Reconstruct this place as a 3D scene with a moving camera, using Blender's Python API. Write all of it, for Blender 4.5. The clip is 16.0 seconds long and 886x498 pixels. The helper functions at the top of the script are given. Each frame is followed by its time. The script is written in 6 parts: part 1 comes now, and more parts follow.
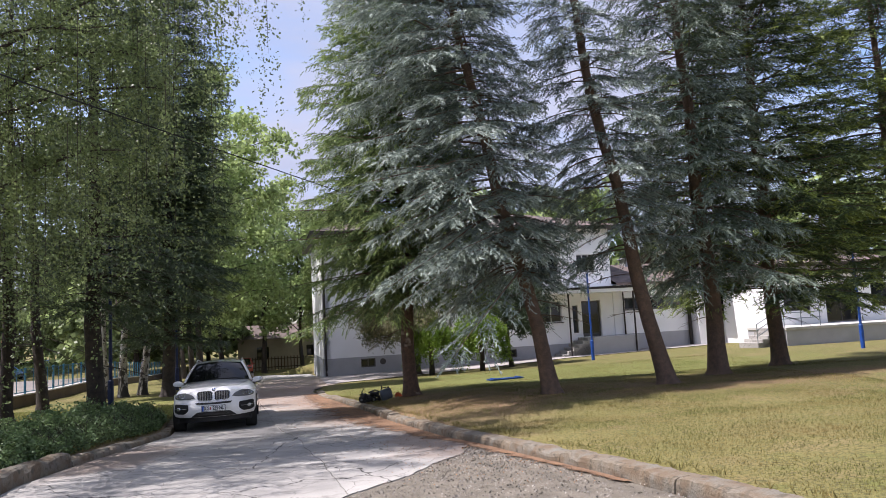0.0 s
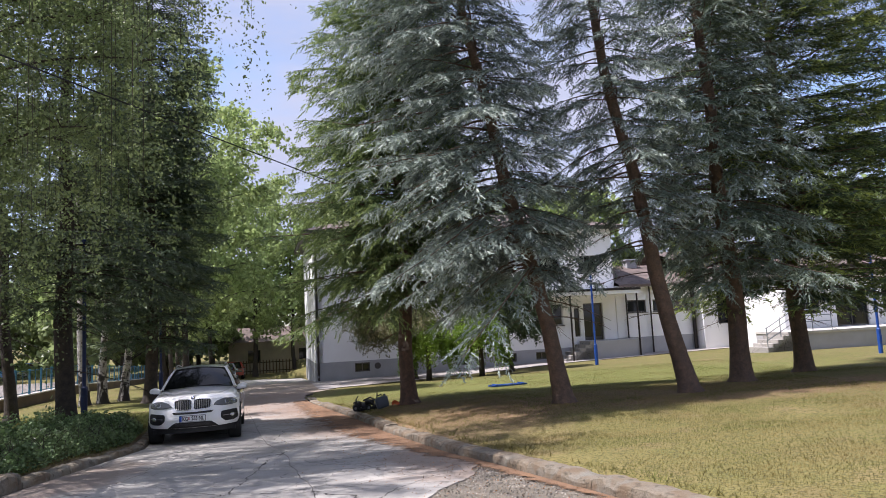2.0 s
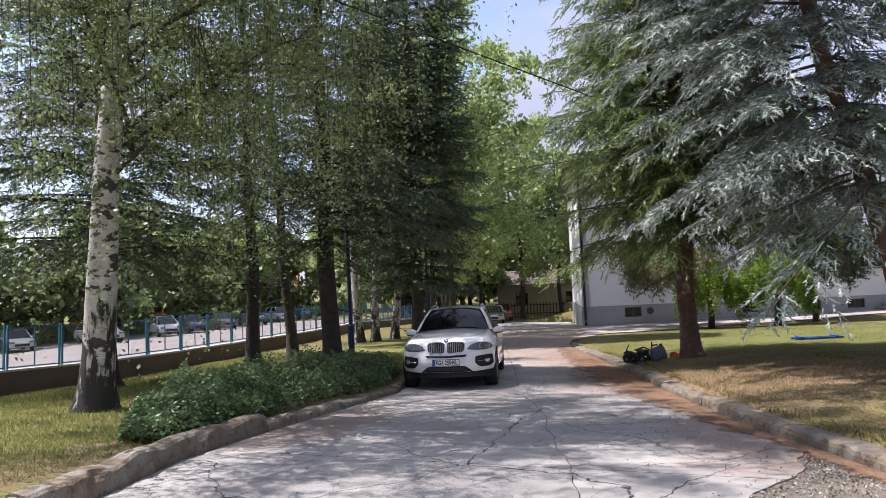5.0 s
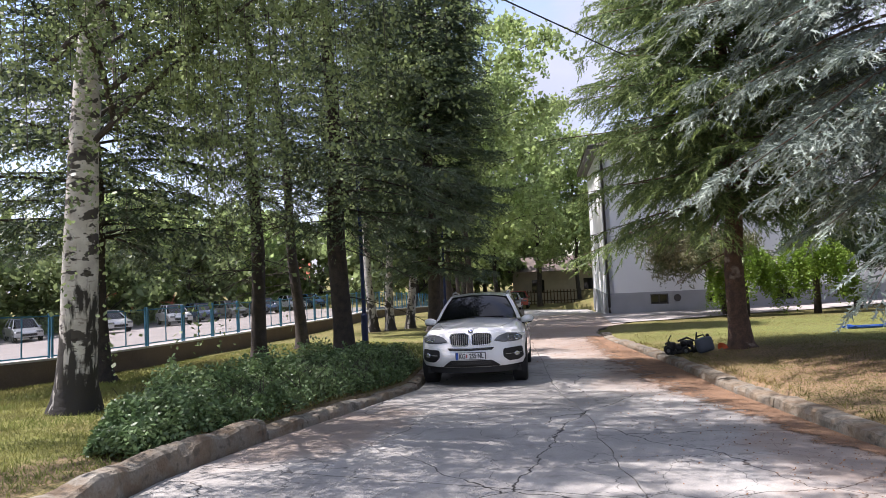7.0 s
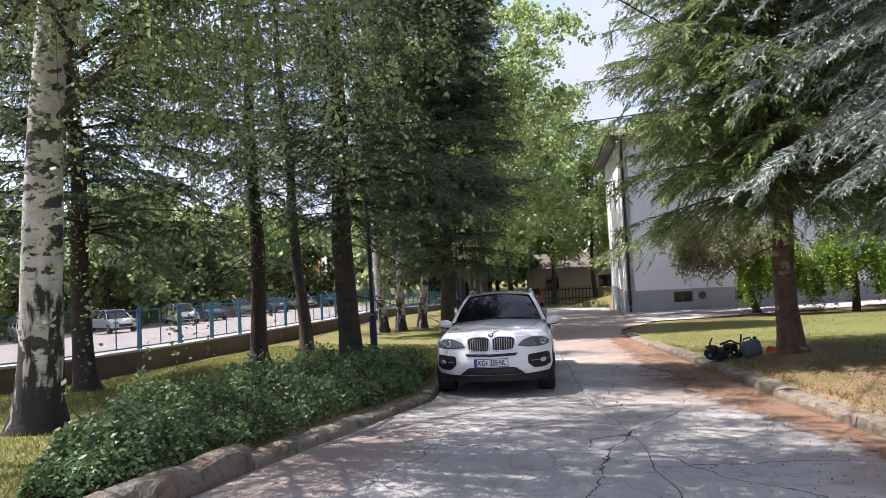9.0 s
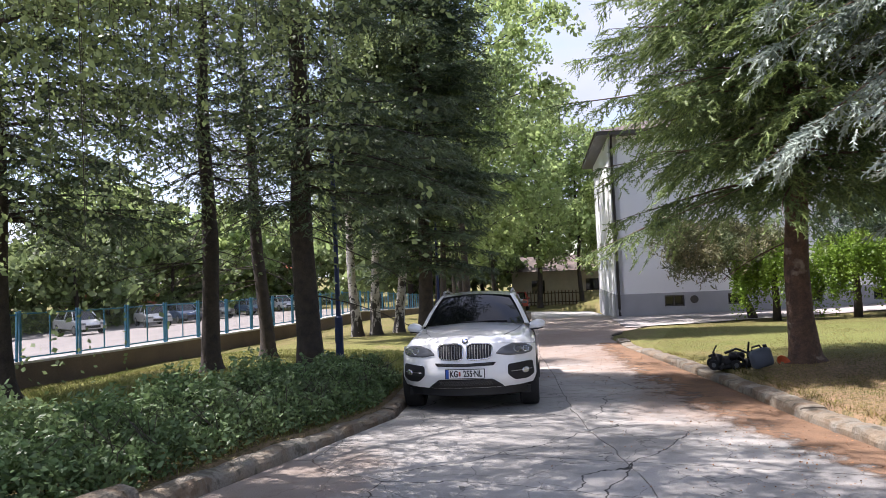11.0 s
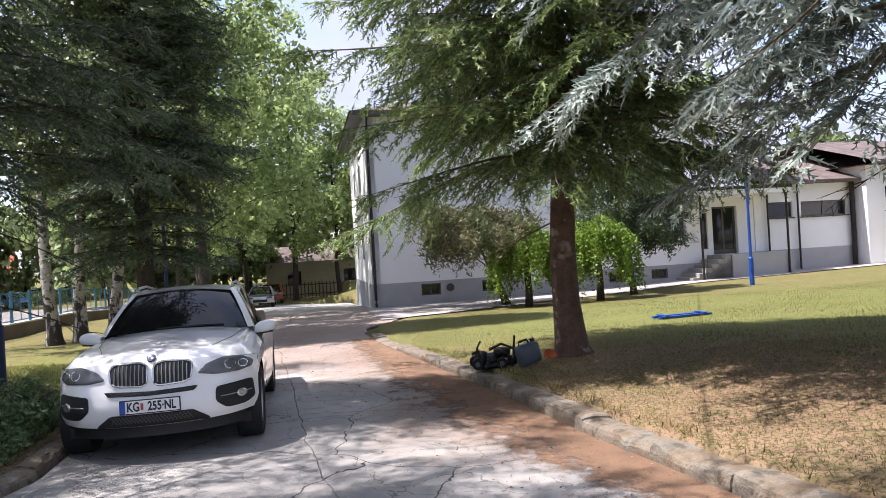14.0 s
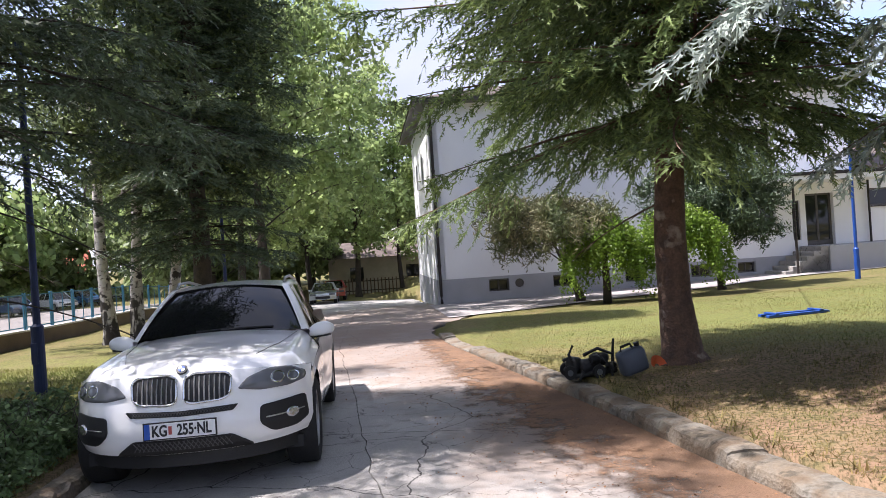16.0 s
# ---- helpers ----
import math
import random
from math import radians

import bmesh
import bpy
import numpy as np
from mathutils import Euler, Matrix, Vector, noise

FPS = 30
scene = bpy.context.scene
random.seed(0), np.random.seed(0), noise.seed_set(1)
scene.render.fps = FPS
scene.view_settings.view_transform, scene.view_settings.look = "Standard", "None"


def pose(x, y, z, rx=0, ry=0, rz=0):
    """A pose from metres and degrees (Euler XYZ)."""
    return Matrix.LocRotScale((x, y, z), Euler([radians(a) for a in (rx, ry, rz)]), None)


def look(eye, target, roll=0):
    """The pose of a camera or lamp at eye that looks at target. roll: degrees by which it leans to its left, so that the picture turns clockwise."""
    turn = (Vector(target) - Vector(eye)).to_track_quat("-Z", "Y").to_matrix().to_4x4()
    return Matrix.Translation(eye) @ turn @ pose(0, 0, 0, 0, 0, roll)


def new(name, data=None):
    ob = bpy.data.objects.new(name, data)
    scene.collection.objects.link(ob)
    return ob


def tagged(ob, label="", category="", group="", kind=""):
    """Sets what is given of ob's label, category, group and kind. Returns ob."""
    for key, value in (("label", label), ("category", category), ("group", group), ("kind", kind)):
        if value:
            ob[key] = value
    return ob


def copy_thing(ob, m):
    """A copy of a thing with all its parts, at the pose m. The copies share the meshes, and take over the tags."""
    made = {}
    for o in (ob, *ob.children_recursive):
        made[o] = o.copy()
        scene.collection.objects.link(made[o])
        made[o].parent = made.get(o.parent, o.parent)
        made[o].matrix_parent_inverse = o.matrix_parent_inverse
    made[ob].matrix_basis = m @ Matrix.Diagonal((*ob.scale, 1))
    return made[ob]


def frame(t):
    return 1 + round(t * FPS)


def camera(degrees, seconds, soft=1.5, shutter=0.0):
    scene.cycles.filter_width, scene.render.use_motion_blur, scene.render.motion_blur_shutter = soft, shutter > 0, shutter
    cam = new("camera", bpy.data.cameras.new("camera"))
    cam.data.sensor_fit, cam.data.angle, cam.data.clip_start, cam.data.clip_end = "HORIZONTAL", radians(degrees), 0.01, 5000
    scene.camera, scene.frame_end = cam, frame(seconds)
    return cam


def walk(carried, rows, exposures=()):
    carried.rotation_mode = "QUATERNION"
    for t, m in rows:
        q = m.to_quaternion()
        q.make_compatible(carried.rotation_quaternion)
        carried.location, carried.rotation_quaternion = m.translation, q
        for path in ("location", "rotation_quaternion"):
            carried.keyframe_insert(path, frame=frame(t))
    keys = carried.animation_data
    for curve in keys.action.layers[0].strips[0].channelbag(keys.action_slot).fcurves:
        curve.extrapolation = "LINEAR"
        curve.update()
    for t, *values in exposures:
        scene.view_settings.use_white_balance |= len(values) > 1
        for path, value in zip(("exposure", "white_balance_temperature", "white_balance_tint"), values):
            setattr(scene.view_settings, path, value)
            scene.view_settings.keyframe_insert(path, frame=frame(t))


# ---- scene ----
cam = camera(64.5, 16.0, 0.8)
METRES, EYE, TILT, LEAN, TURN = 12.4, 1.563, 0.0, 0.0, 0.0
ROWS = [
    (0.0, 0.0, 0.0, 0.0, 0.32, 5.91, 3.09),
    (0.5, -0.0079, 0.0291, -0.0007, 0.59, 5.69, 3.09),
    (1.0, -0.0122, 0.0559, -0.0015, -0.26, 5.69, 3.17),
    (1.5, -0.0117, 0.0892, -0.0007, -0.32, 6.14, 3.04),
    (2.0, -0.0157, 0.1183, -0.0013, -0.18, 6.15, 2.95),
    (2.5, -0.013, 0.1476, -0.0047, 0.12, 5.9, 2.74),
    (3.0, -0.0101, 0.1789, -0.0045, 3.47, 5.78, 1.51),
    (3.5, -0.0172, 0.2081, -0.0077, 9.33, 3.76, 2.03),
    (4.0, -0.0215, 0.2387, -0.011, 16.31, 2.97, 2.95),
    (4.5, -0.0283, 0.2727, -0.0103, 20.54, 2.94, 2.57),
    (7.0, -0.0983, 0.4115, -0.0154, 22.41, 1.75, 2.93),
    (7.5, -0.1152, 0.4354, -0.0161, 22.88, 1.66, 2.93),
    (8.0, -0.1277, 0.4572, -0.0161, 23.19, 1.56, 3.28),
    (10.5, -0.1728, 0.6091, -0.0233, 23.21, 1.72, 2.52),
    (11.0, -0.1793, 0.639, -0.0274, 22.21, 1.83, 2.67),
    (11.5, -0.1878, 0.6764, -0.0305, 21.63, 1.56, 2.45),
    (12.0, -0.1946, 0.7058, -0.0303, 21.0, 1.08, 2.61),
    (12.5, -0.1933, 0.7387, -0.0316, 15.97, 0.88, 2.73),
    (13.0, -0.1954, 0.7721, -0.0331, 6.71, 0.53, 2.73),
    (13.5, -0.1973, 0.8039, -0.035, 2.44, -0.01, 2.91),
    (14.0, -0.1983, 0.8376, -0.0351, 2.85, 0.06, 3.35),
    (14.5, -0.2043, 0.8677, -0.0367, 2.57, 0.03, 3.73),
    (15.0, -0.2071, 0.8967, -0.0399, 2.22, 0.03, 4.39),
    (15.5, -0.2127, 0.9275, -0.0396, 2.55, -0.02, 4.46),
    (16.0, -0.2281, 0.9544, -0.0411, 7.81, 0.04, 3.84),
]
walk(cam, [(t, pose(0, 0, EYE, TILT, LEAN, TURN) @ pose(METRES * x, METRES * y, METRES * z, 90 + pitch, roll, yaw)) for t, x, y, z, yaw, pitch, roll in ROWS],
     exposures=((0.0, 0.66, 6300, 20), (4.5, 0.72, 6300, 20), (7.0, 0.94, 6350, 20), (8.0, 1.0, 6350, 20), (11.5, 1.1, 6300, 20), (13.5, 1.1, 6300, 20), (16.0, 1.1, 6250, 20)))

# ---- world, sun, exposure ----
SUN_AZ, SUN_EL = radians(186), radians(62)      # measured anticlockwise from +x
world = bpy.data.worlds.new("sky")
scene.world = world
world.use_nodes = True
wn, wl = world.node_tree.nodes, world.node_tree.links
wn.clear()
w_out = wn.new("ShaderNodeOutputWorld")
w_bg = wn.new("ShaderNodeBackground")
w_sky = wn.new("ShaderNodeTexSky")
w_sky.sky_type, w_sky.sun_disc = "NISHITA", False
w_sky.sun_elevation, w_sky.sun_rotation = SUN_EL, radians(90) - SUN_AZ
w_sky.altitude, w_sky.air_density, w_sky.dust_density = 300, 1.0, 1.6
w_co = wn.new("ShaderNodeTexCoord")
w_map = wn.new("ShaderNodeMapping")
w_map.inputs["Scale"].default_value = (1.0, 1.0, 2.6)
w_noise = wn.new("ShaderNodeTexNoise")
w_noise.inputs["Scale"].default_value, w_noise.inputs["Detail"].default_value = 2.2, 7
w_noise.inputs["Roughness"].default_value = 0.55
w_ramp = wn.new("ShaderNodeValToRGB")
w_ramp.color_ramp.elements[0].position, w_ramp.color_ramp.elements[1].position = 0.36, 0.56
w_n2 = wn.new("ShaderNodeTexNoise")
w_n2.inputs["Scale"].default_value, w_n2.inputs["Detail"].default_value = 5.0, 6
w_cl = wn.new("ShaderNodeMix")
w_cl.data_type = "RGBA"
w_cl.inputs["A"].default_value, w_cl.inputs["B"].default_value = (2.0, 2.3, 3.1, 1), (3.2, 3.4, 4.0, 1)
w_mix = wn.new("ShaderNodeMix")
w_mix.data_type = "RGBA"
wl.new(w_co.outputs["Generated"], w_map.inputs["Vector"])
wl.new(w_map.outputs["Vector"], w_noise.inputs["Vector"])
wl.new(w_map.outputs["Vector"], w_n2.inputs["Vector"])
wl.new(w_n2.outputs["Fac"], w_cl.inputs["Factor"])
wl.new(w_noise.outputs["Fac"], w_ramp.inputs["Fac"])
wl.new(w_ramp.outputs["Color"], w_mix.inputs["Factor"])
wl.new(w_sky.outputs["Color"], w_mix.inputs["A"])
wl.new(w_cl.outputs["Result"], w_mix.inputs["B"])
wl.new(w_mix.outputs["Result"], w_bg.inputs["Color"])
w_bg.inputs["Strength"].default_value = 0.15
wl.new(w_bg.outputs["Background"], w_out.inputs["Surface"])
sun = new("sun", bpy.data.lights.new("sun", "SUN"))
sun.data.energy, sun.data.angle, sun.data.color = 5.0, radians(0.6), (1.0, 0.965, 0.91)
SUN_TO = Vector((math.cos(SUN_AZ) * math.cos(SUN_EL), math.sin(SUN_AZ) * math.cos(SUN_EL), math.sin(SUN_EL)))
sun.matrix_world = look(SUN_TO * 60, (0, 0, 0))

# ---- helpers of this scene ----
rng = np.random.default_rng(7)


def lerp(x, xs, ys):
    return float(np.interp(x, xs, ys))


def part(name, bm, material, parent=None, label="", smooth=False):
    """Links a bmesh as one mesh object, under a thing or a part."""
    me = bpy.data.meshes.new(name)
    bm.to_mesh(me)
    bm.free()
    if material is not None:
        for m in (material if isinstance(material, (list, tuple)) else [material]):
            me.materials.append(m)
    if smooth:
        me.polygons.foreach_set("use_smooth", [True] * len(me.polygons))
    ob = new(name, me)
    if parent is not None:
        ob.parent = parent
    if label:
        ob["label"] = label
    return ob


def mesh_np(name, verts, faces, material, parent=None, smooth=False):
    """A mesh object from arrays of vertices and of equal-sided faces."""
    verts, faces = np.asarray(verts, np.float32), np.asarray(faces, np.int32)
    me = bpy.data.meshes.new(name)
    k = faces.shape[1]
    me.vertices.add(len(verts))
    me.vertices.foreach_set("co", verts.ravel())
    me.loops.add(faces.size)
    me.loops.foreach_set("vertex_index", faces.ravel())
    me.polygons.add(len(faces))
    me.polygons.foreach_set("loop_start", np.arange(0, faces.size, k, dtype=np.int32))
    me.polygons.foreach_set("loop_total", np.full(len(faces), k, np.int32))
    me.update(calc_edges=True)
    if smooth:
        me.polygons.foreach_set("use_smooth", [True] * len(faces))
    me.materials.append(material)
    ob = new(name, me)
    if parent is not None:
        ob.parent = parent
    return ob


def empty(name, m, label="", category="", group="", kind=""):
    ob = new(name)
    ob.matrix_basis = m
    return tagged(ob, label, category, group, kind)


def box(bm, x0, y0, z0, x1, y1, z1, bevel=0.0, m=None):
    r = bmesh.ops.create_cube(bm, size=1.0)
    vs = r["verts"]
    bmesh.ops.scale(bm, vec=(abs(x1 - x0), abs(y1 - y0), abs(z1 - z0)), verts=vs)
    bmesh.ops.translate(bm, vec=((x0 + x1) / 2, (y0 + y1) / 2, (z0 + z1) / 2), verts=vs)
    if bevel > 0:
        es = list({e for v in vs for e in v.link_edges})
        r2 = bmesh.ops.bevel(bm, geom=es, offset=bevel, segments=2, affect="EDGES", profile=0.5)
        vs = list({v for f in r2["faces"] for v in f.verts} | {v for v in vs if v.is_valid})
    if m is not None:
        bmesh.ops.transform(bm, matrix=m, verts=vs)
    return vs


def tube(bm, pts, radii, n=8, cap=True):
    """A tapered tube along points."""
    rings = []
    pts = [Vector(p) for p in pts]
    for i, p in enumerate(pts):
        d = (pts[min(i + 1, len(pts) - 1)] - pts[max(i - 1, 0)]).normalized()
        a = d.orthogonal().normalized() if abs(d.z) < 0.9 else Vector((1, 0, 0)).cross(d).normalized()
        a = (a - d * a.dot(d)).normalized()
        b = d.cross(a)
        r = radii[i] if isinstance(radii, (list, tuple)) else radii
        rings.append([bm.verts.new(p + (a * math.cos(6.2832 * k / n) + b * math.sin(6.2832 * k / n)) * r) for k in range(n)])
    for r0, r1 in zip(rings, rings[1:]):
        for k in range(n):
            bm.faces.new((r0[k], r0[(k + 1) % n], r1[(k + 1) % n], r1[k]))
    if cap:
        bm.faces.new(rings[0][::-1])
        bm.faces.new(rings[-1])
    return rings


def loft(bm, rows, closed=False):
    """Quads between rows of points of equal length."""
    vr = [[bm.verts.new(p) for p in row] for row in rows]
    for a, b in zip(vr, vr[1:]):
        k = len(a)
        for i in range(k if closed else k - 1):
            bm.faces.new((a[i], a[(i + 1) % k], b[(i + 1) % k], b[i]))
    return vr


# ---- materials ----
def mat(name, base, rough=0.7, metal=0.0, var=0.15, scale=6.0, fine=60.0, bump=0.2, hue=None, coat=0.0, bump_scale=None, island=0.0,
        objvar=0.0, spec=0.5, trans=0.0):
    """A procedural surface: base colour varied at two scales, bump, and variation by object or island."""
    m = bpy.data.materials.new(name)
    m.use_nodes = True
    nt = m.node_tree
    b = nt.nodes["Principled BSDF"]
    b.inputs["Roughness"].default_value, b.inputs["Metallic"].default_value = rough, metal
    b.inputs["Specular IOR Level"].default_value = spec
    b.inputs["Coat Weight"].default_value = coat
    b.inputs["Coat Roughness"].default_value = 0.04
    co = nt.nodes.new("ShaderNodeTexCoord")
    n1 = nt.nodes.new("ShaderNodeTexNoise")
    n1.inputs["Scale"].default_value, n1.inputs["Detail"].default_value = scale, 5
    n2 = nt.nodes.new("ShaderNodeTexNoise")
    n2.inputs["Scale"].default_value, n2.inputs["Detail"].default_value = fine, 3
    nt.links.new(co.outputs["Object"], n1.inputs["Vector"])
    nt.links.new(co.outputs["Object"], n2.inputs["Vector"])
    other = hue if hue else tuple(c * (1 - 2.2 * var) for c in base)
    mx = nt.nodes.new("ShaderNodeMix")
    mx.data_type = "RGBA"
    mx.inputs["A"].default_value, mx.inputs["B"].default_value = (*base, 1), (*other, 1)
    rp_ = nt.nodes.new("ShaderNodeMapRange")
    rp_.inputs["From Min"].default_value, rp_.inputs["From Max"].default_value = 0.35, 0.7
    nt.links.new(n1.outputs["Fac"], rp_.inputs["Value"])
    nt.links.new(rp_.outputs["Result"], mx.inputs["Factor"])
    hs = nt.nodes.new("ShaderNodeHueSaturation")
    mv = nt.nodes.new("ShaderNodeMapRange")
    mv.inputs["To Min"].default_value, mv.inputs["To Max"].default_value = 1 - var * 1.5, 1 + var * 1.5
    nt.links.new(n2.outputs["Fac"], mv.inputs["Value"])
    last = mv.outputs["Result"]
    for amount, src, sock in ((island, "ShaderNodeNewGeometry", "Random Per Island"), (objvar, "ShaderNodeObjectInfo", "Random")):
        if amount:
            g = nt.nodes.new(src)
            r_ = nt.nodes.new("ShaderNodeMapRange")
            r_.inputs["To Min"].default_value, r_.inputs["To Max"].default_value = 1 - amount, 1 + amount
            nt.links.new(g.outputs[sock], r_.inputs["Value"])
            mu = nt.nodes.new("ShaderNodeMath")
            mu.operation = "MULTIPLY"
            nt.links.new(last, mu.inputs[0])
            nt.links.new(r_.outputs["Result"], mu.inputs[1])
            last = mu.outputs[0]
    nt.links.new(last, hs.inputs["Value"])
    nt.links.new(mx.outputs["Result"], hs.inputs["Color"])
    nt.links.new(hs.outputs["Color"], b.inputs["Base Color"])
    if bump:
        bp = nt.nodes.new("ShaderNodeBump")
        bp.inputs["Strength"].default_value, bp.inputs["Distance"].default_value = bump, 0.02
        n3 = n2
        if bump_scale:
            n3 = nt.nodes.new("ShaderNodeTexNoise")
            n3.inputs["Scale"].default_value, n3.inputs["Detail"].default_value = bump_scale, 4
            nt.links.new(co.outputs["Object"], n3.inputs["Vector"])
        nt.links.new(n3.outputs["Fac"], bp.inputs["Height"])
        nt.links.new(bp.outputs["Normal"], b.inputs["Normal"])
    if trans:
        tr = nt.nodes.new("ShaderNodeBsdfTranslucent")
        ms = nt.nodes.new("ShaderNodeMixShader")
        ms.inputs["Fac"].default_value = trans
        nt.links.new(hs.outputs["Color"], tr.inputs["Color"])
        nt.links.new(b.outputs["BSDF"], ms.inputs[1])
        nt.links.new(tr.outputs["BSDF"], ms.inputs[2])
        nt.links.new(ms.outputs["Shader"], nt.nodes["Material Output"].inputs["Surface"])
    return m


def layered(m, coordinate_scale, low, high, colour, detail=6, strength=1.0, kind="noise", distort=0.0, stretch=None):
    """Lays a second colour over a material where a noise is high, or along the cracks of a cell pattern."""
    nt = m.node_tree
    b = nt.nodes["Principled BSDF"]
    src = b.inputs["Base Color"].links[0].from_socket
    co = nt.nodes.new("ShaderNodeTexCoord")
    vec = co.outputs["Object"]
    if stretch:
        mp = nt.nodes.new("ShaderNodeMapping")
        mp.inputs["Scale"].default_value = stretch
        nt.links.new(vec, mp.inputs["Vector"])
        vec = mp.outputs["Vector"]
    if distort:
        dn = nt.nodes.new("ShaderNodeTexNoise")
        dn.inputs["Scale"].default_value, dn.inputs["Detail"].default_value = 1.3, 6
        nt.links.new(vec, dn.inputs["Vector"])
        va = nt.nodes.new("ShaderNodeVectorMath")
        va.operation = "MULTIPLY_ADD"
        va.inputs[1].default_value = (distort,) * 3
        nt.links.new(dn.outputs["Color"], va.inputs[0])
        nt.links.new(vec, va.inputs[2])
        vec = va.outputs[0]
    if kind == "noise":
        n = nt.nodes.new("ShaderNodeTexNoise")
        n.inputs["Detail"].default_value = detail
        out = n.outputs["Fac"]
    else:
        n = nt.nodes.new("ShaderNodeTexVoronoi")
        n.feature = "DISTANCE_TO_EDGE"
        out = n.outputs["Distance"]
    n.inputs["Scale"].default_value = coordinate_scale
    nt.links.new(vec, n.inputs["Vector"])
    r = nt.nodes.new("ShaderNodeMapRange")
    r.inputs["From Min"].default_value, r.inputs["From Max"].default_value = low, high
    r.inputs["To Max"].default_value = strength
    nt.links.new(out, r.inputs["Value"])
    mx = nt.nodes.new("ShaderNodeMix")
    mx.data_type = "RGBA"
    mx.inputs["B"].default_value = (*colour, 1)
    nt.links.new(r.outputs["Result"], mx.inputs["Factor"])
    nt.links.new(src, mx.inputs["A"])
    nt.links.new(mx.outputs["Result"], b.inputs["Base Color"])
    return m


M_GRASS = mat("lawn_grass", (0.165, 0.155, 0.055), 0.95, var=0.28, scale=0.55, fine=45, bump=1.0, hue=(0.205, 0.17, 0.072), spec=0.1)
layered(M_GRASS, 2.6, 0.5, 0.7, (0.13, 0.16, 0.045), strength=0.7)
layered(M_GRASS, 0.33, 0.56, 0.68, (0.22, 0.165, 0.09), strength=0.5)
M_VERGE = mat("verge_blade", (0.18, 0.215, 0.06), 0.7, var=0.25, scale=0.8, fine=9, bump=0, hue=(0.28, 0.25, 0.09), island=0.35, trans=0.4, spec=0.2)
M_BLADE = mat("grass_blade", (0.125, 0.14, 0.036), 0.8, var=0.25, scale=0.8, fine=9, bump=0, hue=(0.275, 0.205, 0.085), island=0.5, trans=0.3, spec=0.2)
M_CONC = mat("worn_concrete", (0.40, 0.38, 0.35), 0.9, var=0.16, scale=0.9, fine=70, bump=0.5, hue=(0.27, 0.258, 0.242), objvar=0.06, spec=0.3)
layered(M_CONC, 5.0, 0.56, 0.72, (0.19, 0.18, 0.165), strength=0.6)
layered(M_CONC, 0.42, 0.004, 0.001, (0.035, 0.032, 0.03), kind="cracks", distort=0.55)
layered(M_CONC, 1.25, 0.007, 0.002, (0.07, 0.065, 0.06), kind="cracks", distort=0.9, strength=0.75)
M_JOINT = mat("joint_soil", (0.10, 0.09, 0.075), 0.95, var=0.3, scale=4, fine=30, bump=0.5)

def earth_patch(m, cx, cy, rx, ry, colour, strength=0.8):
    """A bare or needle-covered patch of ground with a ragged outline."""
    nt = m.node_tree
    b = nt.nodes["Principled BSDF"]
    src = b.inputs["Base Color"].links[0].from_socket
    co = nt.nodes.new("ShaderNodeTexCoord")
    mp = nt.nodes.new("ShaderNodeMapping")
    mp.inputs["Location"].default_value = (-cx / rx, -cy / ry, 0)
    mp.inputs["Scale"].default_value = (1 / rx, 1 / ry, 0)
    nt.links.new(co.outputs["Object"], mp.inputs["Vector"])
    ln = nt.nodes.new("ShaderNodeVectorMath")
    ln.operation = "LENGTH"
    nt.links.new(mp.outputs["Vector"], ln.inputs[0])
    n = nt.nodes.new("ShaderNodeTexNoise")
    n.inputs["Scale"].default_value, n.inputs["Detail"].default_value, n.inputs["Roughness"].default_value = 1.6, 8, 0.65
    nt.links.new(co.outputs["Object"], n.inputs["Vector"])
    ad = nt.nodes.new("ShaderNodeMath")
    ad.operation = "MULTIPLY_ADD"
    ad.inputs[1].default_value = 1.5
    nt.links.new(n.outputs["Fac"], ad.inputs[0])
    nt.links.new(ln.outputs["Value"], ad.inputs[2])
    r = nt.nodes.new("ShaderNodeMapRange")
    r.inputs["From Min"].default_value, r.inputs["From Max"].default_value = 1.95, 1.45
    r.inputs["To Max"].default_value = strength
    nt.links.new(ad.outputs[0], r.inputs["Value"])
    mx = nt.nodes.new("ShaderNodeMix")
    mx.data_type = "RGBA"
    mx.inputs["B"].default_value = (*colour, 1)
    nt.links.new(r.outputs["Result"], mx.inputs["Factor"])
    nt.links.new(src, mx.inputs["A"])
    nt.links.new(mx.outputs["Result"], b.inputs["Base Color"])


earth_patch(M_GRASS, -0.2, 16.8, 2.6, 5.0, (0.29, 0.19, 0.125), 0.85)
earth_patch(M_GRASS, 5.0, 17.2, 6.0, 2.2, (0.24, 0.145, 0.095), 0.85)
earth_patch(M_GRASS, 3.5, 11.0, 6.0, 4.0, (0.235, 0.20, 0.08), 0.5)
earth_patch(M_GRASS, -10.5, 17.0, 4.5, 12.0, (0.20, 0.215, 0.06), 0.7)
layered(M_GRASS, 0.9, 0.54, 0.68, (0.25, 0.185, 0.10), strength=0.65)
earth_patch(M_GRASS, 4.5, 27.0, 9.0, 5.5, (0.17, 0.20, 0.055), 0.7)
earth_patch(M_GRASS, -6.9, 13.0, 0.6, 8.0, (0.20, 0.14, 0.09), 0.9)
layered(M_GRASS, 7.0, 0.48, 0.66, (0.135, 0.13, 0.05), strength=0.55)
layered(M_GRASS, 26.0, 0.48, 0.60, (0.075, 0.07, 0.032), strength=0.75)
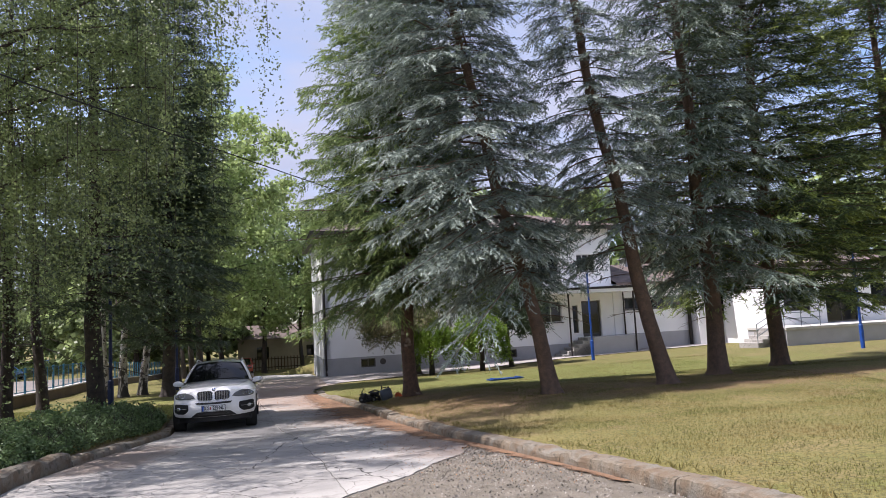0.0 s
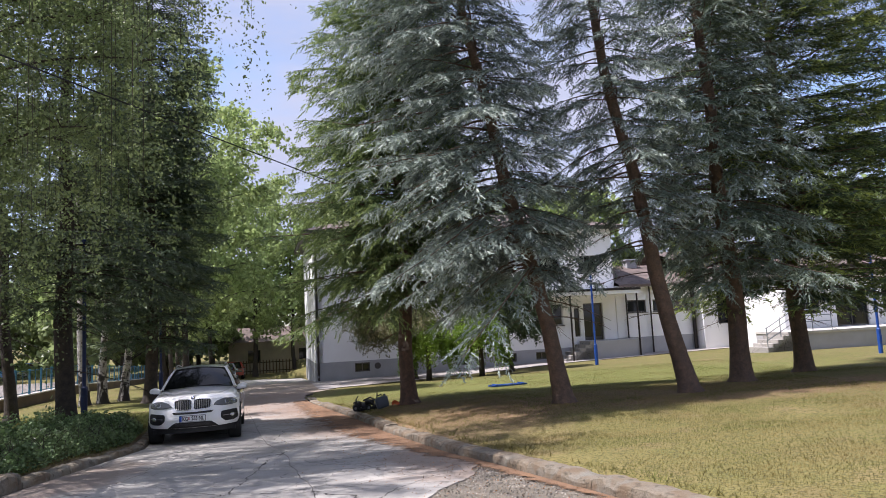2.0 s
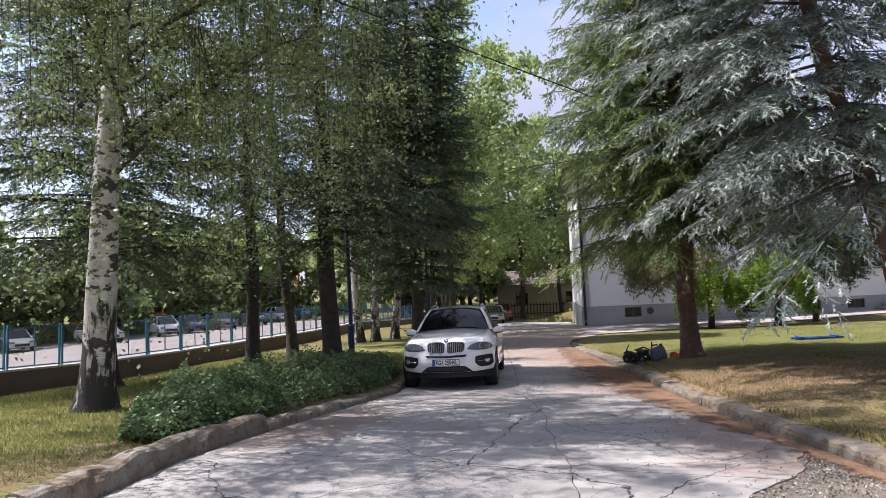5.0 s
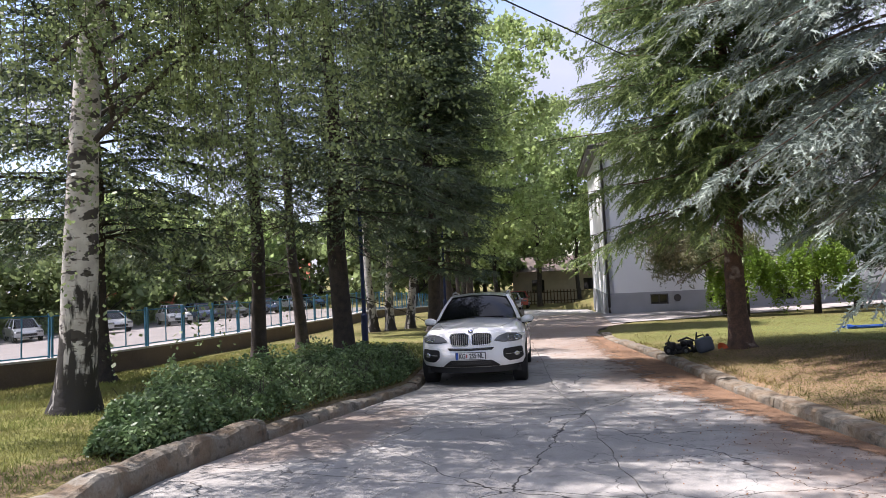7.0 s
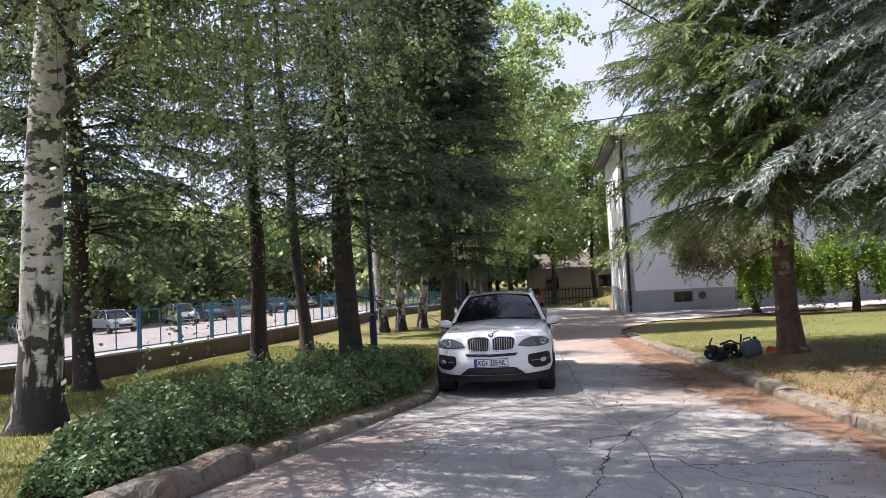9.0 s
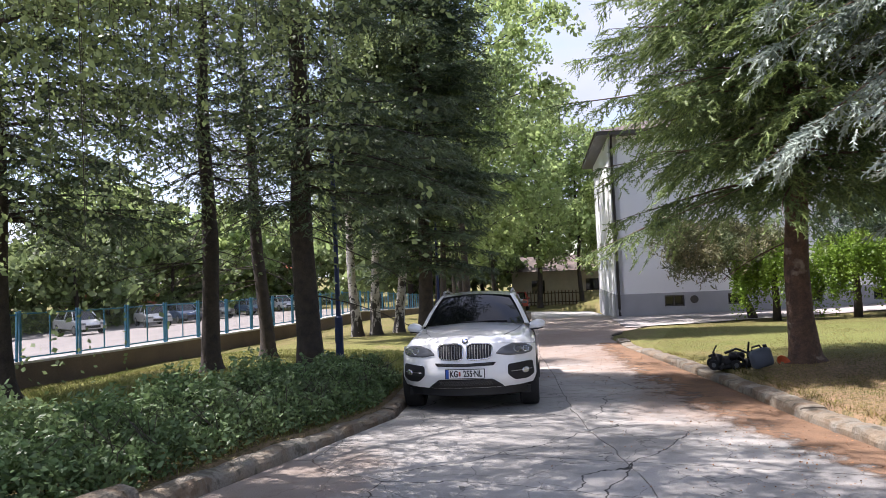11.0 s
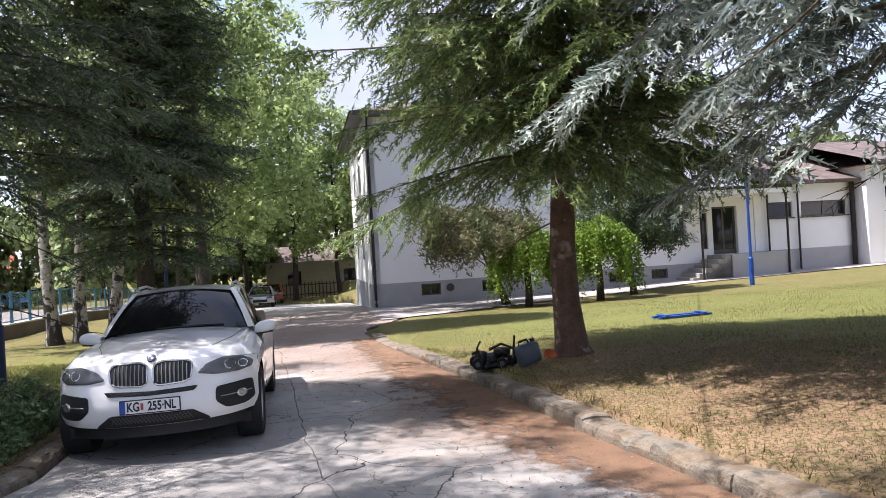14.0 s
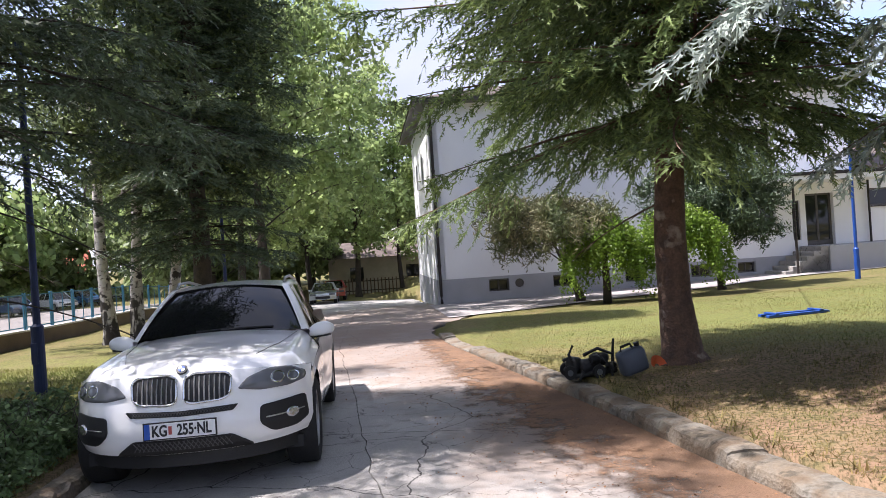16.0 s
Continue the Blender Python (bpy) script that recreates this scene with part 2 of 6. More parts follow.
for px_, py_, pr_ in ((-2.6, 19.0, 1.1), (-4.0, 23.5, 1.5), (0.0, 13.0, 1.2), (-6.0, 12.5, 0.9), (-6.3, 27.0, 2.6), (-8.0, 34.0, 3.6)):
    earth_patch(M_CONC, px_, py_, pr_, pr_ * 2.2, (0.25, 0.17, 0.12), 0.55)
M_GRAVEL = mat("fine_gravel", (0.25, 0.22, 0.175), 0.95, var=0.35, scale=3.0, fine=110, bump=1.0, hue=(0.17, 0.15, 0.12), bump_scale=140, spec=0.2)
M_STONE = mat("gravel_stone", (0.33, 0.30, 0.26), 0.85, var=0.25, scale=3, fine=20, bump=0.3, island=0.45)
M_NEEDLES = mat("needle_litter", (0.30, 0.185, 0.115), 0.95, var=0.3, scale=2.2, fine=90, bump=1.0, hue=(0.20, 0.13, 0.09), bump_scale=120, spec=0.1)
M_LITTER = mat("dry_leaf", (0.33, 0.17, 0.08), 0.85, var=0.2, scale=2, fine=30, bump=0.1, island=0.5)
M_KERB = mat("kerb_concrete", (0.205, 0.16, 0.11), 0.9, var=0.25, scale=3, fine=40, bump=0.8, hue=(0.20, 0.19, 0.16), objvar=0.15)
layered(M_KERB, 3.5, 0.50, 0.62, (0.15, 0.105, 0.065), strength=0.85)
layered(M_KERB, 9.0, 0.56, 0.66, (0.07, 0.06, 0.042), strength=0.7)
M_BARK = mat("spruce_bark", (0.155, 0.10, 0.07), 0.95, var=0.3, scale=8, fine=38, bump=1.0, hue=(0.09, 0.065, 0.05), bump_scale=26)
M_BARK_DARK = mat("dark_bark", (0.075, 0.058, 0.046), 0.95, var=0.3, scale=8, fine=38, bump=1.0, hue=(0.04, 0.034, 0.03), bump_scale=26)
M_BARK_SCAR = layered(mat("scarred_bark", (0.16, 0.095, 0.065), 0.95, var=0.3, scale=9, fine=40, bump=1.0, hue=(0.085, 0.055, 0.045), bump_scale=24), 3.2, 0.60, 0.66, (0.36, 0.29, 0.24), strength=0.8)
M_BIRCH = mat("birch_bark", (0.62, 0.585, 0.53), 0.8, var=0.14, scale=5, fine=40, bump=0.5, hue=(0.40, 0.36, 0.32), bump_scale=20)
layered(M_BIRCH, 1.0, 0.60, 0.66, (0.20, 0.16, 0.14), strength=0.7, detail=4, stretch=(7, 7, 26))
layered(M_BIRCH, 1.0, 0.555, 0.59, (0.04, 0.032, 0.028), strength=0.95, detail=3, stretch=(3.4, 3.4, 5.2))
layered(M_BIRCH, 1.0, 0.62, 0.65, (0.03, 0.024, 0.02), strength=0.9, detail=2, stretch=(6, 6, 11))



def rugged_foot(m, top, colour):
    """The cracked black bark that climbs an old birch from its foot."""
    nt = m.node_tree
    b = nt.nodes["Principled BSDF"]
    src = b.inputs["Base Color"].links[0].from_socket
    co = nt.nodes.new("ShaderNodeTexCoord")
    sp = nt.nodes.new("ShaderNodeSeparateXYZ")
    nt.links.new(co.outputs["Object"], sp.inputs["Vector"])
    mp = nt.nodes.new("ShaderNodeMapping")
    mp.inputs["Scale"].default_value = (9, 9, 2.2)
    nt.links.new(co.outputs["Object"], mp.inputs["Vector"])
    n = nt.nodes.new("ShaderNodeTexNoise")
    n.inputs["Scale"].default_value, n.inputs["Detail"].default_value = 1.0, 6
    nt.links.new(mp.outputs["Vector"], n.inputs["Vector"])
    ma = nt.nodes.new("ShaderNodeMath")
    ma.operation = "MULTIPLY_ADD"
    ma.inputs[1].default_value = -6.5
    nt.links.new(n.outputs["Fac"], ma.inputs[0])
    nt.links.new(sp.outputs["Z"], ma.inputs[2])
    r = nt.nodes.new("ShaderNodeMapRange")
    r.inputs["From Min"].default_value, r.inputs["From Max"].default_value = top - 3.25 + 0.3, top - 3.25 - 0.3
    nt.links.new(ma.outputs[0], r.inputs["Value"])
    mx = nt.nodes.new("ShaderNodeMix")
    mx.data_type = "RGBA"
    mx.inputs["B"].default_value = (*colour, 1)
    nt.links.new(r.outputs["Result"], mx.inputs["Factor"])
    nt.links.new(src, mx.inputs["A"])
    nt.links.new(mx.outputs["Result"], b.inputs["Base Color"])


M_BIRCH_YOUNG = M_BIRCH.copy()
rugged_foot(M_BIRCH, 1.1, (0.035, 0.03, 0.026))
rugged_foot(M_BIRCH_YOUNG, 0.6, (0.05, 0.042, 0.036))


def fresh_lit_tips(m, colour, amount=1.0):
    """Paler needles towards the twig ends: young growth, with sunlit tips put into the colour too."""
    nt = m.node_tree
    at = nt.nodes.new("ShaderNodeAttribute")
    at.attribute_name = "fresh"
    r = nt.nodes.new("ShaderNodeMapRange")
    r.inputs["From Min"].default_value, r.inputs["From Max"].default_value, r.inputs["To Max"].default_value = 0.35, 0.95, amount
    nt.links.new(at.outputs["Fac"], r.inputs["Value"])
    for node in [n for n in nt.nodes if n.type == "HUE_SAT"]:
        src = node.inputs["Color"].links[0].from_socket
        mx = nt.nodes.new("ShaderNodeMix")
        mx.data_type = "RGBA"
        mx.inputs["B"].default_value = (*colour, 1)
        nt.links.new(r.outputs["Result"], mx.inputs["Factor"])
        nt.links.new(src, mx.inputs["A"])
        nt.links.new(mx.outputs["Result"], node.inputs["Color"])
    return m


# each last colour is pale new growth, brightened further to paint in sunlit tips
M_SPRUCE = fresh_lit_tips(mat("green_spruce_needles", (0.10, 0.155, 0.065), 0.5, var=0.22, scale=0.7, fine=5, bump=0, hue=(0.145, 0.20, 0.08), island=0.4, trans=0.36, spec=0.3), (0.30, 0.385, 0.125))
M_BLUE = fresh_lit_tips(mat("blue_spruce_needles", (0.13, 0.175, 0.15), 0.45, var=0.22, scale=0.7, fine=5, bump=0, hue=(0.19, 0.235, 0.205), island=0.35, trans=0.2, spec=0.35), (0.46, 0.53, 0.46))
M_DARKFIR = fresh_lit_tips(mat("dark_fir_needles", (0.07, 0.105, 0.06), 0.5, var=0.22, scale=0.7, fine=5, bump=0, hue=(0.095, 0.135, 0.07), island=0.4, trans=0.18, spec=0.35), (0.12, 0.16, 0.082))
M_YELLOWFIR = fresh_lit_tips(mat("fir_needles_new_growth", (0.055, 0.09, 0.05), 0.5, var=0.22, scale=0.6, fine=5, bump=0, hue=(0.085, 0.125, 0.05), island=0.4, trans=0.22, spec=0.3), (0.33, 0.40, 0.085))
M_TEAL = fresh_lit_tips(mat("blue_green_needles", (0.10, 0.145, 0.105), 0.5, var=0.22, scale=0.7, fine=5, bump=0, hue=(0.15, 0.19, 0.14), island=0.4, trans=0.2, spec=0.3), (0.34, 0.41, 0.33))
M_LEAF = mat("birch_leaf", (0.165, 0.215, 0.09), 0.42, var=0.25, scale=0.6, fine=5, bump=0, hue=(0.23, 0.285, 0.12), island=0.4, trans=0.5, spec=0.4)
M_LEAF_LIME = mat("weeping_leaf", (0.14, 0.24, 0.03), 0.45, var=0.2, scale=1.2, fine=6, bump=0, hue=(0.20, 0.29, 0.04), island=0.35, trans=0.4, spec=0.4)
M_HEDGE = mat("hedge_leaf", (0.115, 0.185, 0.072), 0.45, var=0.25, scale=1.2, fine=7, bump=0, hue=(0.19, 0.26, 0.115), island=0.45, trans=0.3, spec=0.4)
M_PINE_BROWN = mat("pine_needles", (0.10, 0.135, 0.055), 0.6, var=0.25, scale=1.0, fine=6, bump=0, hue=(0.23, 0.195, 0.11), island=0.4, trans=0.2, spec=0.3)
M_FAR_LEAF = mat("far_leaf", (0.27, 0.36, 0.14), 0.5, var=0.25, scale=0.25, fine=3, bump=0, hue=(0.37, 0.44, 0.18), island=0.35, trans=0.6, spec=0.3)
M_WALL = mat("white_render", (0.89, 0.89, 0.90), 0.9, var=0.03, scale=0.7, fine=50, bump=0.25, hue=(0.85, 0.85, 0.86), spec=0.2)
M_PLINTH = mat("grey_plinth_paint", (0.43, 0.43, 0.45), 0.9, var=0.06, scale=1.0, fine=50, bump=0.3, hue=(0.37, 0.37, 0.38), spec=0.2)
M_ROOF = mat("brown_roof_tile", (0.17, 0.13, 0.115), 0.85, var=0.25, scale=2, fine=20, bump=0.5)
M_METAL_DARK = mat("dark_metal", (0.05, 0.042, 0.04), 0.5, 0.5, var=0.15, scale=6, bump=0.05)
M_FRAME = mat("window_frame_paint", (0.55, 0.55, 0.54), 0.5, var=0.05, bump=0.05)
M_FRAME_DARK = mat("dark_frame_paint", (0.09, 0.08, 0.075), 0.5, var=0.05, bump=0.05)
M_NAVY_PAINT = mat("navy_paint", (0.007, 0.022, 0.10), 0.5, var=0.15, scale=4, bump=0.1)
M_BLUE_PAINT = mat("blue_paint", (0.012, 0.075, 0.36), 0.45, var=0.15, scale=4, bump=0.1)
M_FENCE = mat("faded_blue_paint", (0.055, 0.22, 0.34), 0.5, 0.1, var=0.15, scale=4, bump=0.1)
M_WIRE = mat("galvanised_wire", (0.30, 0.34, 0.36), 0.5, 0.7, var=0.15, bump=0)
M_RETAIN = mat("retaining_wall", (0.17, 0.125, 0.09), 0.95, var=0.2, scale=1.2, fine=30, bump=0.5, hue=(0.12, 0.09, 0.07))
M_COPING = mat("coping_concrete", (0.55, 0.53, 0.50), 0.9, var=0.1, scale=2, bump=0.4)
M_LOT = mat("pale_asphalt", (0.40, 0.36, 0.335), 0.95, var=0.1, scale=0.5, fine=50, bump=0.4, hue=(0.27, 0.25, 0.24))
M_LOT_DARK = mat("worn_asphalt", (0.25, 0.225, 0.21), 0.95, var=0.12, scale=0.5, fine=50, bump=0.4, hue=(0.20, 0.18, 0.17))
M_BLACK = mat("black_plastic", (0.010, 0.010, 0.011), 0.6, var=0.1, scale=10, bump=0.1)
M_RUBBER = mat("tyre_rubber", (0.016, 0.016, 0.016), 0.85, var=0.1, scale=20, bump=0.3)
M_CHROME = mat("chrome", (0.72, 0.72, 0.73), 0.12, 1.0, var=0.03, bump=0)
M_ALLOY = mat("alloy_rim", (0.42, 0.42, 0.43), 0.3, 1.0, var=0.05, bump=0)


def glass_mat(name, tint, rough=0.03):
    m = bpy.data.materials.new(name)
    m.use_nodes = True
    b = m.node_tree.nodes["Principled BSDF"]
    b.inputs["Base Color"].default_value = (*tint, 1)
    b.inputs["Roughness"].default_value = rough
    b.inputs["Specular IOR Level"].default_value = 0.5
    b.inputs["IOR"].default_value = 1.5
    return m


M_GLASS = glass_mat("dark_window_glass", (0.018, 0.020, 0.022))
M_CARGLASS = glass_mat("tinted_car_glass", (0.008, 0.009, 0.010), 0.02)
# near-black colour paints the shade of unlit rooms
M_INSIDE = mat("unlit_interior", (0.03, 0.03, 0.03), 0.9, var=0.1, bump=0)

# ---- the lie of the land ----
LEFT_Y = [-30, 4, 8.2, 9.1, 10, 11.7, 13.5, 16.4, 20, 27, 35, 46, 60]
LEFT_X = [-4.6, -4.9, -5.62, -5.87, -6.14, -6.32, -6.38, -6.48, -7.6, -9.6, -11.8, -14.9, -20.5]
RIGHT_Y = [-30, 4, 7, 9, 10.5, 12, 13.2, 15.5, 17.9, 19.4, 21.7, 24.2, 26, 28.6, 30.2, 31.5, 33.5, 36, 39, 48, 55.5, 57.5, 60]
RIGHT_X = [9.0, 3.4, 2.35, 1.6, 1.0, 0.42, -0.14, -0.92, -1.74, -2.24, -3.1, -4.05, -4.75, -5.5, -5.7, -5.3, -5.0, -5.6, -6.9, -9.15, -11.0, -15.5, -18.0]
FENCE_Y = [-30, 10, 20, 30, 42, 70]
FENCE_X = [-14.9, -15.0, -15.5, -17.0, -19.9, -27.0]
ROT = radians(14)
CORNER = Vector((-6.85, 39.0, -1.14))


def road_z(y):
    return lerp(y, [-60, 0, 8.6, 17.2, 26, 38, 56, 70, 4000], [0.6, 0, -0.334, -0.735, -0.9, -1.08, -1.95, -2.3, -2.4])


def left_x(y):
    return lerp(y, LEFT_Y, LEFT_X)


def right_x(y):
    return lerp(y, RIGHT_Y, RIGHT_X)


def fence_x(y):
    return lerp(y, FENCE_Y, FENCE_X)


def facade_v(x, y):
    """Distance behind the facade's plane, and along it."""
    dx, dy = x - CORNER.x, y - CORNER.y
    return -dx * math.sin(ROT) + dy * math.cos(ROT), dx * math.cos(ROT) + dy * math.sin(ROT)


def ground_z(x, y):
    z = road_z(y)
    l, r, fx = left_x(y), right_x(y), fence_x(y)
    if x > r + 0.275:
        d = x - r
        mound = 0.085 * min(d, 3.6) * lerp(y, [13, 16, 20, 26], [0.4, 1, 0.9, 0.25])
        lift = lerp(y, [20.5, 24], [0.155, 0.07]) + mound + 0.018 * max(0, min(d, 20) - 3.6)
        v, s = facade_v(x, y)
        if s < 0.3 and v > -1.5:
            return z - 0.03
        k = lerp(v, [-9, -3.0], [0, 1]) * lerp(y, [30, 34], [0, 1])
        base = lerp(s, [0, 8, 13.5, 18.5, 23, 40], [-1.14, -1.02, -0.86, -0.78, -0.70, -0.5])
        return (z + lift) * (1 - k) + base * k
    if x < l - 0.185:
        d = l - x
        if x < fx - 0.15:
            far = fx - x
            return lerp(far, [0, 1, 26, 60], [z + 0.42, z + 0.38, -2.0, -2.4])
        return z + lerp(d, [0, 4.5, 8.5], [0.13, 0.17, 0.03]) + 0.02 * math.sin(x * 2.1) * math.sin(y * 1.7)
    return z - 0.06


def build_ground():
    ys = np.concatenate([[-4000, -1500, -400, -120, -60, -40], np.arange(-30, 4, 1.5), np.arange(4, 42, 0.35), np.arange(42, 80, 2.0), [90, 120, 200, 400, 1000, 2500, 4000]])
    cuts = [1, 1, 1, 1, 4, 16, 1, 34, 1, 10, 1, 80, 10, 1, 1, 1]
    rows = []
    for y in ys:
        l, r, fx = left_x(y), right_x(y), fence_x(y)
        anchors = [-4000, -1500, -400, -120, -80, fx - 26, fx - 0.20, fx - 0.10, l - 0.20, l - 0.17, r + 0.26, r + 0.29, r + 32, 90, 400, 1500, 4000]
        xs = [anchors[0]]
        for a, b, n in zip(anchors, anchors[1:], cuts):
            xs += [a + (b - a) * k / n for k in range(1, n + 1)]
        rows.append([(x, y, ground_z(x, y)) for x in xs])
    nx = len(rows[0])
    v = np.array(rows).reshape(-1, 3)
    i, j = np.meshgrid(np.arange(len(ys) - 1), np.arange(nx - 1), indexing="ij")
    a = (i * nx + j).ravel()
    f = np.stack([a, a + 1, a + nx + 1, a + nx], 1)
    g = mesh_np("ground", v, f, M_GRASS, smooth=False)
    tagged(g, "patchy yellow-green lawn with dry brown patches", "lawn", kind="structure")


build_ground()


def strip(name, ys, xa, xb, dz, material, label, category, n=10, parent=None, kind="structure", thick=0.12):
    """A paved strip between two edge lines, with sunk sides."""
    bm = bmesh.new()
    rows = []
    for y in ys:
        a, b = xa(y), xb(y)
        row = [(a, y, road_z(y) - thick)] + [(a + (b - a) * k / n, y, road_z(y) + dz) for k in range(n + 1)] + [(b, y, road_z(y) - thick)]
        rows.append(row)
    loft(bm, rows)
    bmesh.ops.recalc_face_normals(bm, faces=bm.faces)
    ob = part(name, bm, material, parent)
    if parent is None:
        tagged(ob, label, category, kind=kind)
    return ob


road = strip("road", list(np.arange(-30, 60, 1.0)), lambda y: left_x(y) + 0.02, lambda y: right_x(y) - 0.02, -0.022, M_JOINT, "cracked concrete driveway of worn slabs", "driveway")


def mid_x(y):
    return lerp(y, [-30, 6, 9.25, 11.4, 13.3, 14.75, 16.1, 17.9, 21.5, 26.4, 60], [0.9, -0.6, -1.56, -2.16, -2.8, -3.27, -3.84, -4.45, -5.58, -7.2, -15.2])


def apron_edge(y):
    """The broken right edge of the concrete, before the gravel."""
    return min(right_x(y) - 0.03, lerp(y, [-30, 3, 8.1, 9.2, 10.2, 11.0, 11.8, 13.0, 15], [-4.4, -3.4, -1.25, -0.62, -0.26, 0.12, 0.27, 0.40, 9]))


joints = [-30, -20, -12, -4, 2.5, 6.9, 10.6, 14.6, 18.8, 23.2, 27.5, 32, 36, 41, 47, 54, 60]
for y0, y1 in zip(joints, joints[1:]):
    for side in (0, 1):
        ys = list(np.linspace(y0 + 0.006, y1 - 0.006, 30))
        wob = lambda y: 0.10 * noise.noise((y * 0.9, 3.1, 0)) + 0.05 * noise.noise((y * 3, 1.1, 0))
        if side == 0:
            ob = strip("slab", ys, lambda y: left_x(y) + 0.03, lambda y: min(mid_x(y), apron_edge(y)) - 0.004 + wob(y), 0.0, M_CONC, "", "", 8, road, thick=0.05)
        else:
            ob = strip("slab", ys, lambda y: min(mid_x(y), apron_edge(y) - 0.02) + 0.006 + wob(y), lambda y: max(apron_edge(y) + 1.5 * wob(y), min(mid_x(y), apron_edge(y) - 0.02) + 0.03), 0.004, M_CONC, "", "", 8, road, thick=0.05)
strip("gravel_apron", list(np.arange(-30, 13.2, 0.5)), lambda y: apron_edge(y) - 0.25, lambda y: right_x(y) - 0.03, -0.010, M_GRAVEL, "grey-brown gravel patch beside the concrete", "gravel", 12)


def kerb(name, ys, edge, side, h, label):
    """A line of worn kerb stones, each a part."""
    root = empty(name, pose(0, 0, 0), label, "kerb", kind="structure")
    y = ys[0]
    while y < ys[1]:
        ln = 1.5 + 1.1 * rng.random()
        y1 = min(y + ln, ys[1])
        hh = (h(y) if callable(h) else h) + 0.04 * (rng.random() - 0.5)
        off = 0.03 * (rng.random() - 0.5)
        bm = bmesh.new()
        rows = []
        for yy in np.linspace(y + 0.004, y1 - 0.004, 26):
            e, z = edge(yy) + off, road_z(yy)
            nz = 0.05 * noise.noise((yy * 2.2, side, 1.0)) + 0.03 * noise.noise((yy * 7, side, 2.0))
            w = 0.26 if side < 0 else 0.33
            chip = 0.07 * max(0.0, noise.noise((yy * 3.1, side, 4.0)) - 0.15)
            prof = [(-0.01, -0.1), (0.0, hh * 0.55 + nz * 0.4), (0.015 + chip, hh * 0.88 - chip + nz), (0.05 + chip, hh + nz), (0.16, hh + 0.015 + 0.6 * nz), (w - 0.05, hh + 0.012 + nz * 0.5), (w, hh - 0.02), (w, -0.1)]
            sx = 0.05 * noise.noise((yy * 2.7, side, 7.0)) + 0.025 * noise.noise((yy * 9, side, 8.0))
            rows.append([(e + side * (px_ + (sx if pz_ > 0 else 0)), yy, z + pz_) for px_, pz_ in prof])
        vr = loft(bm, rows, True)
        bm.faces.new(vr[0])
        bm.faces.new(vr[-1][::-1])
        bmesh.ops.recalc_face_normals(bm, faces=bm.faces)
        part("kerb_stone", bm, M_KERB, root)
        y = y1


kerb("kerb_right", (-4, 27.6), right_x, 1, lambda y: lerp(y, [20.5, 24], [0.135, 0.05]), "worn mossy concrete kerb along the lawn")
kerb("kerb_left", (-4, 40.0), left_x, -1, lambda y: 0.22 if y < 9.6 else 0.10, "low sunken concrete kerb beside the hedge")


def cover_material(m):
    """Makes a litter material thin out where its coverage falls."""
    nt = m.node_tree
    at = nt.nodes.new("ShaderNodeAttribute")
    at.attribute_name = "cover"
    co = nt.nodes.new("ShaderNodeTexCoord")
    n = nt.nodes.new("ShaderNodeTexNoise")
    n.inputs["Scale"].default_value, n.inputs["Detail"].default_value, n.inputs["Roughness"].default_value = 3.5, 9, 0.75
    nt.links.new(co.outputs["Object"], n.inputs["Vector"])
    ad = nt.nodes.new("ShaderNodeMath")
    nt.links.new(n.outputs["Fac"], ad.inputs[0])
    nt.links.new(at.outputs["Fac"], ad.inputs[1])
    r = nt.nodes.new("ShaderNodeMapRange")
    r.inputs["From Min"].default_value, r.inputs["From Max"].default_value = 0.78, 0.95
    nt.links.new(ad.outputs[0], r.inputs["Value"])
    tr = nt.nodes.new("ShaderNodeBsdfTransparent")
    ms = nt.nodes.new("ShaderNodeMixShader")
    nt.links.new(r.outputs["Result"], ms.inputs["Fac"])
    nt.links.new(tr.outputs["BSDF"], ms.inputs[1])
    nt.links.new(nt.nodes["Principled BSDF"].outputs["BSDF"], ms.inputs[2])
    nt.links.new(ms.outputs["Shader"], nt.nodes["Material Output"].inputs["Surface"])


cover_material(M_NEEDLES)


def litter_strip():
    width = lambda y: lerp(y, [8, 12, 14.6, 16, 19, 22, 27], [0.2, 0.5, 0.9, 1.4, 1.8, 1.6, 0.8])
    ys = list(np.arange(8, 27.5, 0.3))
    bm = bmesh.new()
    loft(bm, [[(right_x(y) - 0.02 - width(y) * k / 12, y, road_z(y) + 0.014) for k in range(13)] for y in ys])
    ob = part("needle_litter", bm, M_NEEDLES)
    ob.data.attributes.new("cover", "FLOAT", "POINT").data.foreach_set("value", [0.62 - 0.5 * (k / 12) for y in ys for k in range(13)])
    tagged(ob, "reddish dry spruce needles drifted along the kerb", "needle litter", kind="structure")
    n = 3200
    y = rng.uniform(8, 27, n)
    d = np.abs(rng.normal(0, 1.0, n))
    x = np.array([right_x(a) for a in y]) - d * 1.1 - 0.05
    z = np.array([road_z(a) for a in y]) + 0.016
    scatter("fallen_leaves", np.stack([x, y, z], 1), 0.021, M_LITTER, "small brown dry leaves scattered on the driveway", "leaf litter", tilt=0.35)


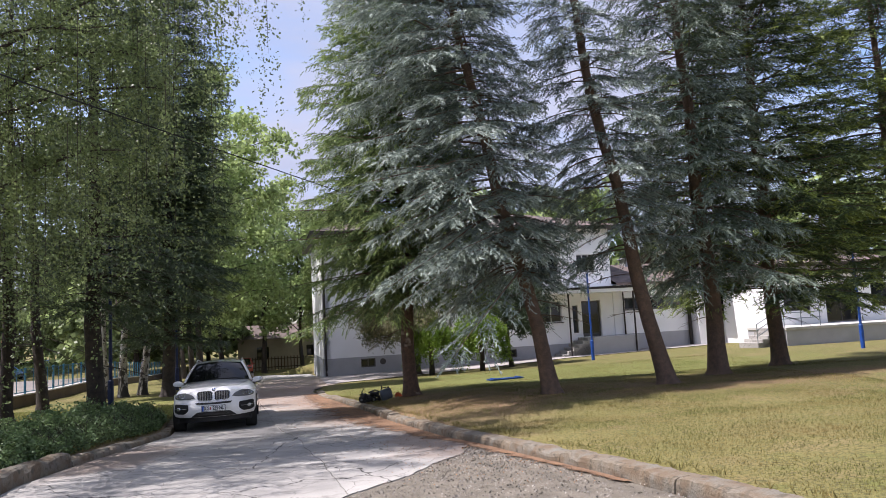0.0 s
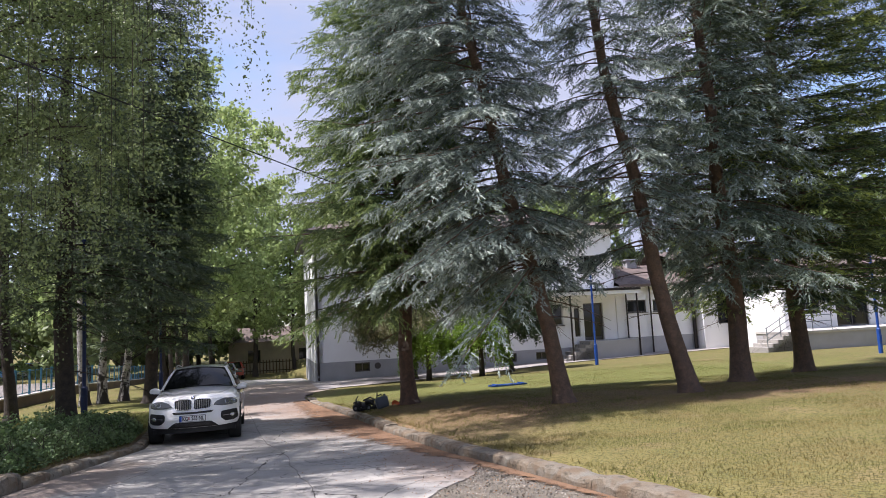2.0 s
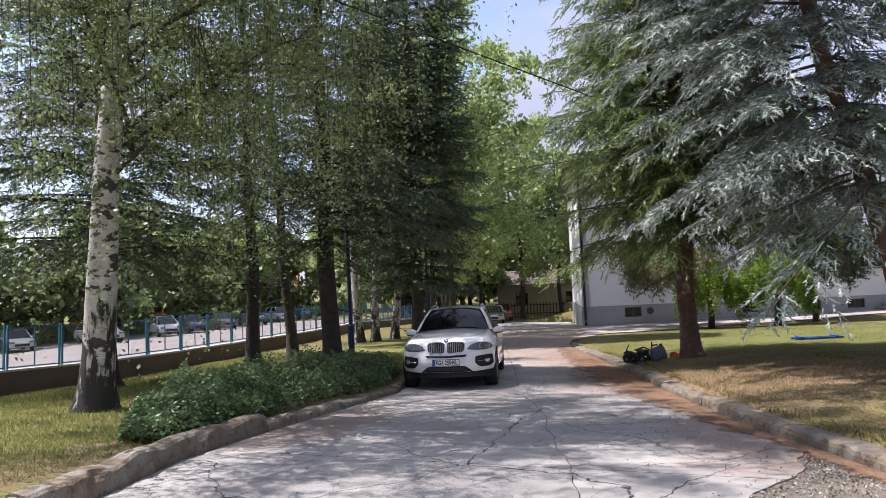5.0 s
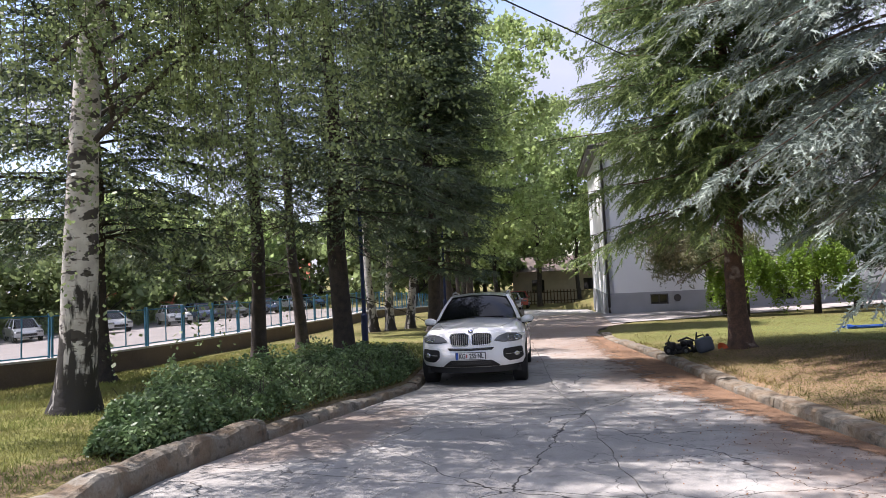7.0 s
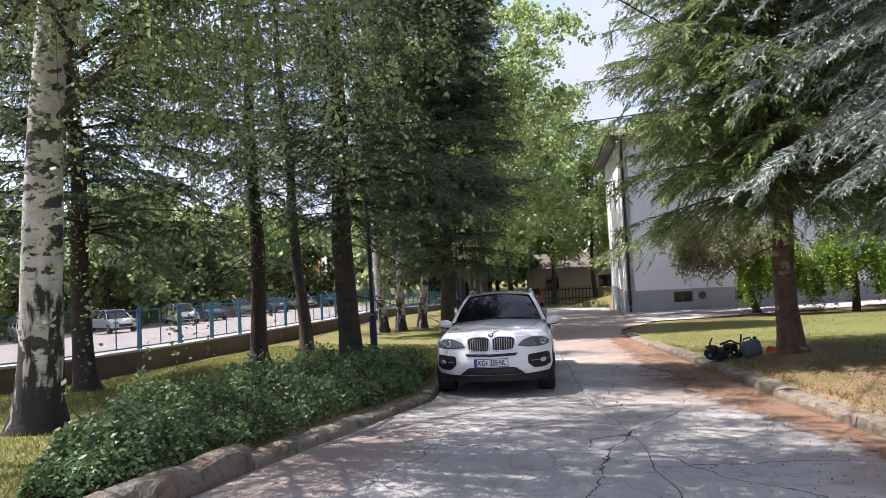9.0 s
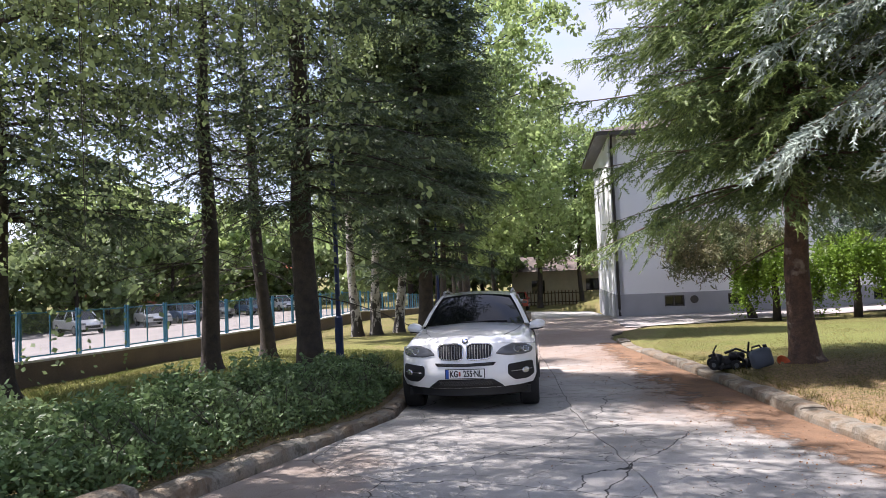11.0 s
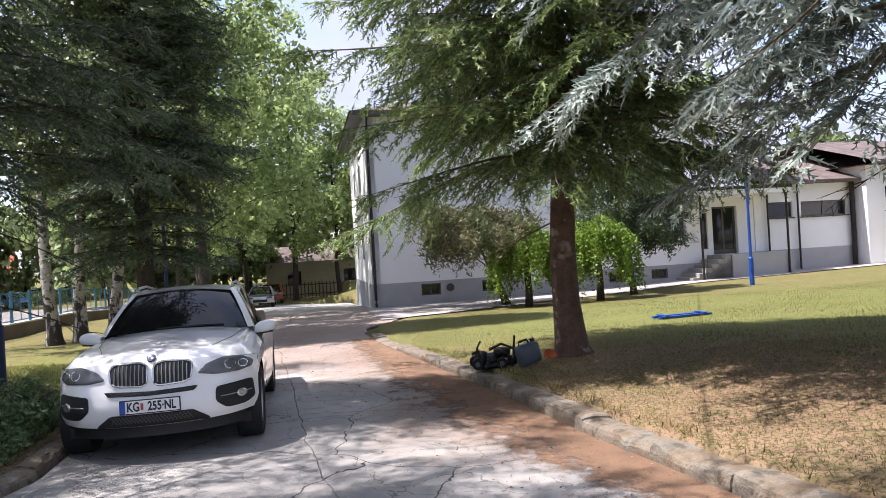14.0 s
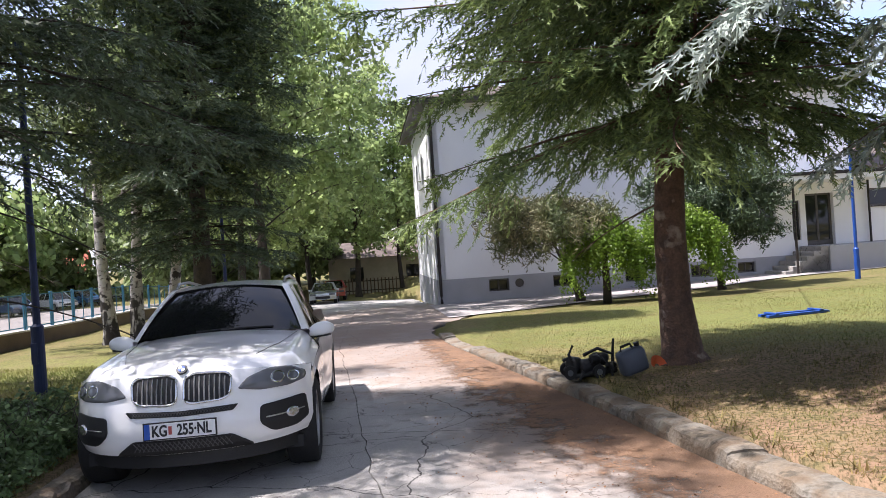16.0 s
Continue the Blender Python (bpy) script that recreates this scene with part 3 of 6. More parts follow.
def scatter(name, pts, size, material, label, category, tilt=1.0, parent=None, aspect=1.6, up=None):
    """Small four-sided leaves at points, turned at random; one object of kind stuff."""
    n = len(pts)
    d = rng.normal(size=(n, 3))
    d[:, 2] *= tilt
    d /= np.linalg.norm(d, axis=1)[:, None]
    e = rng.normal(size=(n, 3))
    e[:, 2] *= tilt
    e -= d * (e * d).sum(1)[:, None]
    e /= np.linalg.norm(e, axis=1)[:, None]
    s = size * rng.uniform(0.6, 1.4, n)[:, None]
    p = np.asarray(pts)
    v = np.stack([p - d * s * 0.5, p + e * s * 0.5 / aspect, p + d * s * 0.5, p - e * s * 0.5 / aspect], 1).reshape(-1, 3)
    f = np.arange(4 * n).reshape(n, 4)
    ob = mesh_np(name, v, f, material, parent)
    if parent is None:
        tagged(ob, label, category, kind="stuff")
    return ob


litter_strip()

# ---- the white building ----
def bpose(s=0.0, v=0.0, z=0.0):
    """A pose in the building's frame: s along the facade, v inward, z up from the world's zero."""
    return pose(CORNER.x, CORNER.y, 0, 0, 0, 14) @ pose(s, v, z)


def wall_grid(bm, s0, s1, z0, z1, holes, thick=0.35):
    """A wall in the s-z plane with openings through it, front at v = 0."""
    ss = sorted({s0, s1, *[h[0] for h in holes], *[h[1] for h in holes]})
    zs = sorted({z0, z1, *[h[2] for h in holes], *[h[3] for h in holes]})
    inside = lambda s, z: any(h[0] < s < h[1] and h[2] < z < h[3] for h in holes)
    cell = {}
    for i in range(len(ss) - 1):
        for j in range(len(zs) - 1):
            cell[i, j] = not inside((ss[i] + ss[i + 1]) / 2, (zs[j] + zs[j + 1]) / 2)
    cache = {}

    def vert(i, j, k):
        if (i, j, k) not in cache:
            cache[i, j, k] = bm.verts.new((ss[i], k * thick, zs[j]))
        return cache[i, j, k]
    for (i, j), full in cell.items():
        if not full:
            continue
        bm.faces.new((vert(i, j, 0), vert(i + 1, j, 0), vert(i + 1, j + 1, 0), vert(i, j + 1, 0)))
        bm.faces.new((vert(i, j, 1), vert(i, j + 1, 1), vert(i + 1, j + 1, 1), vert(i + 1, j, 1)))
        for di, dj, a, b in ((-1, 0, (0, 0), (0, 1)), (1, 0, (1, 1), (1, 0)), (0, -1, (1, 0), (0, 0)), (0, 1, (0, 1), (1, 1))):
            if not cell.get((i + di, j + dj), False):
                p, q = (i + a[0], j + a[1]), (i + b[0], j + b[1])
                bm.faces.new((vert(*p, 0), vert(*q, 0), vert(*q, 1), vert(*p, 1)))


def window_in(parent, s0, s1, z0, z1, panes, frame_mat, v=0.10, name="window", bars=0.05, sill=True):
    w = empty(name, pose(0, v, 0))
    w.parent = parent
    bm = bmesh.new()
    box(bm, s0, 0, z0, s1, 0.06, z0 + bars)
    box(bm, s0, 0, z1 - bars, s1, 0.06, z1)
    for k in range(panes + 1):
        c = s0 + (s1 - s0) * k / panes
        a, b = max(s0, c - bars / 2), min(s1, c + bars / 2)
        if k == 0:
            a, b = s0, s0 + bars
        if k == panes:
            a, b = s1 - bars, s1
        box(bm, a, 0.002, z0 + bars, b, 0.058, z1 - bars)
    part("window_frame", bm, frame_mat, w)
    for k in range(panes):
        bm = bmesh.new()
        a, b = s0 + (s1 - s0) * k / panes + bars * 0.5, s0 + (s1 - s0) * (k + 1) / panes - bars * 0.5
        box(bm, a, 0.025, z0 + bars * 0.9, b, 0.035, z1 - bars * 0.9)
        part("pane", bm, M_GLASS, w)
    if sill:
        bm = bmesh.new()
        box(bm, s0 - 0.06, -0.18 - v + 0.10, z0 - 0.05, s1 + 0.06, 0.05, z0 - 0.005, 0.008)
        part("window_sill", bm, M_METAL_DARK, w)
    return w


BASE, PLINTH, EAVE = -1.5, -0.14, 6.75
house = empty("school_building", bpose(), "white rendered two-storey building with grey plinth", "building")
bas = [(2.02, 2.84, -0.73, -0.25), (4.62, 5.44, -0.73, -0.26), (7.6, 8.42, -0.74, -0.27), (10.37, 11.2, -0.75, -0.28), (12.38, 13.16, -0.72, -0.29)]
gf = [(12.2, 14.2, 1.16, 2.40)]
uf = [(12.2, 14.2, 4.15, 5.2), (15.4, 16.6, 4.15, 5.2)]
door = (15.5, 16.75, 0.19, 2.35)
slot = (14.9, 15.25, 0.45, 2.1)
bm = bmesh.new()
wall_grid(bm, 0, 17.6, PLINTH, EAVE, gf + uf + [door, slot])
part("wall", bm, M_WALL, house)
bm = bmesh.new()
wall_grid(bm, -0.015, 17.6, BASE, PLINTH - 0.002, bas, 0.37)
bmesh.ops.translate(bm, vec=(0, -0.02, 0), verts=bm.verts)
part("plinth", bm, M_PLINTH, house, "grey painted plinth")
for h in bas:
    window_in(house, *h, 2, M_FRAME_DARK, 0.12, sill=False, bars=0.06)
for h in gf + uf:
    window_in(house, *h, 3, M_FRAME, 0.12)
window_in(house, *slot, 1, M_FRAME_DARK, 0.10, sill=False)
# round vent
bm = bmesh.new()
tube(bm, [(3.24, -0.05, -0.46), (3.24, 0.0, -0.46)], 0.17, 16)
part("vent", bm, M_FRAME_DARK, house, "dark round vent")
# entrance door
dr = empty("door", pose(0, 0.18, 0))
dr.parent = house
bm = bmesh.new()
for a, b in ((15.5, 15.6), (16.08, 16.17), (16.65, 16.75)):
    box(bm, a, 0, 0.19, b, 0.06, 2.35)
box(bm, 15.6, 0.001, 2.27, 16.65, 0.059, 2.349)
box(bm, 15.6, 0.001, 0.2, 16.65, 0.059, 0.4)
part("door_frame", bm, M_FRAME_DARK, dr)
for a, b in ((15.6, 16.08), (16.17, 16.65)):
    bm = bmesh.new()
    box(bm, a, 0.02, 0.4, b, 0.03, 2.27)
    part("pane", bm, M_GLASS, dr)
# left gable wall with two narrow windows
side = empty("side_wall", pose(0, 0, 0))
side.parent = house
bm = bmesh.new()
wall_grid(bm, 0, 9.5, PLINTH, EAVE, [(2.2, 3.2, 0.9, 2.3), (5.4, 6.4, 0.9, 2.3), (2.2, 3.2, 4.0, 5.2), (5.4, 6.4, 4.0, 5.2)])
bmesh.ops.transform(bm, matrix=pose(0, 9.5, 0, 0, 0, -90) , verts=bm.verts)
bmesh.ops.translate(bm, vec=(0.0, 0.0, 0), verts=bm.verts)
part("wall_side", bm, M_WALL, side)
bm = bmesh.new()
box(bm, -0.02, 0.36, BASE, 0.35, 9.5, PLINTH - 0.002)
part("plinth", bm, M_PLINTH, side, "grey painted plinth")
for v0, z0, z1 in ((6.3, 0.9, 2.3), (3.1, 0.9, 2.3), (6.3, 4.0, 5.2), (3.1, 4.0, 5.2)):
    bm = bmesh.new()
    box(bm, 0.10, v0, z0, 0.12, v0 + 1.0, z1)
    part("pane", bm, M_GLASS, side)
# back, right end, floor of roof
bm = bmesh.new()
box(bm, 0.35, 9.15, BASE, 17.6, 9.5, EAVE)
box(bm, 17.25, 0.36, BASE, 17.6, 9.14, EAVE)
part("wall_back", bm, M_WALL, house)
bm = bmesh.new()
box(bm, -0.55, -0.55, EAVE, 18.2, 10.1, EAVE + 0.16, 0.02)
part("eave", bm, M_FRAME_DARK, house, "dark overhanging eave")
bm = bmesh.new()
loft(bm, [[(-0.6, -0.6, EAVE + 0.16), (18.25, -0.6, EAVE + 0.16)], [(3.6, 4.75, EAVE + 1.7), (14.0, 4.75, EAVE + 1.7)], [(-0.6, 10.15, EAVE + 0.16), (18.25, 10.15, EAVE + 0.16)]])
bm.verts.ensure_lookup_table()
v = bm.verts
bm.faces.new((v[0], v[2], v[4]))
bm.faces.new((v[1], v[5], v[3]))
part("roof", bm, M_ROOF, house)
# rooms behind the glass: sheets whose near-black colour stands in for missing light
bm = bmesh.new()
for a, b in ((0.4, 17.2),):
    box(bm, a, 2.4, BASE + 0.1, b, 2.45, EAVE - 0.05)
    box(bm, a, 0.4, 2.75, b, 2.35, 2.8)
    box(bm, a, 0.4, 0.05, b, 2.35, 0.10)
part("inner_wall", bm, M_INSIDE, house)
# downpipe at the corner
bm = bmesh.new()
tube(bm, [(0.1, -0.5, EAVE - 0.02), (0.1, -0.1, EAVE - 0.5), (0.1, -0.1, -0.75), (0.1, -0.16, -0.95), (0.1, -0.24, -1.02)], 0.06, 10)
for z in (0.4, 2.2, 4.1, 5.8):
    box(bm, 0.025, -0.175, z, 0.175, -0.002, z + 0.05)
part("downpipe", bm, M_METAL_DARK, house, "dark metal downpipe")
# canopy over the entrance with posts
canopy = empty("canopy", pose(0, 0, 0))
canopy.parent = house
bm = bmesh.new()
box(bm, 12.6, -1.75, 2.78, 18.3, -0.003, 3.02, 0.02)
part("canopy_slab", bm, M_WALL, canopy)
bm = bmesh.new()
box(bm, 12.58, -1.775, 2.98, 18.32, -1.755, 3.12)
part("fascia", bm, M_METAL_DARK, canopy, "dark metal fascia")
for s in (14.0, 18.15):
    bm = bmesh.new()
    tube(bm, [(s, -1.55, -0.95), (s, -1.55, 2.79)], 0.05, 10)
    part("post", bm, M_METAL_DARK, canopy, "thin dark steel post")
# stairs and landing
stairs = empty("entrance_stairs", bpose(), "grey concrete entrance steps beside a landing", "stairs")
for k in range(6):
    bm = bmesh.new()
    s0 = 13.55 + 0.31 * k
    z1 = -0.86 + 0.175 * (k + 1)
    box(bm, s0, -1.42, -1.2, 15.42, -0.03, z1 - 0.004 * (6 - k), 0.012)
    part("step", bm, M_CONC, stairs)
bm = bmesh.new()
box(bm, 15.425, -1.5, -1.3, 18.35, -0.03, 0.19, 0.012)
part("landing", bm, M_PLINTH, stairs, "light grey rendered landing")

# low wing to the east
wing = empty("school_wing", bpose(17.62, -0.02, 0), "white single-storey wing with a dark tiled roof", "building")
bm = bmesh.new()
ww = [(0.75, 2.0, 1.69, 2.42), (2.45, 4.9, 1.69, 2.40)]
wall_grid(bm, 0, 5.2, 0.22, 3.3, ww)
part("wall", bm, M_WALL, wing)
bm = bmesh.new()
box(bm, 0, -0.02, BASE, 5.2, 0.35, 0.218)
part("plinth", bm, M_PLINTH, wing, "grey painted plinth")
window_in(wing, *ww[0], 1, M_FRAME_DARK, 0.1, bars=0.07)
window_in(wing, *ww[1], 2, M_FRAME_DARK, 0.1, bars=0.07)
# near-black sheet painted as the shade inside the wing
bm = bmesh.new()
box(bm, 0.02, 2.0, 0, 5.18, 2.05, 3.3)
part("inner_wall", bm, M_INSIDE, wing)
bm = bmesh.new()
loft(bm, [[(-0.02, -0.6, 3.2), (9.5, -0.6, 3.2)], [(-0.02, -0.6, 3.34), (9.5, -0.6, 3.34)], [(-0.02, 3.6, 4.75), (9.5, 3.6, 4.75)], [(-0.02, 8, 3.3), (9.5, 8, 3.3)], [(-0.02, -0.6, 3.2), (9.5, -0.6, 3.2)]])
part("roof", bm, M_ROOF, wing)
bm = bmesh.new()
box(bm, 2.6, 3.0, 4.4, 3.3, 3.7, 5.05, 0.02)
box(bm, 2.5, 2.9, 5.05, 3.4, 3.8, 5.13, 0.02)
part("chimney", bm, M_PLINTH, wing)
for s in (0.62, 2.2, 5.05):
    bm = bmesh.new()
    r = 0.045 if s < 5 else 0.11
    tube(bm, [(s, -0.08 - r, -0.78), (s, -0.08 - r, 3.25)], r, 10)
    part("downpipe", bm, M_METAL_DARK, wing, "dark metal downpipe")

# projecting hall with terrace, further east
hall = empty("hall_building", bpose(22.85, -0.9, 0), "white hall with sunlit side wall and terrace windows", "building")
bm = bmesh.new()
box(bm, 0, 0.36, BASE, 0.35, 9, 3.9)
wall_grid(bm, 0, 14, BASE, 3.9, [(1.0, 3.4, 0.75, 2.9), (4.2, 6.6, 0.75, 2.9), (7.2, 8.6, 0.32, 2.7), (9.2, 11.6, 0.75, 2.9)])
part("wall", bm, M_WALL, hall)
for h in ((1.0, 3.4, 0.75, 2.9), (4.2, 6.6, 0.75, 2.9), (7.2, 8.6, 0.32, 2.7), (9.2, 11.6, 0.75, 2.9)):
    window_in(hall, *h, 2, M_FRAME_DARK, 0.1, sill=False)
bm = bmesh.new()
box(bm, 0.4, 2.4, -0.5, 13.6, 2.45, 3.8)
box(bm, 13.65, 0.36, BASE, 14, 9, 3.9)
box(bm, 0.36, 8.65, BASE, 13.64, 9, 3.9)
part("inner_wall", bm, M_WALL, hall)
bm = bmesh.new()
loft(bm, [[(-0.5, -0.9, 3.86), (14.5, -0.9, 3.86)], [(-0.5, -0.9, 4.05), (14.5, -0.9, 4.05)], [(-0.5, 4.5, 5.6), (14.5, 4.5, 5.6)], [(-0.5, 9.9, 4.05), (14.5, 9.9, 4.05)], [(-0.5, -0.9, 3.86), (14.5, -0.9, 3.86)]])
part("roof", bm, M_ROOF, hall)
annex = empty("annex_building", bpose(24.6, -5.6, 0), "low white annex behind the terrace", "building")
bm = bmesh.new()
wall_grid(bm, 0, 11, BASE, 3.1, [(0.6, 2.4, 1.1, 2.5), (3.4, 5.6, 0.34, 2.5), (6.6, 9.0, 1.1, 2.5)])
box(bm, 0, 0.36, BASE, 0.35, 4.6, 3.1)
box(bm, 10.65, 0.36, BASE, 11, 4.6, 3.1)
box(bm, 0.36, 1.9, BASE, 10.64, 1.95, 3.09)
part("wall", bm, M_WALL, annex)
for h in ((0.6, 2.4, 1.1, 2.5), (3.4, 5.6, 0.34, 2.5), (6.6, 9.0, 1.1, 2.5)):
    window_in(annex, *h, 2, M_FRAME_DARK, 0.1, sill=False)
bm = bmesh.new()
box(bm, -0.3, -0.6, 3.1, 11.3, 4.66, 3.3, 0.02)
part("roof", bm, M_ROOF, annex)
terrace = empty("terrace", bpose(21.8, -8.6, 0), "raised terrace with a pale coping and steps", "terrace")
bm = bmesh.new()
box(bm, 0.9, 0, -1.2, 13, 2.99, 0.18)
part("terrace_wall", bm, M_PLINTH, terrace)
bm = bmesh.new()
box(bm, 0.86, -0.06, 0.18, 13.05, 2.99, 0.32, 0.015)
part("coping", bm, M_COPING, terrace, "pale concrete coping")
for k in range(5):
    bm = bmesh.new()
    box(bm, -0.75 + 0.32 * k, 0.1, -1.2, 0.855, 1.6, -0.52 + 0.165 * (k + 1) - 0.003 * (5 - k), 0.012)
    part("step", bm, M_CONC, terrace)
rail = empty("handrail", bpose(21.8, -8.6, 0), "thin grey metal handrail beside the terrace steps", "handrail")
for k in range(3):
    bm = bmesh.new()
    z = 0.45 + 0.3 * k
    tube(bm, [(-0.75, 0.16, -0.52 + z), (0.9, 0.16, 0.30 + z), (3.2, 0.16, 0.32 + z)], 0.022, 8)
    part("rail_bar", bm, M_WIRE, rail)
for s, z0 in ((-0.7, -0.36), (0.1, 0.10), (0.95, 0.31), (2.0, 0.31), (3.15, 0.31)):
    bm = bmesh.new()
    tube(bm, [(s, 0.16, z0), (s, 0.16, z0 + 1.02 - (0.06 if s < 0.5 else 0))], 0.022, 8)
    part("rail_post", bm, M_WIRE, rail)


def pavement():
    bm = bmesh.new()
    rows = []
    for s in np.arange(-0.4, 24.5, 0.6):
        w = lerp(s, [-3, 0, 6, 13, 24], [7.5, 6.6, 4.1, 2.4, 1.8])
        row = []
        for k in range(9):
            v_ = -w + (w - 0.03) * k / 8
            p = pose(CORNER.x, CORNER.y, 0, 0, 0, 14) @ Vector((s, v_, 0))
            row.append((p.x, p.y, (ground_z(p.x, p.y) if p.x > right_x(p.y) + 0.3 else road_z(p.y)) + 0.035))
        rows.append(row)
    loft(bm, rows)
    tagged(part("pavement", bm, M_LOT), "pale concrete walkway along the white building", "walkway", kind="structure")


pavement()


# ---- trees ----
def unit(a):
    return a / np.maximum(np.linalg.norm(a, axis=-1, keepdims=True), 1e-9)


def sprays(base, axis, length, age, width, teeth, r):
    """Needle sprigs, many at once: a thin axis and needle tufts combed forward on both sides. Returns vertices and their freshness."""
    k = len(base)
    s_ = unit(np.cross(axis, unit(r.normal(size=(k, 3)) * 0.8 + np.array([0, 0, 1.0]))))
    n_ = np.cross(s_, axis)
    w = width * r.uniform(0.8, 1.25, (k, 1))
    ln = length[:, None]
    tip = base + axis * ln * 1.08
    v = [np.stack([base + s_ * w * 0.40, tip, base - s_ * w * 0.40], 1)]
    for i in range(teeth):
        side_ = 1.0 if i % 2 == 0 else -1.0
        u = (i + 0.5 + r.uniform(-0.3, 0.3, (k, 1))) / teeth
        p = base + axis * ln * u
        d = unit(axis * 1.0 + s_ * side_ * r.uniform(0.6, 1.1, (k, 1)) + n_ * r.uniform(-0.7, 0.9, (k, 1)))
        e = axis * w * 0.42 + n_ * w * r.uniform(-0.2, 0.2, (k, 1))
        v.append(np.stack([p - e, p + e, p + d * w * r.uniform(1.4, 2.1, (k, 1)) * (1.15 - 0.5 * u)], 1))
    fresh = np.repeat(np.tile(age, 1 + teeth), 3)
    return np.concatenate(v).reshape(-1, 3), fresh


def conifer(name, base, height, crown_z, radius, trunk_r, material, bark, label, category, lean=((0, 0), (0, 0)), seed=1, whorl=0.42,
            per=7, size=1.0, dens=1.0, droop=0.5, dead=0, taper=0.6, hang=0.8, base_z=None, gap=0.10, teeth=6, heavy=0.0, fan=0.42, rise=0.12):
    """A spruce or fir: a trunk, limbs in whorls, and on each limb flat sprays of branchlets that hang and carry needle sprigs.
    lean: sideways shift (x, y) at half and full height; heavy: how much longer the limbs grow towards the driveway."""
    r = np.random.default_rng(seed)
    bx, by = base
    z0 = ground_z(bx, by) if base_z is None else base_z

    def axis(h):
        f = h / height
        return np.array([lerp(f, [0, 0.5, 1], [0, lean[0][0], lean[1][0]]) + 0.05 * math.sin(h * 1.3 + seed), lerp(f, [0, 0.5, 1], [0, lean[0][1], lean[1][1]]), h])
    tree = empty(name, pose(bx, by, z0), label, category)
    bm = bmesh.new()
    hs = [-0.15, 0.0, 0.12, 0.35, 0.8] + list(np.linspace(1.6, height, 14))
    rad = [trunk_r * (1.75 if h < 0 else 1.55 if h < 0.05 else 1.25 if h < 0.2 else 1.08 if h < 0.5 else max(0.02, 1.0 - 0.96 * h / height)) for h in hs]
    tube(bm, [axis(h) for h in hs], rad, 14)
    for v_ in bm.verts:
        a = math.atan2(v_.co.y, v_.co.x)
        if v_.co.z < 0.5:
            v_.co.xy *= 1 + 0.16 * math.sin(a * 5 + seed) * (0.5 - v_.co.z)
        v_.co += Vector((noise.noise(v_.co * 4), noise.noise(v_.co * 4 + Vector((9, 0, 0))), 0)) * 0.02
    part("trunk", bm, bark, tree, smooth=True)
    limb_v, limb_f, count = [], [], 0
    down = np.array([0, 0, -1.0])

    def limb(pts, rr):
        nonlocal count
        tang = unit(np.gradient(pts, axis=0))
        s1 = unit(np.cross(tang, [0, 0, 1.0]))
        s2 = np.cross(s1, tang)
        rr = rr[:, None]
        ring = np.stack([pts + s1 * rr, pts - s1 * 0.5 * rr + s2 * 0.87 * rr, pts - s1 * 0.5 * rr - s2 * 0.87 * rr], 1)
        limb_v.append(ring.reshape(-1, 3))
        for i in range(len(pts) - 1):
            for k in range(3):
                limb_f.append((count + i * 3 + k, count + i * 3 + (k + 1) % 3, count + i * 3 + 3 + (k + 1) % 3, count + i * 3 + 3 + k))
        count += 3 * len(pts)
        return tang
    sb, sa, sl_, sf = [], [], [], []
    h = crown_z
    while h < height - 0.25:
        f = (h - crown_z) / (height - crown_z)
        nb = max(4, int(per * (1 - 0.3 * f)))
        a0 = r.random() * 6.28
        for b in range(nb):
            a = a0 + 6.283 * (b + r.uniform(-0.35, 0.35)) / nb
            if r.random() < gap:
                continue
            L = radius * ((1 - f) ** taper) * r.uniform(0.62, 1.03) * (1 + 0.12 * math.sin(2 * a + 5 * f + seed)) * (1 - heavy * math.cos(a)) + 0.25
            if f < 0.10:
                L *= r.uniform(0.6, 1.0)
            o = axis(h + r.uniform(-0.2, 0.2))
            out = np.array([math.cos(a), math.sin(a), 0])
            side_ = np.array([-out[1], out[0], 0])
            t = np.linspace(0, 1, 10)
            dq = r.uniform(0.5, 1.5) * droop * (1 - 0.5 * f)
            zz = (rise + 0.35 * f + r.uniform(-0.08, 0.10)) * t * L - dq * L * t ** 1.7 * 0.75 + 0.35 * dq * L * np.clip(t - 0.72, 0, 1) ** 1.2
            pts = o + out * (t * L)[:, None] + np.array([0, 0, 1.0]) * zz[:, None] + side_ * (0.07 * L * np.sin(t * 4 + a * 3))[:, None]
            tang = limb(pts, (0.008 + 0.008 * L) * (1 - 0.9 * t))
            # branchlets in a flat fan that hangs on both sides
            n = max(6, int(L / (0.068 * size) * dens))
            q = np.sort(r.uniform(0.10, 1.0, n)) ** 0.85
            lobe = 0.5 + 0.5 * np.sin(q * L * 7.5 + a * 4)
            q = np.concatenate([q[r.random(n) < 0.45 + 0.75 * lobe], [1.0]])
            lobe, n = 0.5 + 0.5 * np.sin(q * L * 7.5 + a * 4), len(q)
            pos = np.stack([np.interp(q, t, pts[:, c]) for c in range(3)], 1)
            tg = np.stack([np.interp(q, t, tang[:, c]) for c in range(3)], 1)
            sg = np.where(np.arange(n) % 2 == 0, 1.0, -1.0)[:, None]
            bl = np.clip(0.20 * size + fan * L * (1 - q) ** 0.8 * np.clip(q * 2.6, 0.35, 1), 0.18, 0.85) * r.uniform(0.7, 1.2, n) * (0.55 + 0.75 * lobe)
            hg = hang * r.uniform(0.25, 1.1, n)[:, None]
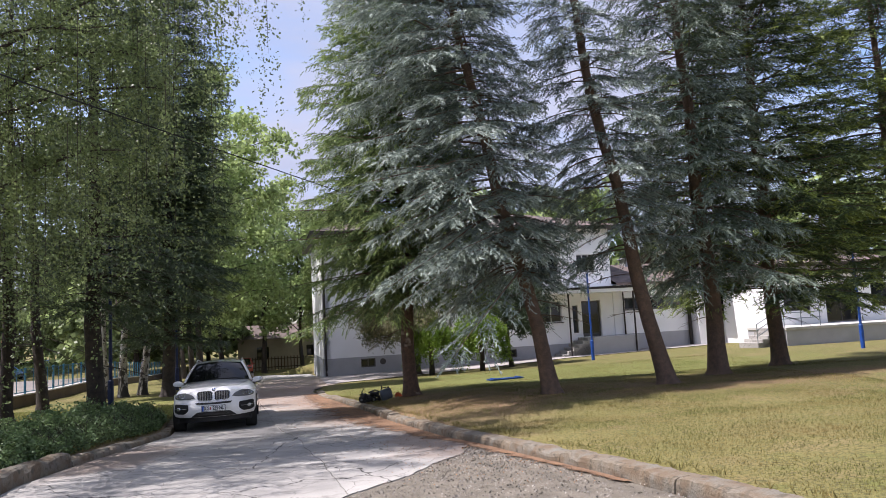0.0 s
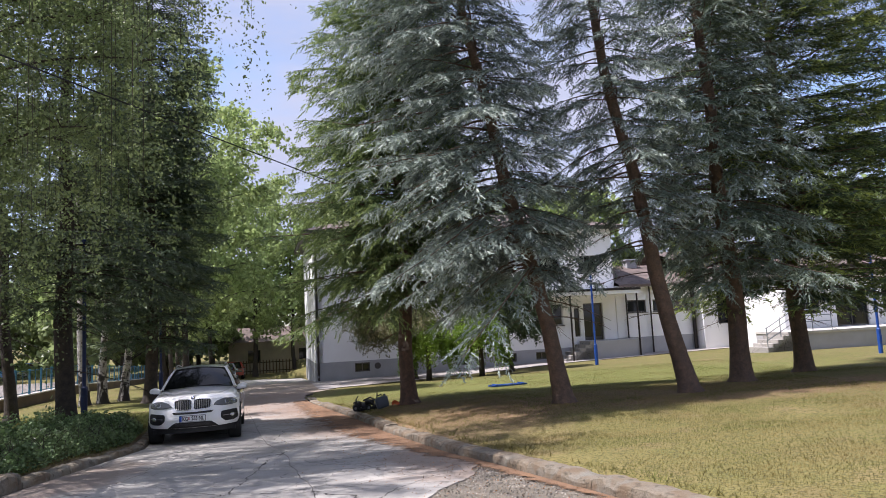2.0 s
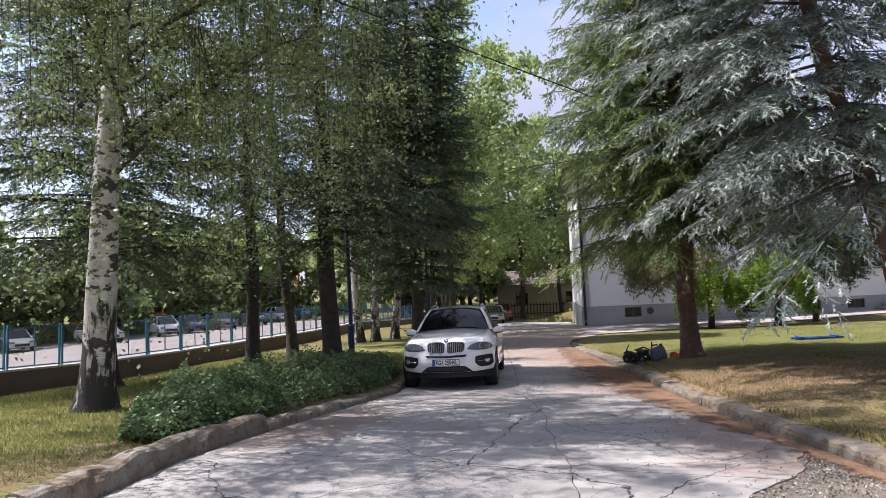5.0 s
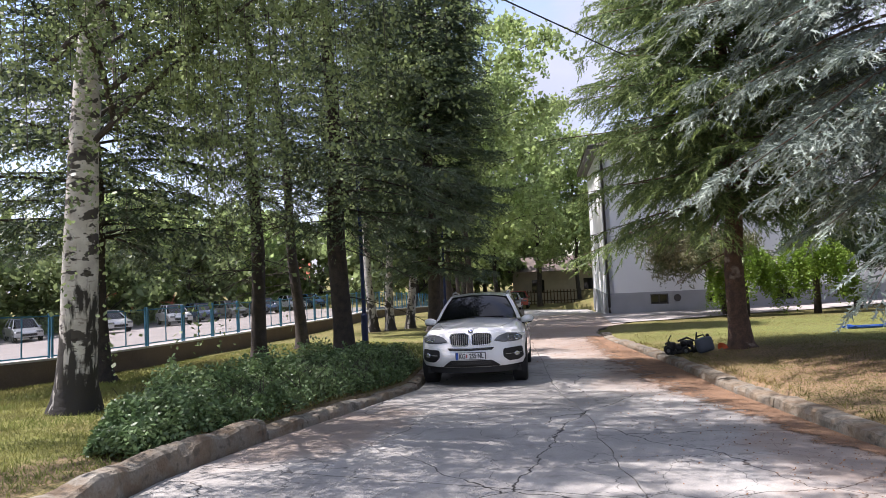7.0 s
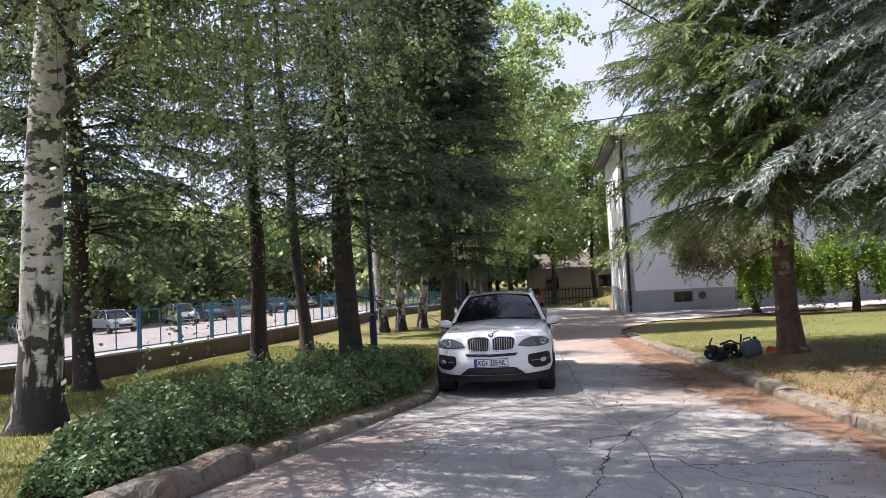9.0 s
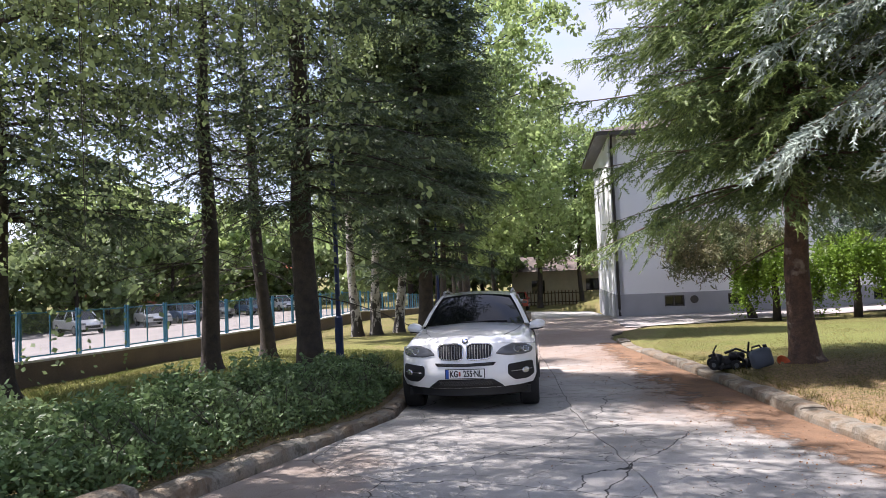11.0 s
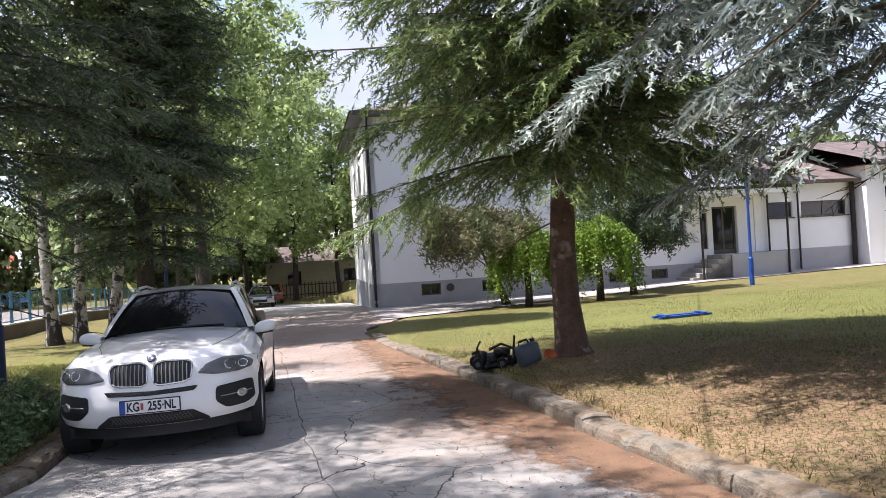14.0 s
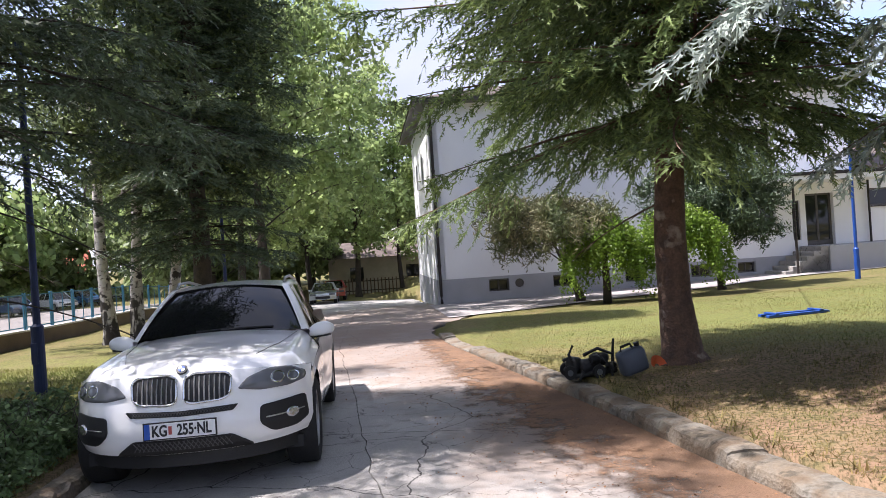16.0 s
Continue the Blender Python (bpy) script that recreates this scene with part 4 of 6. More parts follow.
            bd = unit(tg * r.uniform(0.5, 0.95, (n, 1)) + side_ * sg * r.uniform(0.55, 1.0, (n, 1)) + down * hg * 0.6)
            ns = np.maximum(2, (bl / (0.075 * size)).astype(int))
            idx = np.repeat(np.arange(n), ns)
            u = np.concatenate([(np.arange(m_) + 0.3) / m_ for m_ in ns])
            alt = np.concatenate([np.where(np.arange(m_) % 2 == 0, 1.0, -1.0) for m_ in ns])[:, None]
            bend = bd[idx] + down * (hg[idx] * u[:, None] * 0.7)
            p = pos[idx] + bd[idx] * (bl[idx] * u)[:, None] + down * (hg[idx, 0] * 0.35 * bl[idx] * u ** 2)[:, None]
            lat = unit(np.cross(bd[idx], [0, 0, 1.0]))
            last = (u > 0.8)[:, None]
            ax = unit(bend + lat * alt * np.where(last, 0.15, 0.8) + r.normal(0, 0.22, p.shape) + down * hg[idx] * 0.25)
            sb.append(p)
            sa.append(ax)
            sl_.append(0.165 * size * r.uniform(0.7, 1.35, len(p)) * (1.15 - 0.35 * u))
            sf.append(np.clip(0.15 + 0.55 * u + 0.5 * (q[idx] - 0.55) + r.normal(0, 0.12, len(p)), 0, 1))
        h += whorl * r.uniform(0.75, 1.25) * (1 - 0.3 * f)
    for _ in range(dead):
        a, hh = r.random() * 6.28, r.uniform(1.5, max(1.8, crown_z + 2.0))
        L = r.uniform(0.5, 2.2)
        out = np.array([math.cos(a), math.sin(a), r.uniform(-0.35, 0.2)])
        t = np.linspace(0, 1, 7)
        pts = axis(hh) + out * (t * L)[:, None] + down * (0.2 * L * t ** 2)[:, None]
        limb(pts, 0.017 * (1 - 0.8 * t))
        for _k in range(int(L * 5)):
            q = r.uniform(0.25, 1)
            p0 = np.array([np.interp(q, t, pts[:, c]) for c in range(3)])
            e = unit(out + np.array([-out[1], out[0], 0]) * r.uniform(-1.2, 1.2) + down * r.uniform(0, 0.7)) * r.uniform(0.15, 0.5)
            limb(np.stack([p0, p0 + e * 0.5, p0 + e + down * 0.03]), np.array([0.006, 0.005, 0.002]))
    tagged(mesh_np("branchwork", np.concatenate(limb_v), np.array(limb_f), bark, tree), kind="stuff")
    nv, fresh = sprays(np.concatenate(sb), np.concatenate(sa), np.concatenate(sl_), np.concatenate(sf), 0.032 * size, teeth, r)
    crown = mesh_np("crown", nv, np.arange(len(nv)).reshape(-1, 3), material, tree)
    crown.data.attributes.new("fresh", "FLOAT", "POINT").data.foreach_set("value", fresh.astype(np.float32))
    return tree


def leafy(name, base, height, crown_z, radius, trunk_r, material, bark, label, category, seed=1, limbs=16, strands=14, leaf=0.05, per=70, hang=1.4,
          spread=0.12, lean=(0, 0), base_z=None, fork=None, shape=0.6, leaf_aspect=1.5, bias=0.0):
    """A broad-leaved tree: trunk, arching limbs, hanging strands of small leaves with gaps between."""
    r = np.random.default_rng(seed)
    bx, by = base
    z0 = ground_z(bx, by) if base_z is None else base_z
    tree = empty(name, pose(bx, by, z0), label, category)
    axis = lambda h: np.array([lean[0] * (h / height) ** 1.2 + 0.08 * math.sin(h * 0.9 + seed), lean[1] * h / height + 0.06 * math.cos(h * 1.1 + seed), h])
    bm = bmesh.new()
    hs = [-0.15, 0.0, 0.15, 0.4, 0.9] + list(np.linspace(1.8, height * 0.92, 12))
    rad = [trunk_r * (1.5 if h < 0 else 1.4 if h < 0.1 else 1.22 if h < 0.3 else 1.08 if h < 0.6 else max(0.025, 1 - 0.95 * h / height)) for h in hs]
    tube(bm, [axis(h) for h in hs], rad, 16)
    for v_ in bm.verts:
        v_.co += Vector((noise.noise(v_.co * 3), noise.noise(v_.co * 3 + Vector((5, 0, 0))), 0)) * 0.045 * trunk_r / 0.25
    part("trunk", bm, bark, tree, smooth=True)
    bml = bmesh.new()
    pts_all = []
    for i in range(limbs):
        h = crown_z + (height * 0.88 - crown_z) * (i + r.random()) / limbs
        f = (h - crown_z) / (height - crown_z)
        a = i * 2.4 + r.uniform(-0.5, 0.5)
        a -= bias * math.sin(a)
        L = radius * (max(0.0, math.sin(math.pi * min(1, 0.25 + 0.75 * f))) ** shape) * r.uniform(0.65, 1.1) + 0.3
        o = axis(h)
        out = np.array([math.cos(a), math.sin(a), 0])
        t = np.linspace(0, 1, 7)[:, None]
        zz = (0.75 * t - 0.45 * t ** 2.2) * L * (0.6 + 0.6 * (1 - f))
        sidev = np.array([-out[1], out[0], 0])
        pts = o + out * t * L + np.array([0, 0, 1]) * zz + sidev * 0.12 * L * np.sin(3 * t + i)
        tube(bml, [tuple(p) for p in pts], [max(0.008, 0.15 * trunk_r * (1 - 0.9 * float(q)) + 0.006) for q in t[:, 0]], 6, False)
        ns = max(3, int(strands * (0.35 + 0.65 * L / radius)))
        for s in range(ns):
            q = r.uniform(0.2, 1.0)
            p0 = np.array([np.interp(q, t[:, 0], pts[:, c]) for c in range(3)])
            dirn = unit(out * r.uniform(0.0, 0.9) + sidev * r.uniform(-0.9, 0.9) + np.array([0, 0, r.uniform(-0.1, 0.6)]))
            l1 = r.uniform(0.3, 0.9) * (0.4 + L * 0.28)
            l2 = hang * r.uniform(0.3, 1.1)
            u = r.random(per)
            arch = p0 + dirn * l1 * np.minimum(u * 1.6, 1)[:, None] + np.array([0, 0, -1.0]) * (np.maximum(u - 0.35, 0) / 0.65 * l2)[:, None]
            arch += r.normal(0, spread, (per, 3)) * (0.5 + 0.7 * (1 - u))[:, None]
            pts_all.append(arch)
            if s % 3 == 0:
                e = p0 + dirn * l1
                tube(bml, [tuple(p0), tuple(p0 + dirn * l1 * 0.6), tuple(e), tuple(e + np.array([0, 0, -l2 * 0.7]))], [0.010, 0.007, 0.005, 0.003], 3, False)
    tagged(part("branchwork", bml, M_BARK_DARK if bark in (M_BIRCH, M_BIRCH_YOUNG) else bark, tree), kind="stuff")
    p = np.concatenate(pts_all)
    global rng
    keep_rng, rng = rng, r
    scatter("crown", p, leaf, material, "", "", parent=tree, aspect=leaf_aspect)
    rng = keep_rng
    return tree


# spruces on the lawn
conifer("spruce_tree", (-1.15, 20.95), 15.0, 3.1, 3.95, 0.21, M_SPRUCE, M_BARK_SCAR, "tall green spruce with a scarred reddish trunk on the lawn", "spruce tree", seed=3, per=12, dens=1.4, size=1.06, droop=0.46, dead=5, hang=0.8, whorl=0.37, taper=0.62, gap=0.10, heavy=0.10)
conifer("spruce_tree", (2.45, 16.9), 16.0, 3.0, 2.8, 0.19, M_BLUE, M_BARK, "leaning blue-grey spruce with a bare lower trunk", "spruce tree", lean=((-1.65, 0.0), (-2.7, 0.1)), seed=5, per=10, dens=1.35, size=1.08, gap=0.14, droop=0.60, dead=16, hang=0.6, taper=0.40, whorl=0.45, heavy=0.40, rise=0.05)
conifer("spruce_tree", (5.25, 17.4), 16.5, 3.5, 2.0, 0.20, M_BLUE, M_BARK, "leaning silvery spruce with sparse branches", "spruce tree", lean=((-1.4, 0.0), (-2.3, 0.2)), seed=8, per=8, dens=1.35, gap=0.22, droop=0.65, dead=16, taper=0.40, whorl=0.48, hang=0.6, heavy=0.12, rise=0.05)
conifer("spruce_tree", (7.3, 19.2), 17.0, 2.9, 2.8, 0.24, M_TEAL, M_BARK, "upright blue-green spruce with a thick trunk", "spruce tree", lean=((-0.3, 0.0), (-0.4, 0.0)), seed=11, per=9, dens=1.25, size=1.25, teeth=5, gap=0.12, droop=0.55, taper=0.45, dead=8, hang=0.8)
conifer("fir_tree", (9.9, 21.4), 18.0, 2.3, 3.9, 0.23, M_YELLOWFIR, M_BARK, "dark fir with yellow-green new growth", "fir tree", seed=14, per=9, dens=1.25, size=1.5, teeth=5, droop=0.34, dead=4, hang=0.45, taper=0.5, whorl=0.40, gap=0.08)
conifer("fir_tree", (15.3, 23.5), 18.0, 2.6, 4.2, 0.23, M_YELLOWFIR, M_BARK, "dense dark fir at the edge of the lawn", "fir tree", seed=15, per=8, dens=1.25, size=1.7, teeth=5, droop=0.34, hang=0.45, taper=0.5, gap=0.08)
# conifers on the verge
conifer("fir_tree", (-11.2, 28.4), 19.0, 2.4, 2.9, 0.24, M_DARKFIR, M_BARK_DARK, "very dark dense fir beside the driveway", "fir tree", seed=17, per=10, dens=1.5, size=1.5, teeth=5, droop=0.42, hang=0.5, taper=0.42, whorl=0.42)
conifer("spruce_tree", (-9.5, 19.0), 16.0, 3.3, 2.0, 0.24, M_DARKFIR, M_BARK_DARK, "dark spruce with drooping boughs beside the hedge", "spruce tree", seed=20, per=9, dens=1.4, size=1.15, teeth=5, droop=0.50, hang=0.55, taper=0.35, whorl=0.48, dead=14, gap=0.20, heavy=-0.48)
conifer("fir_tree", (-12.25, 19.65), 15.0, 4.2, 2.1, 0.19, M_DARKFIR, M_BARK_DARK, "slim conifer with a black trunk and dead twigs", "fir tree", seed=23, per=6, size=1.3, teeth=5, droop=0.5, dead=40, hang=0.6, gap=0.32)
conifer("fir_tree", (-12.7, 22.1), 14.5, 4.5, 2.0, 0.17, M_DARKFIR, M_BARK_DARK, "slim leaning conifer with dead twigs", "fir tree", lean=((-0.4, 0), (-0.7, 0)), seed=26, per=6, size=1.3, teeth=5, droop=0.5, dead=40, hang=0.6, gap=0.32)
# birches
leafy("birch_tree", (-9.92, 12.28), 13.5, 3.4, 4.9, 0.27, M_LEAF, M_BIRCH, "old birch with black-scarred white bark and hanging twigs", "birch tree", seed=31, limbs=32, strands=42, per=118, leaf=0.060, hang=4.2, spread=0.09, bias=0.7, lean=(1.7, 0.2))
conifer("fir_tree", (-13.55, 16.0), 12.5, 3.0, 4.4, 0.20, M_DARKFIR, M_BARK_DARK, "broad dark fir with drooping boughs near the fence", "fir tree", seed=34, per=8, dens=1.3, size=1.4, teeth=5, droop=0.34, hang=0.6, taper=0.5, gap=0.2)
for k, (p, hgt, lean_) in enumerate((((-13.7, 28.3), 12.5, (-0.5, 0)), ((-13.2, 28.8), 12.0, (0.4, 0)), ((-12.9, 30.0), 13.5, (1.2, 0.3)))):
    leafy("birch_tree", p, hgt, 3.0, 3.4, 0.17, M_LEAF, M_BIRCH_YOUNG, "birch with a white trunk on the verge", "birch tree", seed=40 + k, limbs=16, strands=20, per=70, leaf=0.115, hang=1.6, spread=0.14, lean=lean_)
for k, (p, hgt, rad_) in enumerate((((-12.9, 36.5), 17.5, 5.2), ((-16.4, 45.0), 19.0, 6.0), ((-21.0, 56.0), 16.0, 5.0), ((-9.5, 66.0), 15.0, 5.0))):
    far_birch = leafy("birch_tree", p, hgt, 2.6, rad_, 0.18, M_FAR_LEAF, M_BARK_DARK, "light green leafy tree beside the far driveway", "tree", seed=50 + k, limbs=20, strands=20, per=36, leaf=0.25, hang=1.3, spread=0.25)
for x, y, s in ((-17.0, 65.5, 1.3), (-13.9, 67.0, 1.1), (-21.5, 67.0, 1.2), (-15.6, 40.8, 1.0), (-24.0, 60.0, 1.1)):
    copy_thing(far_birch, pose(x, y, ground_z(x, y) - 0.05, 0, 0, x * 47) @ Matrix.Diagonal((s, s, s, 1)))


# ---- the white car ----
M_PAINT = mat("white_car_paint", (0.86, 0.86, 0.86), 0.28, var=0.015, scale=1.0, fine=20, bump=0, coat=1.0)
M_LENS = glass_mat("headlight_lens", (0.12, 0.125, 0.135), 0.06)
M_SLAT = mat("satin_slat", (0.62, 0.62, 0.63), 0.4, 0.7, var=0.02, bump=0)
M_GREY_MESH = mat("grey_mesh", (0.09, 0.09, 0.092), 0.5, 0.2, var=0.05, bump=0)
M_FOG = mat("fog_glass", (0.70, 0.71, 0.72), 0.2, 0.9, var=0.1, scale=60, bump=0.1)
M_PLATE = mat("plate_white", (0.78, 0.78, 0.78), 0.4, var=0.02, bump=0)
M_PLATE_BLUE = mat("plate_blue", (0.02, 0.09, 0.42), 0.4, var=0.02, bump=0)
M_INK = mat("plate_ink", (0.012, 0.012, 0.014), 0.5, var=0.02, bump=0)


def nose_y(x, z):
    """How far back the front of the car lies at a given side offset and height."""
    a = abs(x)
    return 0.13 * (a / 0.6) ** 2 + 0.22 * max(0.0, (a - 0.62) / 0.33) ** 2.2 + lerp(z, [0.30, 0.40, 0.52, 0.62, 0.72, 0.84, 0.94, 1.0], [0.12, 0.035, 0.0, 0.012, 0.03, 0.055, 0.10, 0.17])


def hood_z(x, y):
    a = abs(x)
    base = lerp(y, [0.1, 0.35, 0.8, 1.3, 1.75, 2.4, 4.4], [0.955, 1.02, 1.085, 1.135, 1.165, 1.13, 1.10])
    z = base + 0.022 * math.cos(min(1, a / 0.62) * math.pi / 2) - 0.05 * (a / 0.95) ** 2
    if a > 0.74:
        z -= 0.20 * ((a - 0.74) / 0.22) ** 2
    z -= 0.035 * math.exp(-((a - 0.70) / 0.05) ** 2) * lerp(y, [0.4, 0.8, 1.7], [0.0, 0.5, 0.7]) * 0.5
    return z


def flank_x(y, z):
    plan = lerp(y, [0.45, 0.8, 1.3, 2.2, 3.3, 3.9, 4.5, 4.85], [0.935, 0.975, 0.97, 0.955, 0.975, 0.99, 0.95, 0.80])
    return plan - 0.05 * max(0, (z - 0.75) / 0.3) ** 2 - 0.05 * max(0, (0.5 - z) / 0.25) ** 2 - 0.02 * math.exp(-((z - 0.58) / 0.09) ** 2) * lerp(y, [1.2, 1.6, 3.2, 3.5], [0, 1, 1, 0])


def fascia_patch(name, outline, depth, material, parent, label="", rim=0.004, offset=0.006, smooth=True):
    """A shape set on the curved front: outline of (x, z); depth sinks (-) or swells (+) its middle."""
    bm = bmesh.new()
    cx = sum(p[0] for p in outline) / len(outline)
    cz = sum(p[1] for p in outline) / len(outline)
    rings = []
    fine = []
    for p, q in zip(outline, outline[1:] + outline[:1]):
        m = max(1, int(math.hypot(q[0] - p[0], q[1] - p[1]) / 0.03))
        fine += [(p[0] + (q[0] - p[0]) * i / m, p[1] + (q[1] - p[1]) * i / m) for i in range(m)]
    outline = fine

    def lay(x, z, d):
        e = 0.01
        gx = (nose_y(x + e, z) - nose_y(x - e, z)) / (2 * e)
        gz = (nose_y(x, z + e) - nose_y(x, z - e)) / (2 * e)
        k = math.sqrt(1 + gx * gx + gz * gz)
        dd = (offset + d) / k
        return (x + gx * dd, nose_y(x, z) - dd, z - 0.05 * (abs(x) / 0.95) ** 3 * max(0, (z - 0.4) / 0.5) + gz * dd)
    for s, d in ((1.0, -0.015), (1.0, rim), (0.92, depth * 0.7), (0.78, depth), (0.62, depth), (0.46, depth), (0.3, depth), (0.14, depth)):
        rings.append([bm.verts.new(lay(cx + (p[0] - cx) * s, cz + (p[1] - cz) * s, d)) for p in outline])
    n = len(outline)
    for a, b in zip(rings, rings[1:]):
        for k in range(n):
            bm.faces.new((a[k], a[(k + 1) % n], b[(k + 1) % n], b[k]))
    bm.faces.new(rings[-1])
    bmesh.ops.recalc_face_normals(bm, faces=bm.faces)
    return part(name, bm, material, parent, label, smooth)


def rounded(points, r=0.02, n=4):
    """Rounds the corners of an outline."""
    out = []
    k = len(points)
    for i in range(k):
        p0, p1, p2 = (Vector(points[(i + d) % k]) for d in (-1, 0, 1))
        a = p1 + (p0 - p1).normalized() * min(r, (p0 - p1).length * 0.45)
        b = p1 + (p2 - p1).normalized() * min(r, (p2 - p1).length * 0.45)
        for q in range(n + 1):
            t = q / n
            out.append(tuple(a * (1 - t) ** 2 + p1 * 2 * t * (1 - t) + b * t * t))
    return out


def wheel(parent, x, y, side):
    w = empty("wheel", pose(x, y, 0.375))
    w.parent = parent
    bm = bmesh.new()
    prof = [(0.255, -0.12), (0.33, -0.135), (0.362, -0.125), (0.375, -0.09), (0.375, 0.09), (0.362, 0.125), (0.33, 0.135), (0.255, 0.12)]
    rows = []
    for k in range(41):
        a = 6.2832 * k / 40
        rows.append([(px_, pr * math.cos(a), pr * math.sin(a)) for pr, px_ in prof])
    loft(bm, rows)
    bmesh.ops.remove_doubles(bm, verts=bm.verts, dist=0.0005)
    bmesh.ops.recalc_face_normals(bm, faces=bm.faces)
    part("tyre", bm, M_RUBBER, w, smooth=True)
    bm = bmesh.new()
    rows = []
    for k in range(33):
        a = 6.2832 * k / 32
        rows.append([(side * px_, pr * math.cos(a), pr * math.sin(a)) for pr, px_ in ((0.258, 0.10), (0.25, 0.118), (0.235, 0.115), (0.228, 0.0), (0.0, -0.02))])
    loft(bm, rows)
    for k in range(10):
        a = 6.2832 * k / 10
        box(bm, side * 0.075, -0.017, 0.04, side * 0.105, 0.017, 0.24, 0.006, pose(0, 0, 0, math.degrees(a), 0, 0))
    tube(bm, [(side * 0.07, 0, 0), (side * 0.112, 0, 0)], 0.065, 16)
    part("rim", bm, M_ALLOY, w, "grey alloy rim")
    return w


def word(text, size, m, material, parent, name="lettering", bold=0.0035):
    cu = bpy.data.curves.new(name, "FONT")
    cu.body, cu.size, cu.align_x, cu.align_y, cu.extrude = text, size, "CENTER", "CENTER", 0.001
    cu.offset = bold
    tmp = bpy.data.objects.new(name, cu)
    scene.collection.objects.link(tmp)
    bpy.context.view_layer.update()
    me = bpy.data.meshes.new_from_object(tmp.evaluated_get(bpy.context.evaluated_depsgraph_get()))
    bpy.data.objects.remove(tmp)
    me.materials.clear()
    me.materials.append(material)
    ob = new(name, me)
    ob.matrix_basis = m
    ob.parent = parent
    return ob


def white_suv():
    car = empty("suv_car", pose(-5.60, 16.80, -0.715, -2.3, 0, 14.3), "white parked sport utility car with tinted windscreen", "car")
    # front bumper
    bm = bmesh.new()
    xs = list(np.linspace(-0.95, 0.95, 49))
    zs = [0.345, 0.38, 0.43, 0.48, 0.53, 0.58, 0.63, 0.68, 0.72, 0.76, 0.80, 0.84, 0.88, 0.915, 0.945]
    loft(bm, [[(x, nose_y(x, z), z - 0.05 * (abs(x) / 0.95) ** 3 * (z - 0.4) / 0.5 + (0.05 * max(0, abs(x) - 0.45) if z < 0.40 else 0)) for x in xs] for z in zs])
    bmesh.ops.recalc_face_normals(bm, faces=bm.faces)
    part("front_bumper", bm, M_PAINT, car, smooth=True)
    # hood with fenders
    bm = bmesh.new()
    rows = []
    for k in range(29):
        t = k / 28
        row = []
        for x in xs:
            y0 = nose_y(x, 0.945)
            y = y0 + (lerp(abs(x), [0, 0.6, 0.95], [1.62, 1.68, 1.85]) - y0) * t
            z = hood_z(x, y)
            zb = 0.945 - 0.05 * (abs(x) / 0.95) ** 3
            z = zb + (z - zb) * min(1, (t / 0.10)) ** 0.6 if t < 0.10 else z
            row.append((x * lerp(y, [0.3, 0.6, 1.0, 2.0], [1, 1.0, 1.0, 0.99]), y, z))
        rows.append(row)
    loft(bm, rows)
    bmesh.ops.recalc_face_normals(bm, faces=bm.faces)
    part("hood", bm, M_PAINT, car, smooth=True)
    for sg in (-1, 1):
        bm = bmesh.new()
        tube(bm, [(sg * lerp(y, [0.45, 0.9, 1.6], [0.52, 0.66, 0.755]), y, hood_z(sg * lerp(y, [0.45, 0.9, 1.6], [0.52, 0.66, 0.755]), y) + 0.0008) for y in np.linspace(0.45, 1.62, 14)], 0.0035, 4)
        part("hood_seam", bm, M_BLACK, car)
    # flanks with wheel arches
    for sg in (-1, 1):
        bm = bmesh.new()
        ys = list(np.arange(0.58, 4.80, 0.045))
        zs2 = list(np.linspace(0.30, 1.0, 18))
        grid = []
        for z in zs2:
            row = []
            for y in ys:
                top = hood_z(0.95, y) if y < 1.85 else lerp(y, [1.85, 3.6, 4.8], [0.965, 1.06, 1.02])
                top = min(top, 1.06)
                zz = 0.30 + (z - 0.30) / 0.70 * (top - 0.30)
                fx = flank_x(y, zz)
                if y < 1.85 and z > 0.9:
                    fx = fx + (0.95 - fx) * (z - 0.9) / 0.1
                row.append(Vector((sg * fx, y, zz)))
            grid.append(row)
        vr = [[bm.verts.new(p) for p in row] for row in grid]
        for i in range(len(zs2) - 1):
            for j in range(len(ys) - 1):
                c = (grid[i][j] + grid[i + 1][j + 1]) / 2
                if any((c.y - wy) ** 2 + (c.z - 0.375) ** 2 < 0.425 ** 2 for wy in (0.90, 3.83)):
                    continue
                bm.faces.new((vr[i][j], vr[i][j + 1], vr[i + 1][j + 1], vr[i + 1][j]))
        bmesh.ops.delete(bm, geom=[v for v in bm.verts if not v.link_faces], context="VERTS")
        for v_ in bm.verts:
            for wy in (0.90, 3.83):
                d = math.hypot(v_.co.y - wy, v_.co.z - 0.375)
                if d < 0.455:
                    v_.co.y = wy + (v_.co.y - wy) * 0.43 / d
                    v_.co.z = max(0.3, 0.375 + (v_.co.z - 0.375) * 0.43 / d)
        part("side_panel", bm, M_PAINT, car, smooth=True)
        for wy in (0.90, 3.83):
            bm = bmesh.new()
            rows = []
            for k in range(25):
                a = math.radians(-14 + (150 if wy < 1 else 208) * k / 24)
                rows.append([(sg * xx, wy + rr * math.cos(a), 0.375 + rr * math.sin(a)) for rr, xx in ((0.432, 0.955), (0.448, 0.945), (0.43, 0.60))])
            loft(bm, rows)
            part("wheel_arch", bm, M_BLACK, car)
            wheel(car, sg * 0.835, wy, sg)
    # tail
    bm = bmesh.new()
